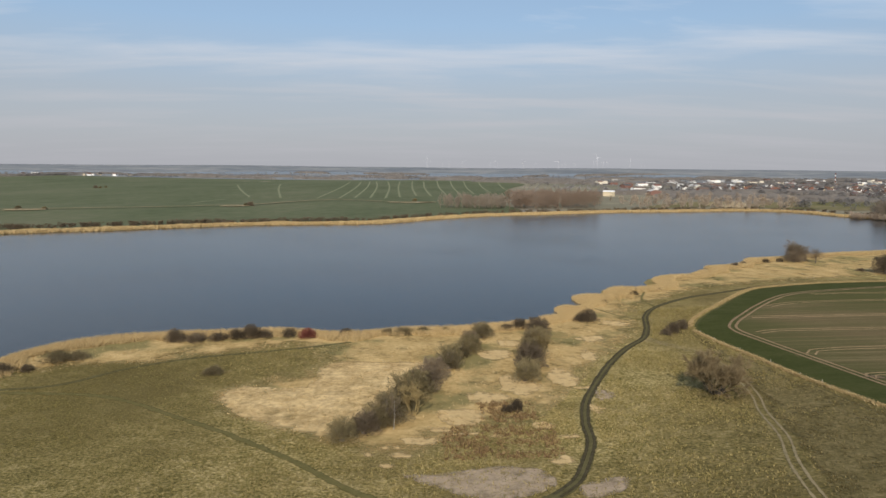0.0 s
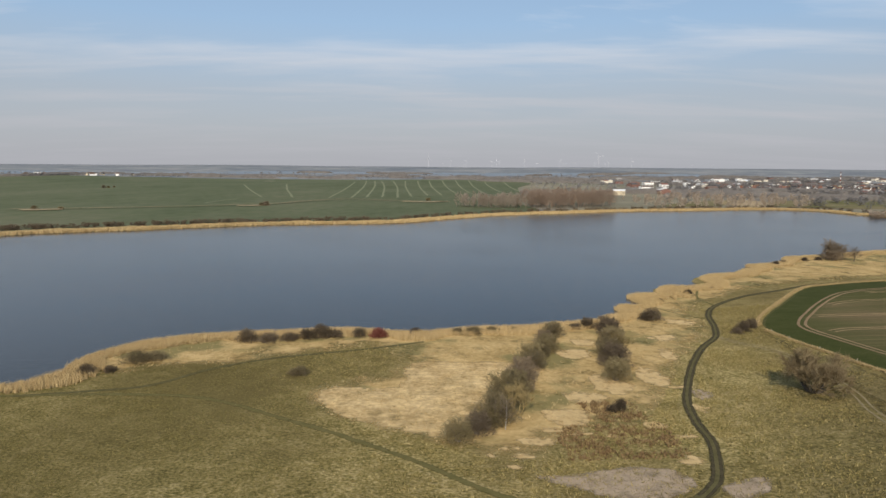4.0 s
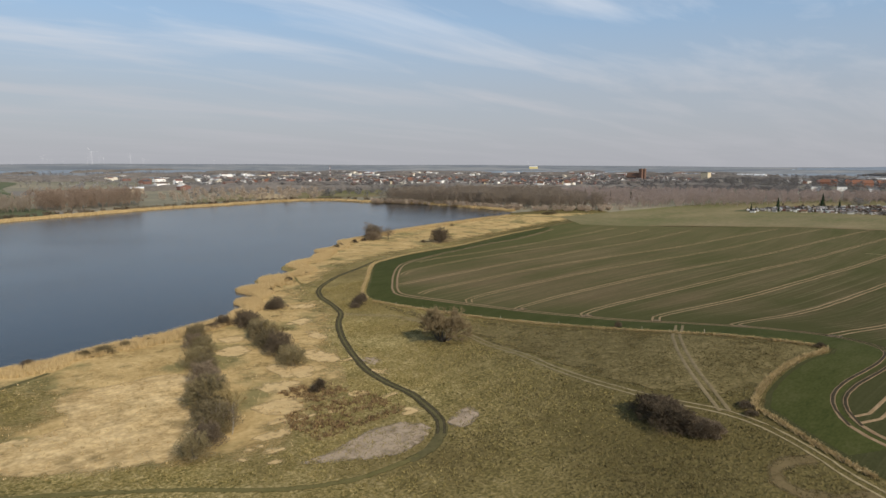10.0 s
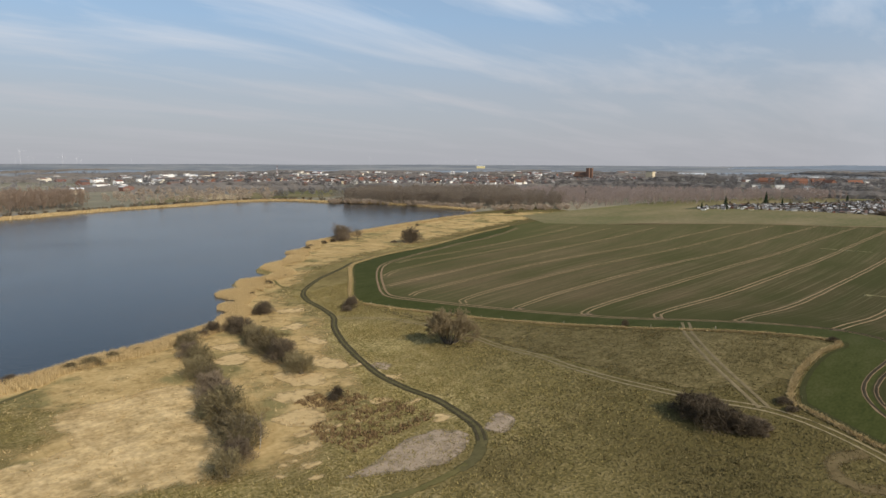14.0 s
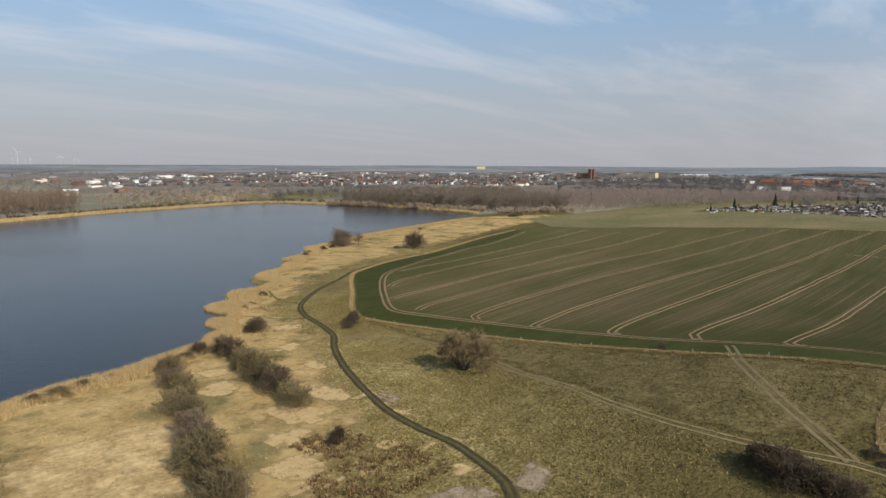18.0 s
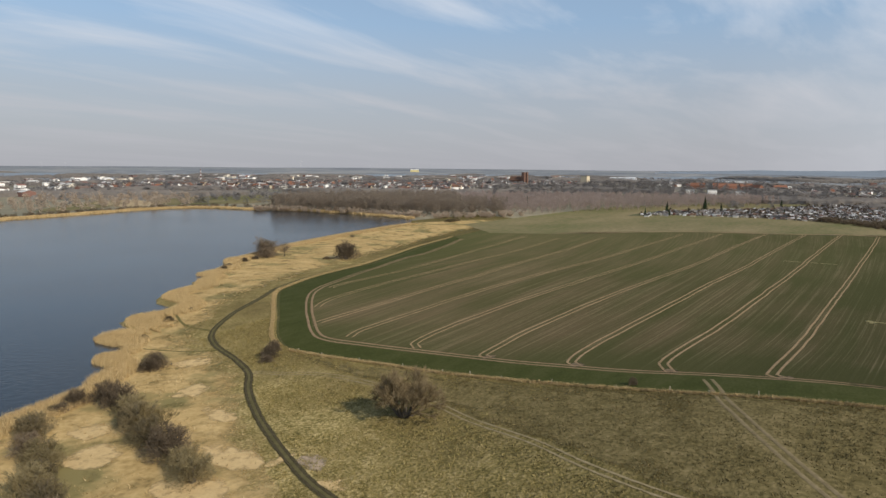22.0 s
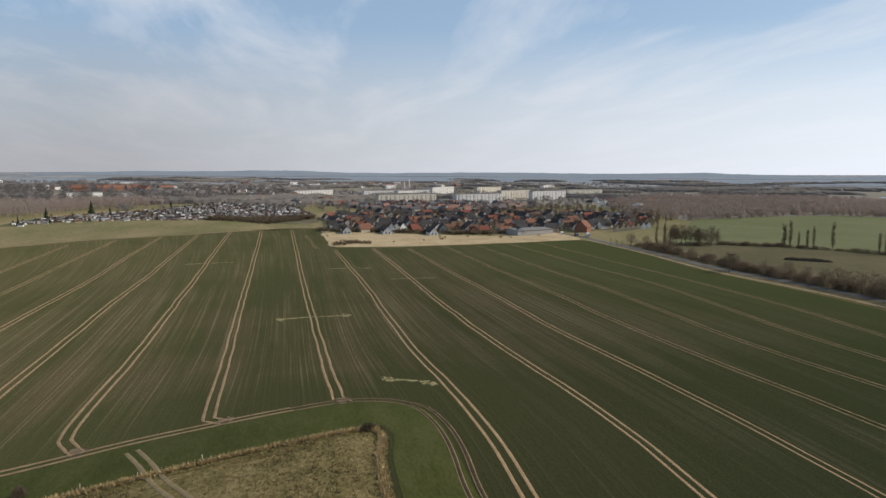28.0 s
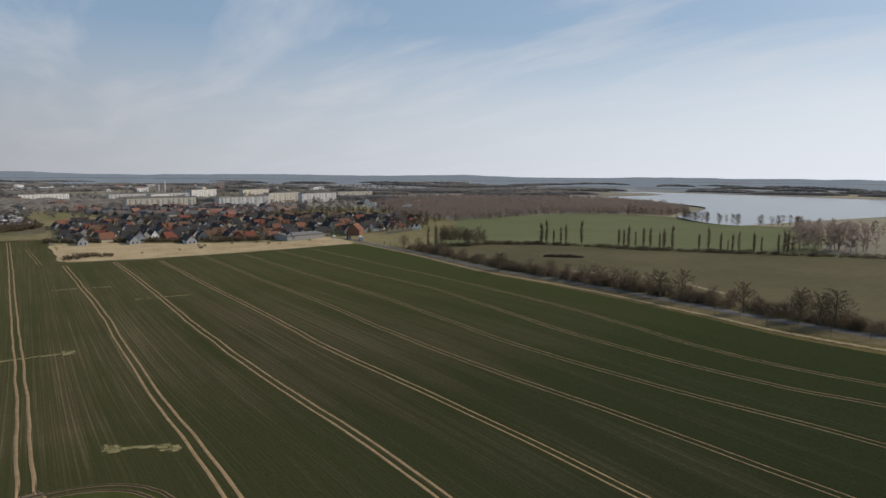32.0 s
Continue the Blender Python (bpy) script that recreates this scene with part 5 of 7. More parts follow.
# ---- woods ----
def many(name, kinds, places, label, category, twig=M_TWIG):
    """Plants past counting, joined into one mesh of geometry. places: rows of x, y, size, turn, width."""
    V, F, base = [], [], 0
    for k, (x, y, s, a, w) in enumerate(places):
        v, f = kinds[k % len(kinds)]
        c, d = math.cos(a), math.sin(a)
        q = np.empty_like(v)
        q[:, 0] = (v[:, 0] * c - v[:, 1] * d) * s * w + x
        q[:, 1] = (v[:, 0] * d + v[:, 1] * c) * s * w + y
        q[:, 2] = v[:, 2] * s + float(ground_z(x, y))
        V.append(q); F.append(f + base); base += len(v)
    V, F = np.concatenate(V), np.concatenate(F)
    me = bpy.data.meshes.new(name)
    me.vertices.add(len(V)); me.vertices.foreach_set("co", V.reshape(-1))
    me.loops.add(F.size); me.loops.foreach_set("vertex_index", F.reshape(-1).astype(np.int32))
    me.polygons.add(len(F)); me.polygons.foreach_set("loop_start", np.arange(len(F), dtype=np.int32) * 3)
    me.materials.append(twig)
    me.update(calc_edges=True)
    return tagged(new(name, me), label, category, kind="stuff")


def simple(seed, tri_twigs=True, **kw):
    """A light plant for woods: all pieces as triangles."""
    parts3 = grow(seed, light=True, **kw)
    V, F = [], []
    for v, f in parts3:
        n = len(V)
        V += list(v)
        for q in f:
            F.append([n + i for i in q[:3]])
            if len(q) == 4:
                F.append([n + q[0], n + q[2], n + q[3]])
    return np.array(V), np.array(F)


WOODY = [simple(200 + k, height=18.0, spread=3.8, stems=1, limbs=12, sprays=4, twigs=8, trunk_r=0.2, start=0.16, rise=1.0, twig_len=2.2, twig_w=0.10) for k in range(4)]
FARTREE = [simple(210 + k, height=18.0, spread=4.4, stems=1, limbs=10, sprays=3, twigs=6, trunk_r=0.25, start=0.03, rise=0.8, twig_len=3.0, twig_w=0.4) for k in range(4)]
SPECK = [simple(230 + k, height=13.0, spread=5.2, stems=1, limbs=6, sprays=2, twigs=5, trunk_r=0.3, start=0.02, rise=0.5, twig_len=3.4, twig_w=0.8) for k in range(4)]
LOWBUSH = [simple(220 + k, height=4.0, spread=3.4, stems=5, limbs=4, sprays=3, twigs=6, trunk_r=0.06, start=0.1, rise=0.6, twig_len=1.2, twig_w=0.13) for k in range(3)]


def fill(outline, gap, seed, size=(0.8, 1.15), wide=(0.85, 1.2)):
    """Even but uneven places inside an outline."""
    o, r = np.array(outline, float), random.Random(seed)
    lo, hi = o.min(0), o.max(0)
    out = []
    for gx_ in np.arange(lo[0], hi[0], gap):
        for gy_ in np.arange(lo[1], hi[1], gap):
            x, y = gx_ + r.uniform(-0.45, 0.45) * gap, gy_ + r.uniform(-0.45, 0.45) * gap
            if inside(o, np.array(x), np.array(y)):
                out.append((x, y, r.uniform(*size), r.random() * 6.3, r.uniform(*wide)))
    return out


def strip(line, width, gap, seed, size=(0.7, 1.2)):
    """Places along a line."""
    r, p = random.Random(seed), smooth(line, step=gap)
    return [(x + r.uniform(-1, 1) * width, y + r.uniform(-1, 1) * width, r.uniform(*size), r.random() * 6.3, r.uniform(0.9, 1.4)) for x, y in p]


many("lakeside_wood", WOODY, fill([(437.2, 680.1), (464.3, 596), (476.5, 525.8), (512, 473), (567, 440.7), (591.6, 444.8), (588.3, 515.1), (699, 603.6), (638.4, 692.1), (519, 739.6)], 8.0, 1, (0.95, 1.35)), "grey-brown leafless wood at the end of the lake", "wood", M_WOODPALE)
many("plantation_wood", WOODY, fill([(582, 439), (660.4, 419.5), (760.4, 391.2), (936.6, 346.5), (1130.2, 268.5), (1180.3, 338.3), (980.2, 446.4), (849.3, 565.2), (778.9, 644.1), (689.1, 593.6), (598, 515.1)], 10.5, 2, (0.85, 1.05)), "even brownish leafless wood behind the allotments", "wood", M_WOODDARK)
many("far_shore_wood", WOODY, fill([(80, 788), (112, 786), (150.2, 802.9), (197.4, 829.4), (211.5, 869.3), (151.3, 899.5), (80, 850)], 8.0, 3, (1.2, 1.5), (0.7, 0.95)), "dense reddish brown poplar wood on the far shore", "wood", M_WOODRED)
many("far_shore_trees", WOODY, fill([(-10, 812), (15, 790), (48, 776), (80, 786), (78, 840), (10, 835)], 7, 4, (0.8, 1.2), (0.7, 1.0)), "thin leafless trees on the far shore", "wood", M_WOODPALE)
many("far_shore_bushes", LOWBUSH, strip([(-360, 500), (-262, 545), (-160, 583), (-84, 602), (-50, 630), (-20, 662), (30, 700), (90, 735), (189.9, 766.5), (269, 787.9), (351.2, 806.9), (430.6, 788.9), (479.6, 719.2)], 5, 4.5, 5) +
     strip([(-360, 506), (-262, 552), (-160, 590), (-90, 612)], 5, 4.5, 6), "brown leafless bushes behind the far reed belt", "bushes", M_TWIG)
for k, (x, y) in enumerate([(-472, 727), (-444, 730), (-239, 815), (-245, 815), (-688, 1320), (-697, 1319), (-693, 1352), (-41, 943)]):
    repeat(SHRUBS[k % 3], x, y, 1.0 + 0.25 * math.sin(k * 4), k * 1.7, 1.1, group="bushes of the far field", label="leafless brown bush on the far green field")
many("shore_thicket", LOWBUSH, strip([(433.4, 690), (468.1, 615.5), (473.3, 555.9), (478.4, 506.1), (502.3, 467.2), (537, 448), (582.2, 435.2)], 9, 3.0, 7, (0.8, 1.8)), "brushwood at the edge of the lakeside wood", "bushes", M_WOODPALE)
many("southern_wood", FARTREE, fill([(701.3, -384.4), (753.3, -611.9), (693.9, -682.4), (634, -698), (705.4, -852.3), (906.7, -990.6), (1156.7, -988.3), (1304.2, -686.8), (1082.3, -468.9), (901.6, -390.6)], 12.5, 8, (0.5, 0.75), (1.4, 1.9)), "wide dull brown leafless wood before the second lake", "wood", M_WOODDARK)
many("poplar_wood", WOODY, fill([(289, -413.9), (274.1, -422.4), (245.7, -419.3), (241.4, -442.8), (279.6, -461.1), (305.3, -445.3)], 7, 9, (1.2, 1.45), (0.7, 0.9)), "dark leafless copse behind the poplar row", "wood", M_WOODDARK)
many("lakefront_trees", WOODY, strip([(694, -692.4), (614.1, -705.2), (552.7, -657.7), (479.5, -634.4), (428.7, -656.8), (394.3, -627.4), (324.3, -615.6), (271.9, -624.5)], 6, 7.0, 10, (0.7, 1.0)), "row of bare trees on the second lake's shore", "wood", M_TWIG)
many("northern_brush", FARTREE, fill([(241.5, 814.2), (420.8, 810.8), (470.7, 858.8), (561.1, 1048.6), (402.3, 1148.8), (251.7, 999.2)], 20, 11, (0.22, 0.75), (1.0, 1.9)), "scattered bare trees behind the far shore", "wood", M_WOODPALE)

# ---- buildings ----
def paint(name, c, rough=0.8, scale=0.6, dirt=0.75):
    return surface(name, [tuple(v * dirt for v in c), c], scale=scale, fine=8, rough=rough)


P_WHITE, P_CREAM, P_GREY, P_BRICK = paint("white_render", (0.82, 0.81, 0.78)), paint("cream_render", (0.58, 0.50, 0.36)), paint("grey_render", (0.36, 0.35, 0.33)), paint("red_brick", (0.25, 0.13, 0.09))
R_ORANGE, R_RED, R_DARK, R_BROWN = paint("orange_roof_tiles", (0.20, 0.10, 0.068), 0.75, 1.5), paint("red_roof_tiles", (0.18, 0.068, 0.05), 0.75, 1.5), paint("dark_roof_tiles", (0.05, 0.048, 0.05), 0.6, 1.5), paint("brown_roof_tiles", (0.14, 0.085, 0.06), 0.75, 1.5)
P_GLASS = surface("dark_window_glass", [(0.03, 0.035, 0.045), (0.06, 0.07, 0.085)], scale=0.5, rough=0.15, spec=0.6)
P_PANEL, P_PANEL2, P_FLAT = paint("concrete_panels", (0.60, 0.59, 0.57)), paint("pastel_panels", (0.55, 0.51, 0.43)), paint("flat_roof_felt", (0.20, 0.195, 0.19))
P_YELLOW, P_STEEL, P_DOOR = paint("yellow_render", (0.62, 0.54, 0.28)), paint("white_steel", (0.75, 0.76, 0.77), 0.5), paint("brown_door", (0.12, 0.07, 0.04))
P_ASPHALT, P_VERGE = surface("asphalt_road", [(0.075, 0.074, 0.072), (0.12, 0.117, 0.112)], scale=0.3, rough=0.75), surface("dry_verge", [(0.075, 0.062, 0.034), (0.13, 0.107, 0.06)], scale=0.15, fine=8, bump=0.2)
P_GREENFIR = surface("fir_needles", [(0.016, 0.026, 0.014), (0.035, 0.05, 0.028)], scale=0.5)


def box(sx, sy, sz, x=0.0, y=0.0, z=0.0):
    """Verts and faces of a box on its base centre."""
    v = [(x + a * sx / 2, y + b * sy / 2, z + c * sz) for c in (0, 1) for a, b in ((-1, -1), (1, -1), (1, 1), (-1, 1))]
    return v, [(3, 2, 1, 0), (4, 5, 6, 7), (0, 1, 5, 4), (1, 2, 6, 5), (2, 3, 7, 6), (3, 0, 4, 7)]


def gable(w, l, h, r):
    """Walls of a house with two gables; the ridge runs along y."""
    v = [(-w / 2, -l / 2, -0.5), (w / 2, -l / 2, -0.5), (w / 2, l / 2, -0.5), (-w / 2, l / 2, -0.5), (-w / 2, -l / 2, h), (w / 2, -l / 2, h), (w / 2, l / 2, h), (-w / 2, l / 2, h), (0, -l / 2, h + r), (0, l / 2, h + r)]
    return v, [(0, 1, 5, 8, 4), (1, 2, 6, 5), (2, 3, 7, 9, 6), (3, 0, 4, 7), (4, 8, 9, 7), (8, 5, 6, 9)]


def gable_roof(w, l, h, r, over=0.5, thick=0.22):
    """Two thick roof slopes that meet at the ridge, with eaves."""
    s = r / (w / 2)
    x, y, e, t = w / 2 + over, l / 2 + over, h - over * s, thick
    v = []
    for yy in (-y, y):
        v += [(-x, yy, e + 0.05), (0, yy, h + r + 0.05), (x, yy, e + 0.05), (x, yy, e + 0.05 + t), (0, yy, h + r + 0.05 + t), (-x, yy, e + 0.05 + t)]
    return v, [(0, 1, 4, 5), (1, 2, 3, 4), (6, 11, 10, 7), (7, 10, 9, 8), (5, 4, 10, 11), (4, 3, 9, 10), (0, 6, 7, 1), (1, 7, 8, 2), (0, 5, 11, 6), (2, 8, 9, 3)]


def house(name, label, w, l, h, r, wall, roof, x, y, turn=0.0, detail=True, category="house"):
    top = tagged(empty(name, x, y), label, category)
    top.rotation_euler = (0, 0, turn)
    part("wall", mesh_from("wall", *gable(w, l, h, r), wall), top)
    rf = part("roof", mesh_from("roof", *gable_roof(w, l, h, r), roof), top)
    if detail:
        part("chimney", mesh_from("chimney", *box(0.7, 0.7, 1.6, 0.9, l * 0.2, h + r - 1.0), P_BRICK), rf)
        for k in range(2):
            for side in (-1, 1):
                part("window", mesh_from("window", *box(1.3, 0.08, 1.3, (k - 0.5) * w * 0.45, side * (l / 2 + 0.03), 1.0), P_GLASS), top)
        part("window", mesh_from("window", *box(1.1, 0.08, 1.2, 0, -l / 2 - 0.03, h + 0.3), P_GLASS), top)
        part("door", mesh_from("door", *box(0.08, 1.1, 2.1, w / 2 + 0.03, 0, 0), P_DOOR), top)
        for k in (-1, 1):
            part("window", mesh_from("window", *box(0.08, 1.4, 1.3, w / 2 + 0.03, k * l * 0.28, 1.0), P_GLASS), top)
    return top


rng = random.Random(9)
WHITE_DARK = "white gabled house with a steep dark roof"
KINDS = [
    house("house", "gabled house with an orange tiled roof", 9.0, 11.5, 3.6, 4.6, P_CREAM, R_ORANGE, 631.7, 6.3, 0.3),
    house("house", WHITE_DARK, 8.5, 12.0, 3.8, 5.0, P_WHITE, R_DARK, 626.3, -18.8, 1.4),
    house("house", "brick house with a red tiled roof", 9.0, 12.0, 3.2, 4.6, P_BRICK, R_RED, 620.7, -41.9, 0.4),
    house("house", "grey rendered house with a dark roof", 9.0, 13.0, 4.2, 4.6, P_GREY, R_DARK, 608.8, -65.9, 1.5),
    house("house", "cream house with a brown tiled roof", 9.5, 12.0, 3.6, 4.4, P_CREAM, R_BROWN, 599.6, -91.8, 0.2),
]
EST = np.array([(650.8, 40.4), (637.9, -1.7), (620.6, -33.9), (604.7, -73.9), (590.1, -113.6), (589.7, -158.1), (602.1, -207.6), (621, -280.3), (701, -342.4), (771.4, -376.7), (842.5, -253.5), (878.1, -181.5), (879.4, -21.7), (834.5, 31.9), (753.6, 41.4)], float)
est = fill(EST, 19.5, 31)
for k, (x, y, s, a, w) in enumerate(est):
    kind = KINDS[(k * 7 + k // 5) % 5] if (k * 13) % 10 < 5 else KINDS[1 + 2 * (k % 2)]
    repeat(kind, x, y, rng.uniform(0.75, 1.0), 0.25 + (math.pi / 2) * (k % 2) + rng.uniform(-0.12, 0.12), rng.uniform(0.9, 1.15), group="houses of the estate")
# terraces with white gable ends along the fallow strip
for k, (x, y, a) in enumerate([(625, 24.2, 1.75), (615.3, -11.9, 1.8), (596.3, -52, 1.8), (583.6, -133.3, 1.6), (638.6, -254.2, 1.2)]):
    house("terrace_house", "long dark-roofed terrace with white gable ends", 7.5, 26.0, 3.2, 4.0, P_WHITE, R_DARK, x, y, a - math.pi / 2 + 1.35, True, "terrace")
house("market_hall", "flat grey supermarket with a low roof", 24, 40, 4.5, 1.2, P_GREY, P_FLAT, 585.6, -143.2, 0.3, False, "hall")
house("barn", "large barn with an orange tiled roof", 12, 18, 5.0, 6.0, P_BRICK, R_ORANGE, 595.8, -204.6, 0.9, False, "barn")
for k in range(7):
    repeat(KINDS[0 if k < 5 else 1], 590 + 5 * k, -238 - 8.5 * k, 0.8, 1.2, 0.75, group="row of narrow houses", label="narrow row house with an orange tiled roof" if k < 5 else "narrow white row house with a grey roof")
GARDEN = [(x + rng.uniform(-9, 9), y + rng.uniform(-9, 9), rng.uniform(0.25, 0.5), rng.random() * 6, rng.uniform(1.0, 1.6)) for x, y, *_ in est for _ in range(3)] + fill([(621.3, -292.3), (608.3, -217.6), (595.9, -182.9), (638.5, -192.8), (771.4, -381.7), (901.7, -410.6), (1001.1, -320.1), (900.2, -191.3), (801.5, -391.5), (721.4, -384.2)], 15, 36, (0.3, 0.6), (1.0, 1.5))
many("garden_trees", FARTREE, GARDEN, "bare garden trees and hedges between the houses", "trees", M_TWIG_DARK)
many("estate_hedge", LOWBUSH, strip([(647.6, 46.4), (637, 18.3), (620.4, -21.9), (598.5, -65.9), (588, -108.6), (598.2, -158.2)], 5, 1.6, 33, (0.6, 1.2)), "scrub along the edge of the estate", "bushes", M_TWIG)
many("fallow_bushes", LOWBUSH, strip([(512.5, 38.5), (528.4, 29.7), (523.7, 15.8)], 5, 1.2, 34, (0.4, 0.8)) + strip([(523, 35.6), (556.3, -53.8), (556, -132.9)], 12, 12, 35, (0.3, 0.6)), "brown bushes in the fallow strip", "bushes", M_TWIG)


def fir(seed, h, w):
    """A dark conifer: trunk and drooping rings of boughs."""
    r = random.Random(seed)
    V, F = [], []
    for k in range(16):
        u = k / 16
        z, rad, n = h * (0.1 + 0.88 * u), w * (1 - u) + 0.15, 10
        for j in range(n):
            a = 2 * math.pi * (j + r.random()) / n
            q = rad * r.uniform(0.7, 1.15)
            b = len(V)
            V += [(0, 0, z + h * 0.07), (math.cos(a - 0.3) * q, math.sin(a - 0.3) * q, z - h * 0.05 * r.random()), (math.cos(a + 0.3) * q, math.sin(a + 0.3) * q, z - h * 0.04)]
            F.append((b, b + 1, b + 2))
    tv, tf = [], []
    tube(tv, tf, (0, 0, -0.3), (0, 0, h * 0.9), 0.25, 0.05, 5)
    return (tv, tf), ([], []), (V, F)


FIR = plant("fir_tree", 3, M_BARK, P_GREENFIR, "dark green conifer among bare trees", "tree", 812, 345, shape=fir, h=15.0, w=3.2)
for k, (x, y, s) in enumerate([(905.7, 324.4, 1.3), (880.8, 296.3, 0.8), (725, 341.3, 0.7), (768.8, 327.5, 0.6), (1010.3, 247.7, 0.9), (860.5, 216.8, 0.6), (698.2, -53.1, 0.7), (658.5, -182.7, 0.8), (718.2, -241.6, 0.8), (789.7, -112.4, 0.7), (638.4, -222.4, 0.6), (830.1, -191.9, 0.7)] +
                              [(540 + 16 * j, 640 - 14 * j + (j * 37) % 22, 0.9 + 0.03 * (j % 4)) for j in range(12)]):
    repeat(FIR, x, y, s, k, group="conifers")


def shed(x, y, wall, roof, label, w, l, h, r):
    return house("garden_shed", label, w, l, h, r, wall, roof, x, y, 0.2, False, "shed")


SHEDS = [shed(725.1, 339.3, P_WHITE, R_DARK, "small white allotment hut with a dark roof", 4.0, 5.5, 2.3, 1.2), shed(756.8, 327.4, P_GREY, P_FLAT, "grey allotment hut with a felt roof", 3.6, 5.0, 2.2, 0.7),
         shed(776.9, 301.6, P_CREAM, R_BROWN, "cream allotment hut with a brown roof", 4.2, 6.0, 2.4, 1.4), shed(786.9, 255.9, P_WHITE, P_FLAT, "pale allotment hut with a grey felt roof", 3.6, 5.0, 2.3, 0.8), shed(788.6, 211.3, P_GREY, R_DARK, "grey allotment hut with a dark roof", 4.4, 6.0, 2.4, 1.6)]
ALLOT = np.array([(718.1, 353), (780.8, 321.6), (790.8, 241.1), (778.9, 176.9), (799.9, 117.1), (839.5, 52.9), (899.6, 58.4), (999.6, 69.3), (1159.5, 70.6), (1159.7, 159.8), (1080, 223.5), (985.4, 247.5), (910.8, 302.5), (830.7, 345.8)], float)
plots = fill(ALLOT, 14.0, 41)
for k, (x, y, s, a, w) in enumerate(plots):
    repeat(SHEDS[(k * 3 + k // 7) % 5], x, y, rng.uniform(0.6, 0.95), 0.3 + (math.pi / 2) * (k % 2) + rng.uniform(-0.2, 0.2), rng.uniform(0.9, 1.3), group="allotment huts")
many("allotment_trees", FARTREE, [(x + rng.uniform(-7, 7), y + rng.uniform(-7, 7), rng.uniform(0.15, 0.35), rng.random() * 6, rng.uniform(1.0, 1.8)) for x, y, *_ in plots for _ in range(2)], "small bare fruit trees in the allotments", "trees", M_TWIG_DARK)
many("allotment_scrub", LOWBUSH, fill([(734.2, 106.2), (779, 170.1), (799.9, 117.1), (841.5, 49.9), (799.5, 49.6), (761.8, 77.1)], 6, 43, (0.9, 1.5)), "brown scrub at the corner of the allotments", "bushes", M_TWIG)


W_PANE, W_RAIL = mesh_from("window", *box(1.7, 0.1, 1.2), P_GLASS), mesh_from("balcony", *box(3.4, 1.0, 1.0), P_STEEL)


def panel_block(x1, y1, x2, y2, h, wall, label, z=-6.0):
    """A long prefabricated block: body, roof slab and columns of windows and balconies towards the field."""
    d = Vector((x2 - x1, y2 - y1, 0))
    n = d.length
    top = tagged(empty("apartment_block", (x1 + x2) / 2, (y1 + y2) / 2), label, "apartment block")
    top.rotation_euler = (0, 0, math.atan2(d.y, d.x))
    part("wall", mesh_from("wall", *box(n, 12, h + 0.5, 0, 0, -0.5), wall), top)
    part("roof", mesh_from("roof", *box(n + 0.6, 12.6, 0.5, 0, 0, h), P_FLAT), top)
    bays, floors = max(3, int(n / 8.0)), max(2, int(h / 2.8))
    for b in range(bays):
        x = (b + 0.5) / bays * n - n / 2
        for side in (1,):
            for f in range(floors):
                part("window", W_PANE, top).location = (x, side * 6.04, 1.0 + f * 2.8)
            if b % 2 == 0 and side > 0:
                for f in range(floors):
                    part("balcony", W_RAIL, top).location = (x + 0.45 * n / bays, 6.55, 0.5 + f * 2.8)
    return top


for k, (x1, y1, x2, y2, h) in enumerate([(1170, -176, 1141, -68, 16), (1525, -237, 1463, -74, 13), (1143, -290, 1111, -199, 17), (1296, -400, 1251, -324, 19), (1278, -472, 1238, -385, 18), (1589, -307, 1523, -239, 19), (1702, -465, 1636, -381, 15), (1530, -8, 1464, 77, 12), (1526, -210, 1462, -148, 12), (1505, -666, 1468, -558, 14)]):
    panel_block(x1, y1, x2, y2, h, P_PANEL if k % 3 else P_PANEL2, "long pale five-storey prefabricated apartment block")
house("school_hall", "long dark flat-roofed hall", 30, 70, 7, 1.5, P_GREY, R_DARK, 1149.5, 70.6, 1.3, False, "hall")
house("school_hall", "long brick hall with a dark roof", 22, 60, 8, 3, P_BRICK, R_BROWN, 1199.6, 21.1, 1.35, False, "hall")
for k, (x, y, w, l, a) in enumerate([(1520.9, 458.9, 15, 52, 0.6), (1568.8, 401.8, 14, 34, -0.7), (1599.7, 430.8, 13, 30, 0.7), (1659.5, 371.9, 14, 36, 0.8), (1499.7, 509.5, 14, 30, 0.2), (1559.8, 480.1, 16, 40, -0.6)]):
    house("barracks", "large old building with a bright red-orange tiled roof", w, l, 8, 6, P_BRICK, R_ORANGE, x, y, a, False, "building")
for x, y in ((1320.1, 428.7), (1330.1, 379.1), (1275.1, 458.3)):
    house("white_house", "white flat-roofed house before the wood", 12, 16, 8, 1.0, P_WHITE, P_FLAT, x, y, 0.4, False, "house")
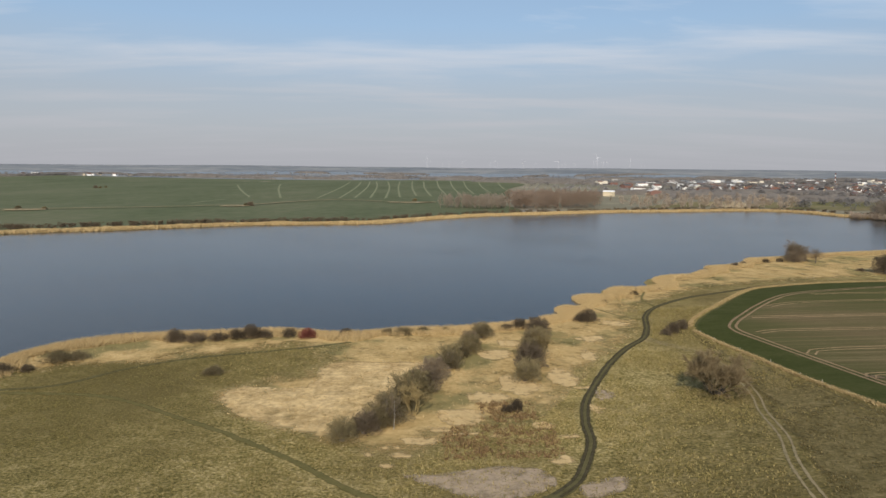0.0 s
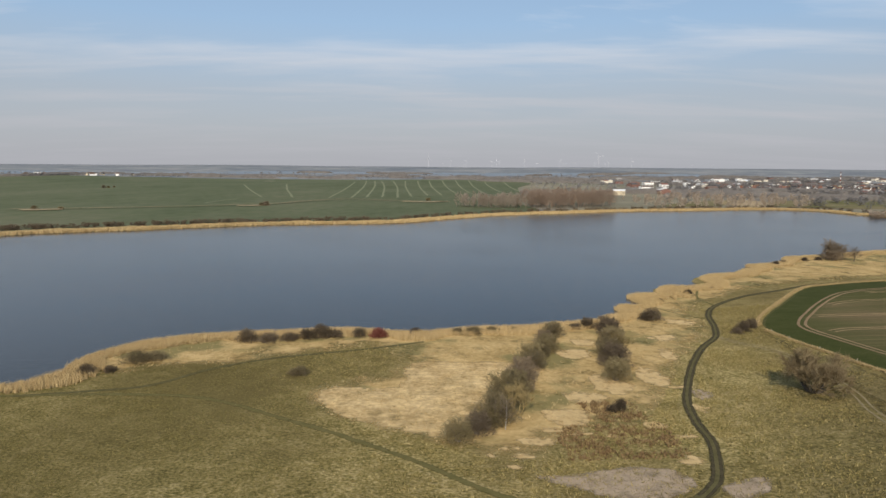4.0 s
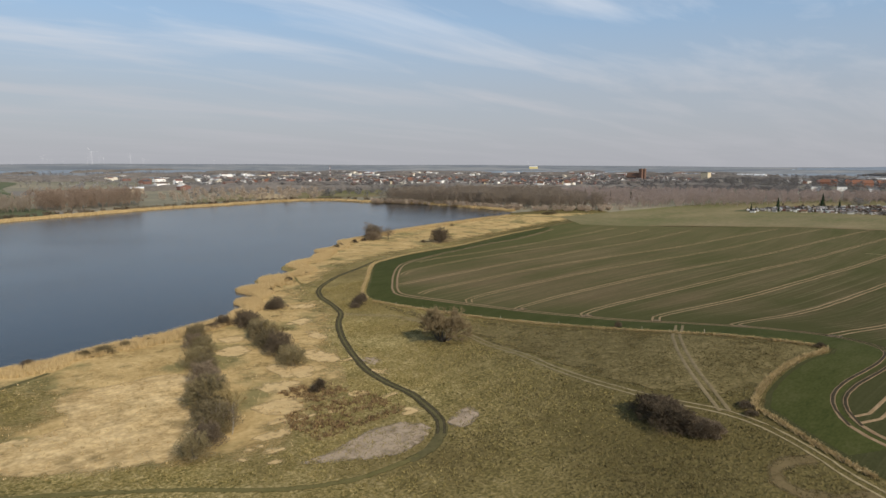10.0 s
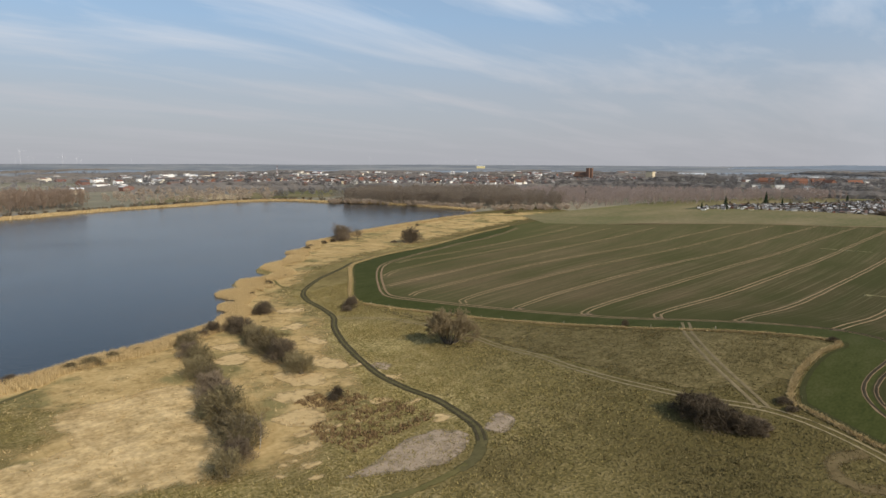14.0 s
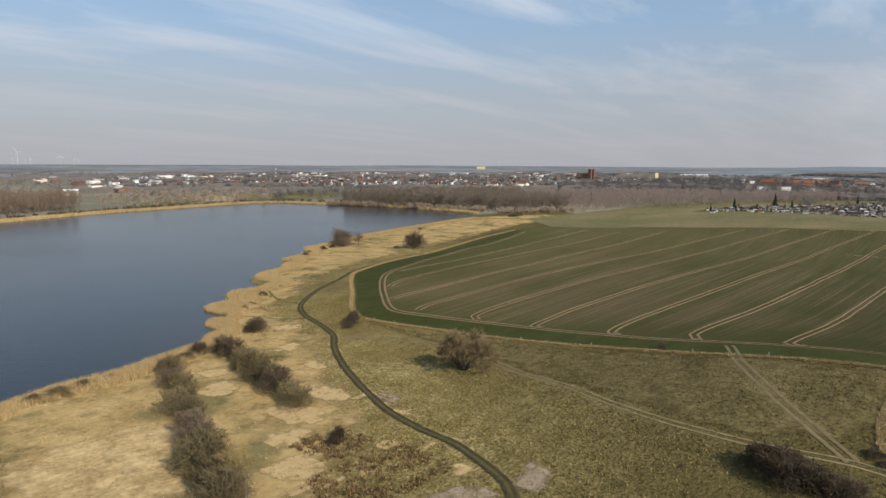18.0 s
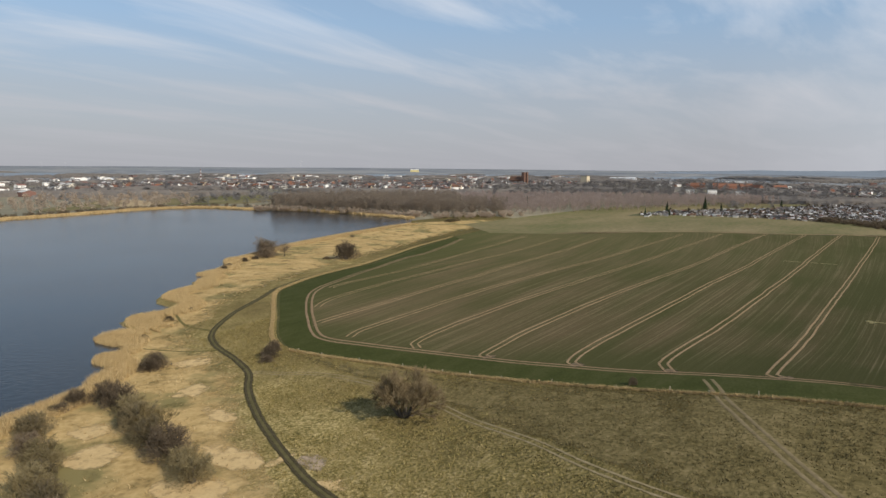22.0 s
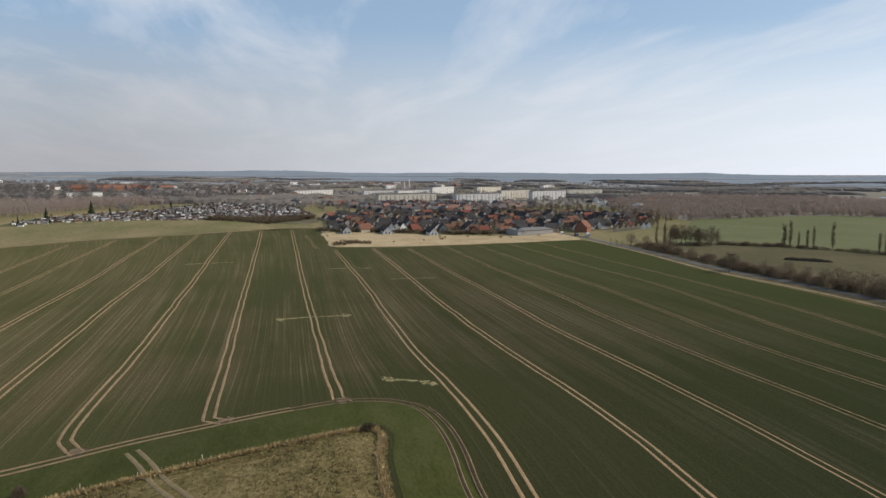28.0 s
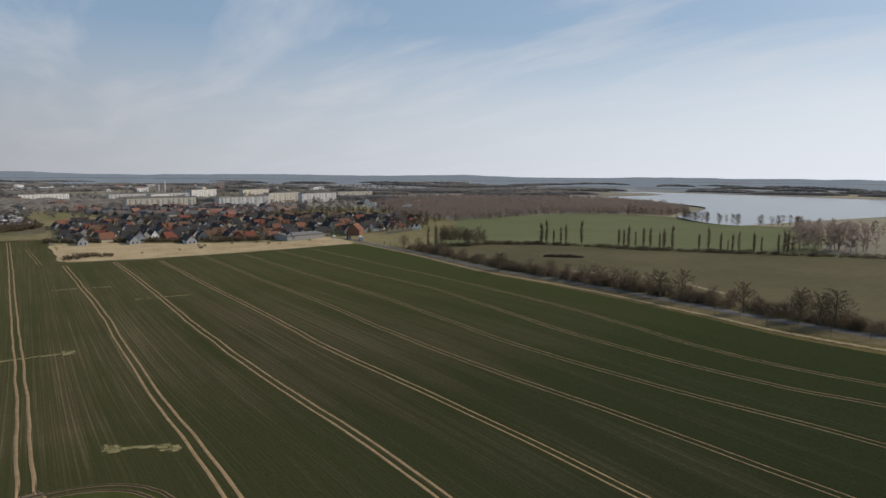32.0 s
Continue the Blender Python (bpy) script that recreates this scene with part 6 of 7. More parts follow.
for k, (x, y, w, l, a, wl) in enumerate([(726.1, 1666.1, 18, 60, -0.4, P_WHITE), (625.7, 1464.3, 30, 50, -0.4, P_STEEL), (944.8, 2093.7, 20, 110, -0.5, P_CREAM), (967.6, 2307.5, 20, 140, -0.5, P_WHITE), (295.1, 1172.2, 10, 20, 1.2, P_CREAM), (342.3, 1259, 10, 22, 1.1, P_CREAM), (2297.4, 1012.9, 40, 90, 0.2, P_STEEL),
                                         (2258.8, 614.4, 30, 70, 0.5, P_STEEL), (762.4, 1558.1, 14, 50, -0.4, P_WHITE), (842.9, 1748, 14, 60, -0.4, P_WHITE), (2620.9, 2285.3, 26, 42, 0.6, P_YELLOW), (1211.6, 1610.7, 16, 50, -0.4, P_WHITE)]):
    house("works_hall", "pale industrial hall on the edge of the town", w, l, 8 if k != 10 else 11, 2, wl, P_FLAT if k % 2 else P_STEEL, x, y, a, False, "hall")
FAR = [house("town_house", "distant white house with a red roof", 10, 13, 6.0, 5.0, P_WHITE, R_ORANGE, 741.9, 1261.6, 0.3, False), house("town_house", "distant pale house with a brown roof", 10, 14, 6.5, 4.5, P_WHITE, R_BROWN, 780.5, 1238.7, 1.3, False),
       house("town_house", "distant cream house with a dark roof", 10, 13, 6.0, 5.0, P_CREAM, R_DARK, 873.1, 1235.5, 0.9, False), house("town_house", "distant white block with a flat roof", 11, 20, 9.0, 1.0, P_WHITE, P_FLAT, 927, 1121.8, 0.2, False)]
TOWN = np.array([(562.4, 1328.4), (740.6, 1198.7), (877.9, 1160.5), (957.4, 1013.1), (1087.9, 905.1), (1327.7, 937), (1718.1, 859.9), (1846.6, 1160), (1495.9, 1505.1), (1150.7, 1748.5), (802.9, 1698), (602.9, 1498.3)], float)
town = fill(TOWN, 57, 51)
for k, (x, y, s, a, w) in enumerate(town):
    repeat(FAR[(k * 5 + k // 3) % 4], x, y, rng.uniform(0.65, 1.1), rng.random() * 3, 1.0, group="houses of the town")
for k, (x, y, s, a, w) in enumerate(fill([(1249.6, 130.9), (1449.5, 73.2), (1999.4, 117.6), (1999.2, 572.7), (1698.9, 710.1), (1649.6, 530.4), (1449.7, 310.8)], 95, 52) + fill([(-1600, 2400), (-1220, 2440), (-1160, 2520), (-1560, 2500)], 52, 53) + fill([(881.7, -410.7), (1051.8, -409.3), (1202.7, -507.9), (1002.9, -549.6)], 60, 54)):
    repeat(FAR[(k * 5 + k // 4) % 4], x, y, rng.uniform(0.65, 1.05), rng.random() * 3, 1.0, group="houses of the town")
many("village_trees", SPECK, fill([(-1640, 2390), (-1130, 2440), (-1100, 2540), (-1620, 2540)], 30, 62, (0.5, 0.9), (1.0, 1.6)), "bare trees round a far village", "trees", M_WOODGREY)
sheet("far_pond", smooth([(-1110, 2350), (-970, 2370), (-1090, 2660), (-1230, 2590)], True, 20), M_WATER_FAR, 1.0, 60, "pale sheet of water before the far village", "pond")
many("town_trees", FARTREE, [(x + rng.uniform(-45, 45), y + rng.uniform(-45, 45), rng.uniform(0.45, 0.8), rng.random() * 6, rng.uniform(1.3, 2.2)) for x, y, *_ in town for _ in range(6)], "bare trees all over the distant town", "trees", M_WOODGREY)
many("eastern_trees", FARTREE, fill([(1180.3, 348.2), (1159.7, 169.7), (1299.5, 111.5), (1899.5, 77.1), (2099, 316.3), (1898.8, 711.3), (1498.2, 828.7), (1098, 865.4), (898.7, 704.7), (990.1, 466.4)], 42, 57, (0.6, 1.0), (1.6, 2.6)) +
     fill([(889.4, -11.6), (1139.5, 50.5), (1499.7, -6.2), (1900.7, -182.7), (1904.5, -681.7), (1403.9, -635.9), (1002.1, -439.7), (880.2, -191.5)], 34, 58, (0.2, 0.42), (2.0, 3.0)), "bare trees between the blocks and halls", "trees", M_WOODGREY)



def speck_houses(name, label, places, stops, tops, w=(3.0, 5.0), h=(2.0, 3.0), r=(0.5, 1.6)):
    """Small far buildings past counting: walls and pitched roofs, each its own colour."""
    rr = random.Random(len(places))
    V, F, M = [], [], []
    for x, y, s, a, _ in places:
        a = 0.3 + (math.pi / 2) * rr.randint(0, 1) + rr.uniform(-0.15, 0.15)
        ww, ll, hh, ri, z = rr.uniform(*w), rr.uniform(*w) * 1.4, rr.uniform(*h), rr.uniform(*r), float(ground_z(x, y))
        for j, (v, f) in enumerate((gable(ww, ll, hh, ri), gable_roof(ww, ll, hh, ri, 0.3, 0.15))):
            n = len(V)
            M += [j] * len(f)
            V += [(x + p[0] * math.cos(a) - p[1] * math.sin(a), y + p[0] * math.sin(a) + p[1] * math.cos(a), z + p[2]) for p in v]
            F += [tuple(n + i for i in q) for q in f]
    me = mesh_from(name, V, F, island("far_walls", stops))
    me.materials.append(island("far_roofs", tops))
    me.polygons.foreach_set("material_index", np.array(M, np.int32))
    return tagged(new(name, me), label, "buildings", kind="stuff")


def island(name, stops):
    """A paint that differs from piece to piece."""
    m = bpy.data.materials.new(name)
    m.use_nodes = True
    n, l = m.node_tree.nodes, m.node_tree.links
    geo_, ramp = n.new("ShaderNodeNewGeometry"), n.new("ShaderNodeValToRGB")
    ramp.color_ramp.interpolation = "CONSTANT"
    e = ramp.color_ramp.elements
    while len(e) < len(stops):
        e.new(0.5)
    for k, c in enumerate(stops):
        e[k].position, e[k].color = k / len(stops), (*c, 1)
    l.new(geo_.outputs["Random Per Island"], ramp.inputs[0]); l.new(ramp.outputs[0], n["Principled BSDF"].inputs["Base Color"])
    n["Principled BSDF"].inputs["Roughness"].default_value = 0.8
    return m


ROOFS = [(0.19, 0.10, 0.07), (0.07, 0.065, 0.065), (0.13, 0.09, 0.07), (0.17, 0.075, 0.055), (0.30, 0.28, 0.26), (0.10, 0.085, 0.08), (0.45, 0.44, 0.42)]
speck_houses("allotment_clutter", "crowded small huts, greenhouses and fences of the allotments", fill(ALLOT, 7.0, 44), [(0.10, 0.09, 0.08), (0.62, 0.61, 0.58), (0.22, 0.20, 0.17), (0.16, 0.07, 0.05), (0.40, 0.38, 0.35), (0.13, 0.11, 0.09), (0.30, 0.26, 0.20), (0.72, 0.72, 0.71)], [(0.10, 0.09, 0.085), (0.16, 0.14, 0.12), (0.30, 0.29, 0.28), (0.13, 0.075, 0.055), (0.08, 0.075, 0.075), (0.50, 0.50, 0.49)], (1.8, 3.6), (1.5, 2.4), (0.3, 1.0))
speck_houses("town_roofs", "crowded small houses of the distant town", fill(TOWN, 23, 55) + fill([(1279.6, 150.9), (1449.5, 93), (1999.3, 137.4), (1999.2, 572.7), (1698.9, 710.1), (1649.6, 530.4), (1449.7, 310.8)], 42, 56), [(0.80, 0.79, 0.76), (0.20, 0.10, 0.07), (0.62, 0.57, 0.47), (0.07, 0.065, 0.065), (0.82, 0.81, 0.79), (0.17, 0.075, 0.055), (0.50, 0.47, 0.42), (0.13, 0.09, 0.07), (0.78, 0.76, 0.70)], ROOFS, (6, 10), (3.5, 6.5), (1.5, 3.5))
speck_houses("estate_roofs", "dark and red roofed houses behind the estate", fill([(899.5, -51.5), (1129.5, 30.5), (1120.4, -199.5), (1001.1, -320.1), (890.2, -191.4)], 21, 59), [(0.10, 0.09, 0.085), (0.20, 0.17, 0.14), (0.13, 0.075, 0.055), (0.42, 0.39, 0.34), (0.09, 0.085, 0.085), (0.16, 0.09, 0.07)], [(0.055, 0.052, 0.055), (0.19, 0.09, 0.065), (0.07, 0.065, 0.065), (0.12, 0.08, 0.06), (0.08, 0.075, 0.078), (0.17, 0.075, 0.055)], (7, 11), (3, 5), (2.5, 4.2))
speck_houses("valley_roofs", "scattered farms and houses of the wide plain", fill([(302.1, 1149.1), (562.5, 1348.4), (803.1, 1748), (1151, 1798.4), (1896, 1309.5), (2496.4, 1213.7), (2194, 2008.3), (1303.7, 2497.3), (504, 2298.8)], 110, 60) + fill([(2049.1, 513.7), (2498.7, 319.7), (2504.5, -676.9), (2006.2, -880.4), (1900.7, -182.7)], 110, 61), [(0.80, 0.79, 0.76), (0.62, 0.57, 0.47), (0.17, 0.09, 0.07), (0.75, 0.74, 0.72)], ROOFS, (9, 22), (5, 8), (1.0, 3.5))
RT = random.Random(77)


def speckle(n, r0, r1, a0, a1, seed):
    """Trees strewn thinly over a sector of the plain, off the lakes and the near fields."""
    r = np.random.RandomState(seed)
    a, d = np.radians(r.uniform(a0, a1, n)), np.sqrt(r.uniform(r0**2, r1**2, n))
    p = np.c_[np.cos(a) * d, 50 + np.sin(a) * d]
    keep = ~inside(LAKE[::4], p[:, 0], p[:, 1]) & ~inside(LAKE_FAR[::2], p[:, 0], p[:, 1])
    keep &= ~((p[:, 0] > -1750) & (p[:, 0] < 190) & (p[:, 1] > 560) & (p[:, 1] < 2300))
    v = np.array([noise.noise((x * 0.004, y * 0.004, seed)) + 0.5 * noise.noise((x * 0.015, y * 0.015, seed)) for x, y in p])
    p = p[keep & (v > r.uniform(-0.45, 0.35, n))]
    return [(x, y, r.uniform(0.35, 0.8), r.uniform(0, 6.3), r.uniform(1.2, 2.4)) for x, y in p]


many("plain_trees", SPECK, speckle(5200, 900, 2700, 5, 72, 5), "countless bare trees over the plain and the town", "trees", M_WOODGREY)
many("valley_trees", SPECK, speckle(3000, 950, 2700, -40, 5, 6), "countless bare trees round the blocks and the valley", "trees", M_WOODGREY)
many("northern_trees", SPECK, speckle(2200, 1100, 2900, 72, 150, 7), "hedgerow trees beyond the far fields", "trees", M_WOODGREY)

# church, tower block, masts
P_OLD = paint("old_dark_brick", (0.17, 0.105, 0.08))
church = tagged(empty("church", 1627.1, 1060.7), "huge brick church with a square double tower", "church")
part("nave", mesh_from("nave", *gable(22, 44, 13, 11), P_OLD), church)
part("roof", mesh_from("roof", *gable_roof(22, 44, 13, 11, 0.8, 0.5), R_BROWN), church)
for sx in (-8, 8):
    part("tower", mesh_from("tower", *box(8, 9, 36, sx, -25, 0), P_OLD), church)
highrise = tagged(empty("tower_block", 1612.2, 839.3), "pale cream tower block over the old town", "building")
part("wall", mesh_from("wall", *box(18, 18, 26, 0, 0, 0), P_CREAM), highrise)
part("roof", mesh_from("roof", *box(19, 19, 1.0, 0, 0, 26), P_FLAT), highrise)


def mast(name, label, x, y, h, r, mat_a, mat_b, bands=7):
    top = tagged(empty(name, x, y), label, "mast")
    for k in range(bands):
        v, f = [], []
        tube(v, f, (0, 0, h * k / bands), (0, 0, h * (k + 1) / bands), r * (1 - 0.4 * k / bands), r * (1 - 0.4 * (k + 1) / bands), 8)
        part("section", mesh_from("section", v, f, mat_a if k % 2 else mat_b), top)
    return top


mast("radio_mast", "tall red and white banded radio mast", 1121.7, 1888.1, 38, 1.6, P_STEEL, R_RED)
mast("factory_chimney", "slim white factory chimney behind the blocks", 1815.9, -224.5, 24, 1.8, P_STEEL, P_STEEL, 3)
mast("factory_chimney", "slim white factory chimney behind the blocks", 1815, -238.5, 32, 1.8, P_STEEL, P_STEEL, 3)


def turbine(x, y, h, face):
    """A far wind turbine: tower, nacelle, hub and three blades at rest."""
    top = tagged(empty("wind_turbine", x, y), "white three-bladed wind turbine on the horizon", "wind turbine", "wind farm")
    v, f = [], []
    tube(v, f, (0, 0, -2), (0, 0, h), h * 0.011, h * 0.007, 6)
    part("tower", mesh_from("tower", v, f, P_TURBINE, True), top)
    part("nacelle", mesh_from("nacelle", *box(h * 0.06, h * 0.1, h * 0.05, 0, 0, h), P_TURBINE), top)
    for k in range(3):
        a = face + k * 2.0944
        v, f = [], []
        tube(v, f, (0, -h * 0.06, h * 1.02), (math.sin(a) * h * 0.5, -h * 0.06, h * 1.02 + math.cos(a) * h * 0.5), h * 0.009, h * 0.003, 4)
        part("blade", mesh_from("blade", v, f, P_TURBINE), top)
    return top


P_TURBINE = surface("turbine_paint", [(0.55, 0.56, 0.60), (0.62, 0.63, 0.66)], scale=0.05, rough=0.5)
for k, (x, y, h) in enumerate([(-103, 4149, 79), (-10, 4150, 36), (36, 4150, 61), (117, 4148, 43), (135, 4148, 57), (294, 4140, 50), (322, 4137, 64), (340, 4136, 50), (497, 4120, 64), (573, 4110, 43), (710, 4089, 57), (730, 4085, 36), (751, 4082, 39), (808, 4071, 43), (940, 4042, 93),
                               (917, 4047, 50), (973, 4034, 50), (996, 4029, 46), (1127, 3994, 64), (1190, 3974, 46), (1210, 3971, 36), (1450, 3889, 36), (1556, 3847, 32), (2618, 3184, 61), (2922, 2899, 32), (2956, 2863, 36), (3009, 2806, 43), (3084, 2721, 43), (3179, 2606, 36), (3235, 2534, 39)]):
    t = turbine(x * 0.985, y * 0.985, h * 0.72, k * 0.7)
    t.rotation_euler = (0, 0, -math.atan2(x, y))


# ---- far woods: low ragged bands of trees all over the plain ----
def far_bands(name, label, count, r0, r1, seed, h0, h1, material, a0=-2.4, a1=3.0, deep=(18, 40), length=(90, 420)):
    r = np.random.RandomState(seed)
    az, rad = r.uniform(a0, a1, count), np.sqrt(r.uniform(r0 * r0, r1 * r1, count))
    C = np.c_[np.cos(az) * rad, 50 + np.sin(az) * rad]
    ang, size, dep = az + math.pi / 2 + r.uniform(-0.5, 0.5, count), r.uniform(*length, count), r.uniform(*deep, count)
    D = np.c_[np.cos(ang), np.sin(ang)]
    lake, far_lake = LAKE[::6], LAKE_FAR[::3]
    keep = ~((C[:, 0] > -1750) & (C[:, 0] < 200) & (C[:, 1] > 560) & (C[:, 1] < 2300)) & ~((C[:, 0] > 220) & (C[:, 0] < 1100) & (C[:, 1] > -1000) & (C[:, 1] < 700))
    for u in (-0.5, -0.25, 0, 0.25, 0.5):
        q = C + D * (u * size)[:, None]
        keep &= ~inside(far_lake, q[:, 0], q[:, 1]) & ~inside(lake, q[:, 0], q[:, 1])
    W, H = np.array((-0.5, -0.42, -0.15, 0.15, 0.42, 0.5)), np.array((0.0, 0.62, 0.95, 1.0, 0.7, 0.0))
    V, F, base = [], [], 0
    for k in np.flatnonzero(keep):
        n = max(4, int(size[k] / 9))
        u = np.arange(n + 1) / n - 0.5
        fade = np.sqrt(np.maximum(0.0, 1 - (2 * u) ** 4))
        d, s = D[k], np.array((-D[k, 1], D[k, 0]))
        c = C[k] + d * (u * size[k])[:, None] + s * (0.1 * size[k] * np.sin(u * 5 + az[k] * 9))[:, None]
        z = ground_z(c[:, 0], c[:, 1])
        q = c[:, None] + s * (W[None, :, None] * dep[k] * (0.5 + 0.5 * fade)[:, None, None]) + r.uniform(-2, 2, (n + 1, 6, 2))
        zz = z[:, None] - 0.5 + H[None] * fade[:, None] * (h0 + (h1 - h0) * r.rand(n + 1, 6))
        V.append(np.concatenate([q, zz[..., None]], -1).reshape(-1, 3))
        i = base + (6 * np.arange(n)[:, None] + np.arange(5)[None]).reshape(-1)
        F.append(np.c_[i, i + 1, i + 7, i + 6])
        base += 6 * (n + 1)
    me = mesh_from(name, np.concatenate(V), np.concatenate(F).tolist(), material)
    return tagged(new(name, me), label, "wood", kind="stuff")


# woodland bands on the plain, their grey raised for haze
M_FARWOOD = surface("hazed_bare_wood", [(0.21, 0.19, 0.175), (0.25, 0.23, 0.21), (0.29, 0.265, 0.245)], scale=0.03, fine=10, fine_mix=0.5)
# forest on the horizon ridges; its pale blue is haze put into the colour
M_FARFOREST = surface("hazed_far_forest", [(0.33, 0.385, 0.45), (0.40, 0.455, 0.515)], scale=0.02, fine=10, fine_mix=0.5)
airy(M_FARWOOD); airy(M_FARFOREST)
far_bands("distant_woods", "bands of grey leafless woodland on the plain", 420, 1100, 3000, 61, 8, 12, M_FARWOOD)


def ridge(name, label, a0, a1, r, h, wide, material, seed):
    """A long wooded rise on the horizon, between two bearings (degrees from east), with an uneven crest."""
    n = int((a1 - a0) * 5)
    P = np.linspace(-1.6, 1.6, 11)
    V, F = [], []
    for k in range(n + 1):
        u = k / n
        a = radians(a0 + (a1 - a0) * u)
        swell = 0.62 + 0.5 * noise.noise((u * (a1 - a0) * 0.11, seed, 0)) + 0.16 * noise.noise((u * (a1 - a0) * 0.5, seed, 2))
        top = max(0.05, swell) * h * min(1.0, 12 * u, 12 * (1 - u))
        for q in P:
            rr = r + q * wide
            x, y = rr * math.cos(a), 50 + rr * math.sin(a)
            tree = 1.2 * noise.noise((k * 2.3, q * 9, seed)) if abs(q) < 1.5 else -3.0
            V.append((x, y, float(ground_z(x, y)) + top * math.exp(-q * q * 1.6) + tree))
    m = len(P)
    for k in range(n):
        for j in range(m - 1):
            b = m * k + j
            F.append((b, b + 1, b + m + 1, b + m))
    return tagged(new(name, mesh_from(name, V, F, material, True)), label, "hills", kind="stuff")


ridge("wooded_ridge", "wooded ridge beyond the second lake, tinted blue for haze", -82, 6, 3150, 15, 230, M_FARFOREST, 3.0)
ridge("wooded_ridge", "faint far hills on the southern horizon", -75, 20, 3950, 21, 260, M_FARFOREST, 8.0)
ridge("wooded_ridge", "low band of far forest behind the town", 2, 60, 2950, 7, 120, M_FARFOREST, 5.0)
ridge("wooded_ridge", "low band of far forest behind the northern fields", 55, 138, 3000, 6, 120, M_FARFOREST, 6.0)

# ---- road and its verges ----
ROAD = [(598, -170), (555, -180), (499, -178), (409, -177), (330, -171), (281, -170.5), (237, -168), (202, -166), (169, -165), (151, -167), (122.6, -172), (60, -186), (-20, -212)]
ribbon("road_verge", ROAD, [(0, 9.5)], P_VERGE, 0.06, "dry grassy verges of the country road", "verge")
ribbon("country_road", ROAD, [(0, 2.6)], P_ASPHALT, 0.16, "grey two-lane asphalt country road", "road")
ribbon("cycle_path", [(515, -172), (395, -168), (317, -160), (267, -159), (226, -156.5), (191, -152.8), (164, -151.5), (142, -150.6), (114, -155), (60, -168), (-20, -195)], [(0, 1.4)], M_SAND, 0.16, "sandy cycle path beside the road", "path")
ribbon("field_lane", [(440, -196), (330, -196), (239, -218.7), (221.1, -208.9), (193.2, -199.3), (177.2, -193.3), (160.2, -187.1), (142.9, -186.8), (126.2, -187.2), (60, -205)], [(0, 1.6)], M_SAND, 0.12, "pale sandy lane behind the roadside trees", "path")


def pile(x, y, l, w, h, a):
    """A long dark heap."""
    r = random.Random(2)
    V, F, n = [], [], 22
    for k in range(n + 1):
        u = k / n - 0.5
        fade = math.sqrt(max(0.0, 1 - (2 * u) ** 6))
        for j in range(7):
            c = j / 6 - 0.5
            V.append((u * l, c * w * fade, -0.1 + h * fade * math.cos(c * math.pi) * r.uniform(0.7, 1.15)))
    for k in range(n):
        for j in range(6):
            b = 7 * k + j
            F.append((b, b + 7, b + 8, b + 1))
    ob = new("dung_mound", mesh_from("dung_mound", V, F, M_HEAP, True))
    ob.location, ob.rotation_euler = (x, y, float(ground_z(x, y)) + 0.05), (0, 0, a)
    return tagged(ob, "long dark dung heap on the stubble field", "heap")


M_HEAP = surface("dark_dung", [(0.035, 0.028, 0.02), (0.07, 0.055, 0.04)], scale=0.8, fine=6, bump=0.3)
pile(354.5, -250.3, 29, 5, 2.2, 0.73)


def vehicle(name, label, x, y, turn, l, w, h, body, cab):
    top = tagged(empty(name, x, y, float(ground_z(x, y)) + 0.15), label, "vehicle")
    top.rotation_euler = (0, 0, turn)
    part("body", mesh_from("body", *box(l * 0.72, w, h * 0.8, -l * 0.13, 0, h * 0.2), body), top)
    part("cab", mesh_from("cab", *box(l * 0.26, w * 0.95, h * 0.6, l * 0.37, 0, h * 0.2), cab), top)
    part("windscreen", mesh_from("windscreen", *box(0.1, w * 0.8, h * 0.25, l * 0.5, 0, h * 0.5), P_GLASS), top)
    for sx in (-0.3, 0.33):
        for sy in (-1, 1):
            v, f = [], []
            tube(v, f, (sx * l, sy * w * 0.42, h * 0.15), (sx * l, sy * w * 0.52, h * 0.15), h * 0.16, h * 0.16, 10)
            part("wheel", mesh_from("wheel", v, f, R_DARK), top)
    return top


vehicle("truck", "dark box truck parked at the road's edge", 551.4, -178, 2.9, 9, 2.5, 3.4, R_DARK, P_GREY)
vehicle("truck", "white box truck parked at the road's edge", 543.9, -185.7, 2.9, 9, 2.5, 3.4, P_STEEL, P_STEEL)
vehicle("van", "white delivery van on the road", 571.6, -172.6, 2.9, 5.5, 2.0, 2.4, P_WHITE, P_WHITE)

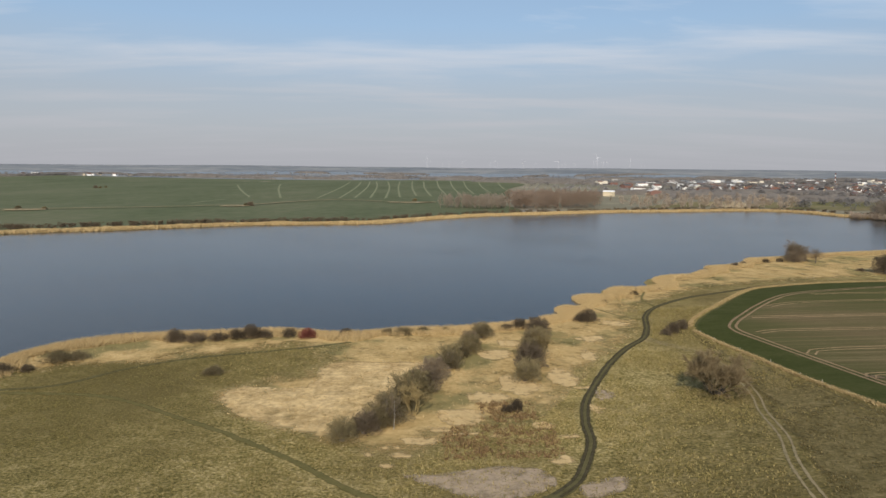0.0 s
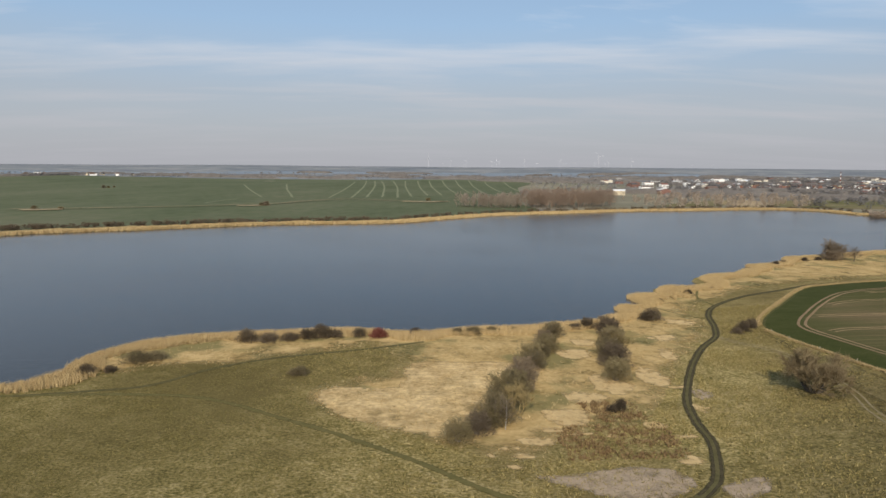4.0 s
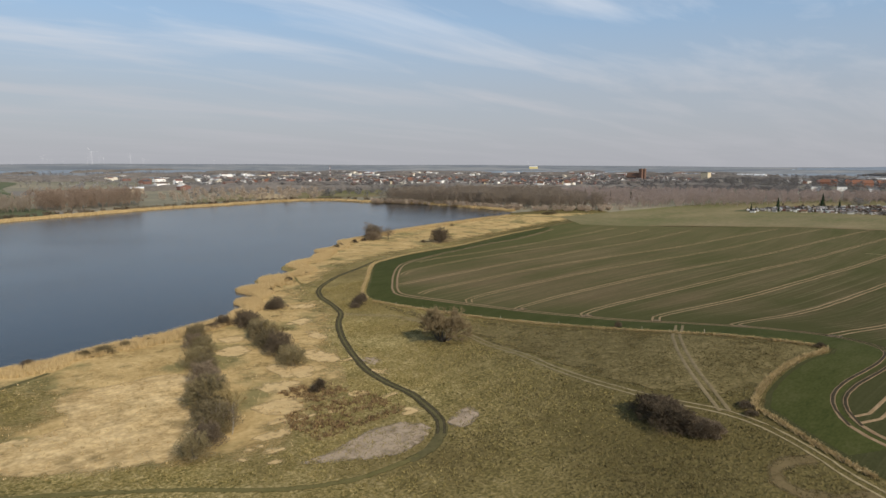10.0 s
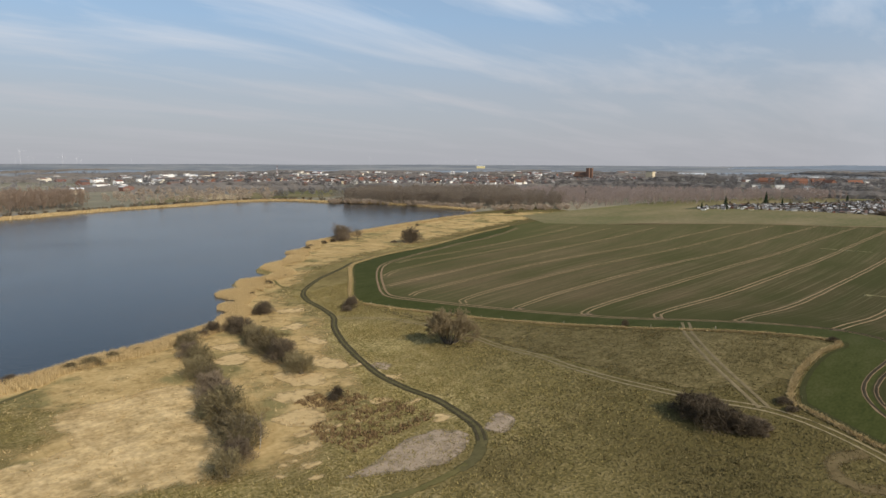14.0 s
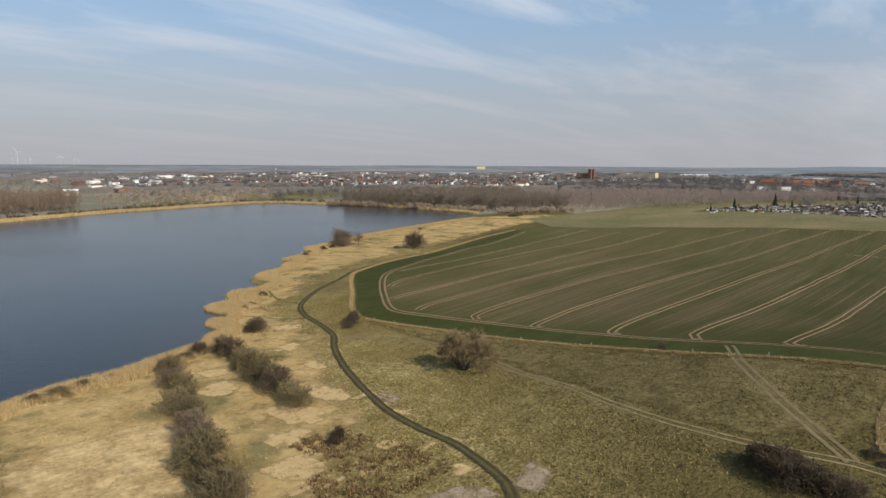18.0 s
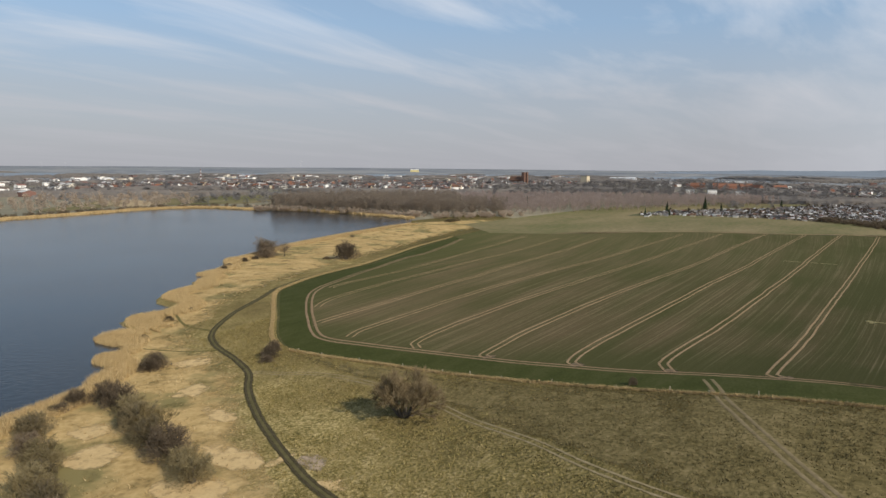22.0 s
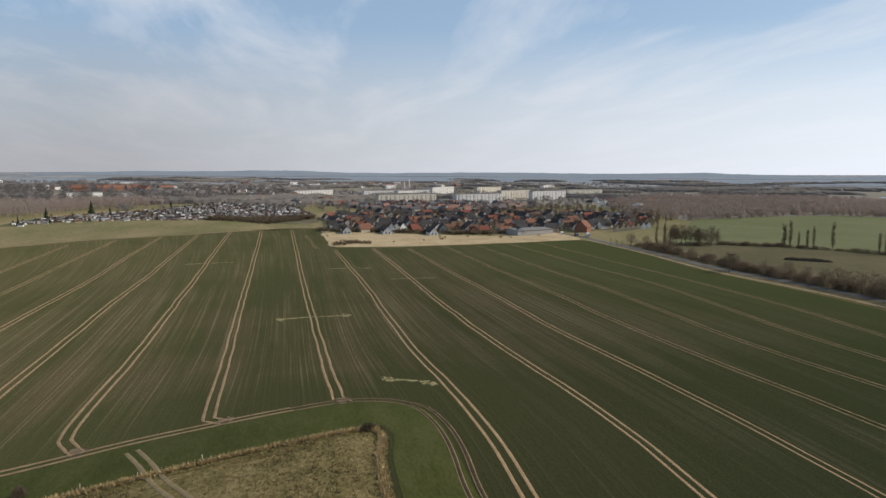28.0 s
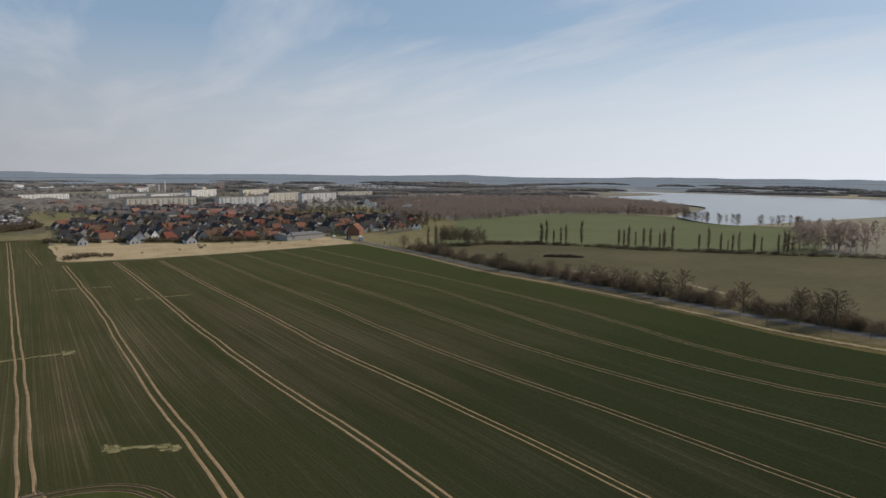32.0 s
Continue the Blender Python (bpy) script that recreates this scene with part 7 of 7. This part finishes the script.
# ---- reeds and grass ----
def blades(name, label, places, material, n=4, h=(0.4, 0.8), spread=0.35, width=0.12, droop=0.5, category="grass", seed=1):
    """Tufts past counting: each a few leaning blades."""
    r = np.random.RandomState(seed)
    P = np.repeat(np.asarray(places, float), n, 0)
    z = ground_z(P[:, 0], P[:, 1])
    m = len(P)
    a, b = r.uniform(0, 2 * math.pi, m), r.uniform(0, 2 * math.pi, m)
    H, R = r.uniform(*h, m), spread * r.uniform(0.2, 1.0, m)
    bx, by = P[:, 0] + np.cos(a) * R * 0.5, P[:, 1] + np.sin(a) * R * 0.5
    tx, ty = bx + np.cos(a) * droop * H, by + np.sin(a) * droop * H
    wx, wy = np.cos(b) * width, np.sin(b) * width
    V = np.stack([np.stack([bx - wx, by - wy, z - 0.05], 1), np.stack([bx + wx, by + wy, z - 0.05], 1), np.stack([tx, ty, z + H], 1)], 1).reshape(-1, 3)
    F = np.arange(3 * m, dtype=np.int32)
    me = bpy.data.meshes.new(name)
    me.vertices.add(3 * m); me.vertices.foreach_set("co", V.reshape(-1))
    me.loops.add(3 * m); me.loops.foreach_set("vertex_index", F)
    me.polygons.add(m); me.polygons.foreach_set("loop_start", np.arange(m, dtype=np.int32) * 3)
    me.materials.append(material)
    me.update(calc_edges=True)
    return tagged(new(name, me), label, category, kind="stuff")


def isle(name, stops, rough=0.9):
    """A blade material that differs from blade to blade."""
    m = bpy.data.materials.new(name)
    m.use_nodes = True
    n, l = m.node_tree.nodes, m.node_tree.links
    g = n.new("ShaderNodeNewGeometry")
    ramp = n.new("ShaderNodeValToRGB")
    e = ramp.color_ramp.elements
    while len(e) < len(stops):
        e.new(0.5)
    for k, c in enumerate(stops):
        e[k].position, e[k].color = k / (len(stops) - 1), (*c, 1)
    l.new(g.outputs["Random Per Island"], ramp.inputs[0])
    l.new(ramp.outputs[0], n["Principled BSDF"].inputs["Base Color"])
    n["Principled BSDF"].inputs["Roughness"].default_value = rough
    n["Principled BSDF"].inputs["Specular IOR Level"].default_value = 0.2
    return m


B_GRASS = isle("meadow_blades", [(0.115, 0.098, 0.031), (0.195, 0.160, 0.057), (0.265, 0.212, 0.084), (0.35, 0.28, 0.125)])
B_OLIVE = isle("mown_blades", [(0.075, 0.068, 0.020), (0.125, 0.108, 0.035), (0.165, 0.136, 0.049), (0.23, 0.185, 0.075)])
B_BROWN = isle("brown_blades", [(0.055, 0.047, 0.018), (0.09, 0.075, 0.030), (0.13, 0.105, 0.045), (0.22, 0.175, 0.082)])
B_DRY = isle("dead_blades", [(0.22, 0.165, 0.075), (0.36, 0.27, 0.13), (0.48, 0.37, 0.20)])
B_REED = isle("reed_blades", [(0.30, 0.215, 0.10), (0.44, 0.325, 0.16), (0.56, 0.43, 0.23)])
B_RUSH = isle("rush_blades", [(0.09, 0.055, 0.028), (0.16, 0.105, 0.05), (0.22, 0.15, 0.075)])
R7 = np.random.RandomState(7)
FPOLY = np.array(FIELD, float)


TRODDEN = np.concatenate([smooth(line, step=1.6) for line in (
    [(-74, 142), (-56, 131), (-42, 122), (-27, 110), (-13, 97), (-4, 92.5), (5, 91.5), (12, 92), (18, 95.5), (22, 100), (25, 107), (28, 117), (29, 127), (32, 140), (38, 155), (46, 172), (54, 186), (62, 197), (67, 210), (71, 225), (78, 237), (93, 249), (117, 265), (138, 280)],
    STRAIGHT, INTO_FIELD)])


def scatter(n, x0, x1, y0, y1, within=None, without=(), clump=0.0):
    p = np.c_[R7.uniform(x0, x1, n), R7.uniform(y0, y1, n)]
    keep = np.ones(n, bool)
    if within is not None:
        keep &= inside(within, p[:, 0], p[:, 1])
    for o in without:
        keep &= ~inside(o, p[:, 0], p[:, 1])
    p = p[keep]
    near = np.full(len(p), 99.0)
    for q in TRODDEN:
        near = np.minimum(near, np.hypot(p[:, 0] - q[0], p[:, 1] - q[1]))
    p = p[near > 1.9]
    if clump:
        v = np.array([noise.noise((x * clump, y * clump, 3.0)) for x, y in p])
        p = p[v > R7.uniform(-0.5, 0.45, len(p))]
    return p


TUFTS = scatter(210000, -125, 112, 25, 235, None, (LAKE, FPOLY, DRY), 0.05)
brown = TUFTS[:, 0] - TUFTS[:, 1] + 18 * np.sin(TUFTS[:, 0] * 0.11) + 9 * np.sin(TUFTS[:, 1] * 0.23) > R7.uniform(-95, -35, len(TUFTS))
west = ~brown & (TUFTS[:, 0] + 0.35 * TUFTS[:, 1] < 18 + R7.normal(0, 14, len(TUFTS)))
blades("mown_tussocks", "short olive grass of the smoother western meadow", TUFTS[west], B_OLIVE, 4, (0.08, 0.2), 0.5, 0.10, 0.9, seed=6)
blades("meadow_tussocks", "tussocky yellow-green meadow grass", TUFTS[~brown & ~west], B_GRASS, 4, (0.15, 0.42), 0.55, 0.10, 0.9, seed=2)
blades("brown_tussocks", "short brownish tussocks beside the farm path", TUFTS[brown], B_BROWN, 4, (0.12, 0.36), 0.55, 0.10, 0.9, seed=5)
blades("dead_grass_tufts", "tawny tufts of dead grass on the shore", scatter(60000, -125, 330, 110, 440, DRY, (LAKE,), 0.05), B_DRY, 4, (0.2, 0.6), 0.6, 0.09, 0.7, seed=3)
blades("rush_tufts", "dark brown rush tufts in a wet hollow", np.r_[scatter(900, 0, 22, 110, 126, None, (), 0.25), scatter(500, 8, 20, 128, 140, None, (), 0.3)], B_RUSH, 5, (0.3, 0.7), 0.7, 0.16, 0.6, seed=4)


def belt(name, label, line, inner, outer, n_per_m, h, seed, wide=0.14, depth_noise=0.06):
    """A reed belt along a shore line: dense upright stalks, its width swelling and thinning."""
    p = smooth(line, step=1.0)
    t = np.gradient(p, axis=0)
    t /= np.linalg.norm(t, axis=1)[:, None] + 1e-9
    side = np.c_[-t[:, 1], t[:, 0]]
    r = np.random.RandomState(seed)
    k = r.randint(0, len(p), int(len(p) * n_per_m))
    lobe = np.array([noise.noise((q[0] * depth_noise, q[1] * depth_noise, seed)) + 0.5 * noise.noise((q[0] * 0.2, q[1] * 0.2, seed)) for q in p])
    a = -inner * (1 + 0.7 * lobe[k])
    b = np.maximum(outer * (1 + 1.6 * lobe[k]), 0.4)
    u = a + (b - a) * r.rand(len(k))
    q = p[k] + side[k] * u[:, None] + r.normal(0, 0.3, (len(k), 2))
    return blades(name, label, q, B_REED, 3, h, 0.5, wide, 0.25, "reed", seed)


belt("reed_belt", "golden dry reed belt along the near shore", [(-165, 139)] + SHORE_LINE, 7.0, 0.7, 130, (0.8, 1.6), 11, 0.065)
FAR_SHORE = [(455.5, 481.9), (465.7, 556.1), (459.6, 633.9), (433.4, 704.6), (412.6, 773.9), (356.1, 788.9), (273.9, 767.1), (195.8, 750.6), (108, 711), (44, 682), (-13, 634), (-44, 600), (-72, 581), (-162, 562), (-223, 532), (-258, 511), (-293, 495), (-324, 477), (-380, 420)]
belt("far_reed_belt", "golden reed belt along the far shore", FAR_SHORE, 13.0, 2.0, 42, (1.4, 2.6), 13, 0.35)
ribbon("far_scrub_strip", [(x, y) for x, y in FAR_SHORE[6:]], [(-21, 8)], M_SCRUB, 0.3, "brown rush and scrub behind the far reed", "marsh")
verge = np.concatenate([smooth([(x - 1.2, y + 0.6) for x, y in FIELD_WEST[1:]], step=0.35), smooth([(x - 1.0, y) for x, y in FIELD_NEAR], step=0.35), smooth([(x - 0.6, y + 1.2) for x, y in FIELD_SOUTH[:10]], step=0.35)])
vk = R7.randint(0, len(verge), 14000)
blades("field_verge", "pale strip of dead grass along the field's edge", verge[vk] + R7.normal(0, 0.26, (len(vk), 2)), B_DRY, 4, (0.3, 0.8), 0.5, 0.09, 0.5, seed=15)

# ---- marker posts on the field's edge ----
M_POST = surface("weathered_post_wood", [(0.30, 0.26, 0.20), (0.45, 0.40, 0.32)], scale=3.0)


def marker_post(x, y, h, lean):
    top = tagged(empty("fence_post", x, y), "short weathered wooden post on the field's edge", "post", "posts on the field's edge")
    top.rotation_euler = (lean, lean * 0.6, x)
    v, f = [], []
    tube(v, f, (0, 0, -0.3), (0, 0, h), 0.09, 0.075, 6)
    part("shaft", mesh_from("shaft", v, f, M_POST), top)
    v, f = [], []
    tube(v, f, (0, 0, h), (0, 0, h + 0.07), 0.075, 0.015, 6)
    part("point", mesh_from("point", v, f, M_POST), top)


for k in range(12):
    q = smooth(FIELD_NEAR, step=0.5)[int((0.03 + 0.078 * k + 0.02 * math.sin(k * 5)) * 270) % 270]
    marker_post(q[0] - 0.6, q[1], 1.0 + 0.2 * math.sin(k * 3), 0.08 * math.sin(k * 7))
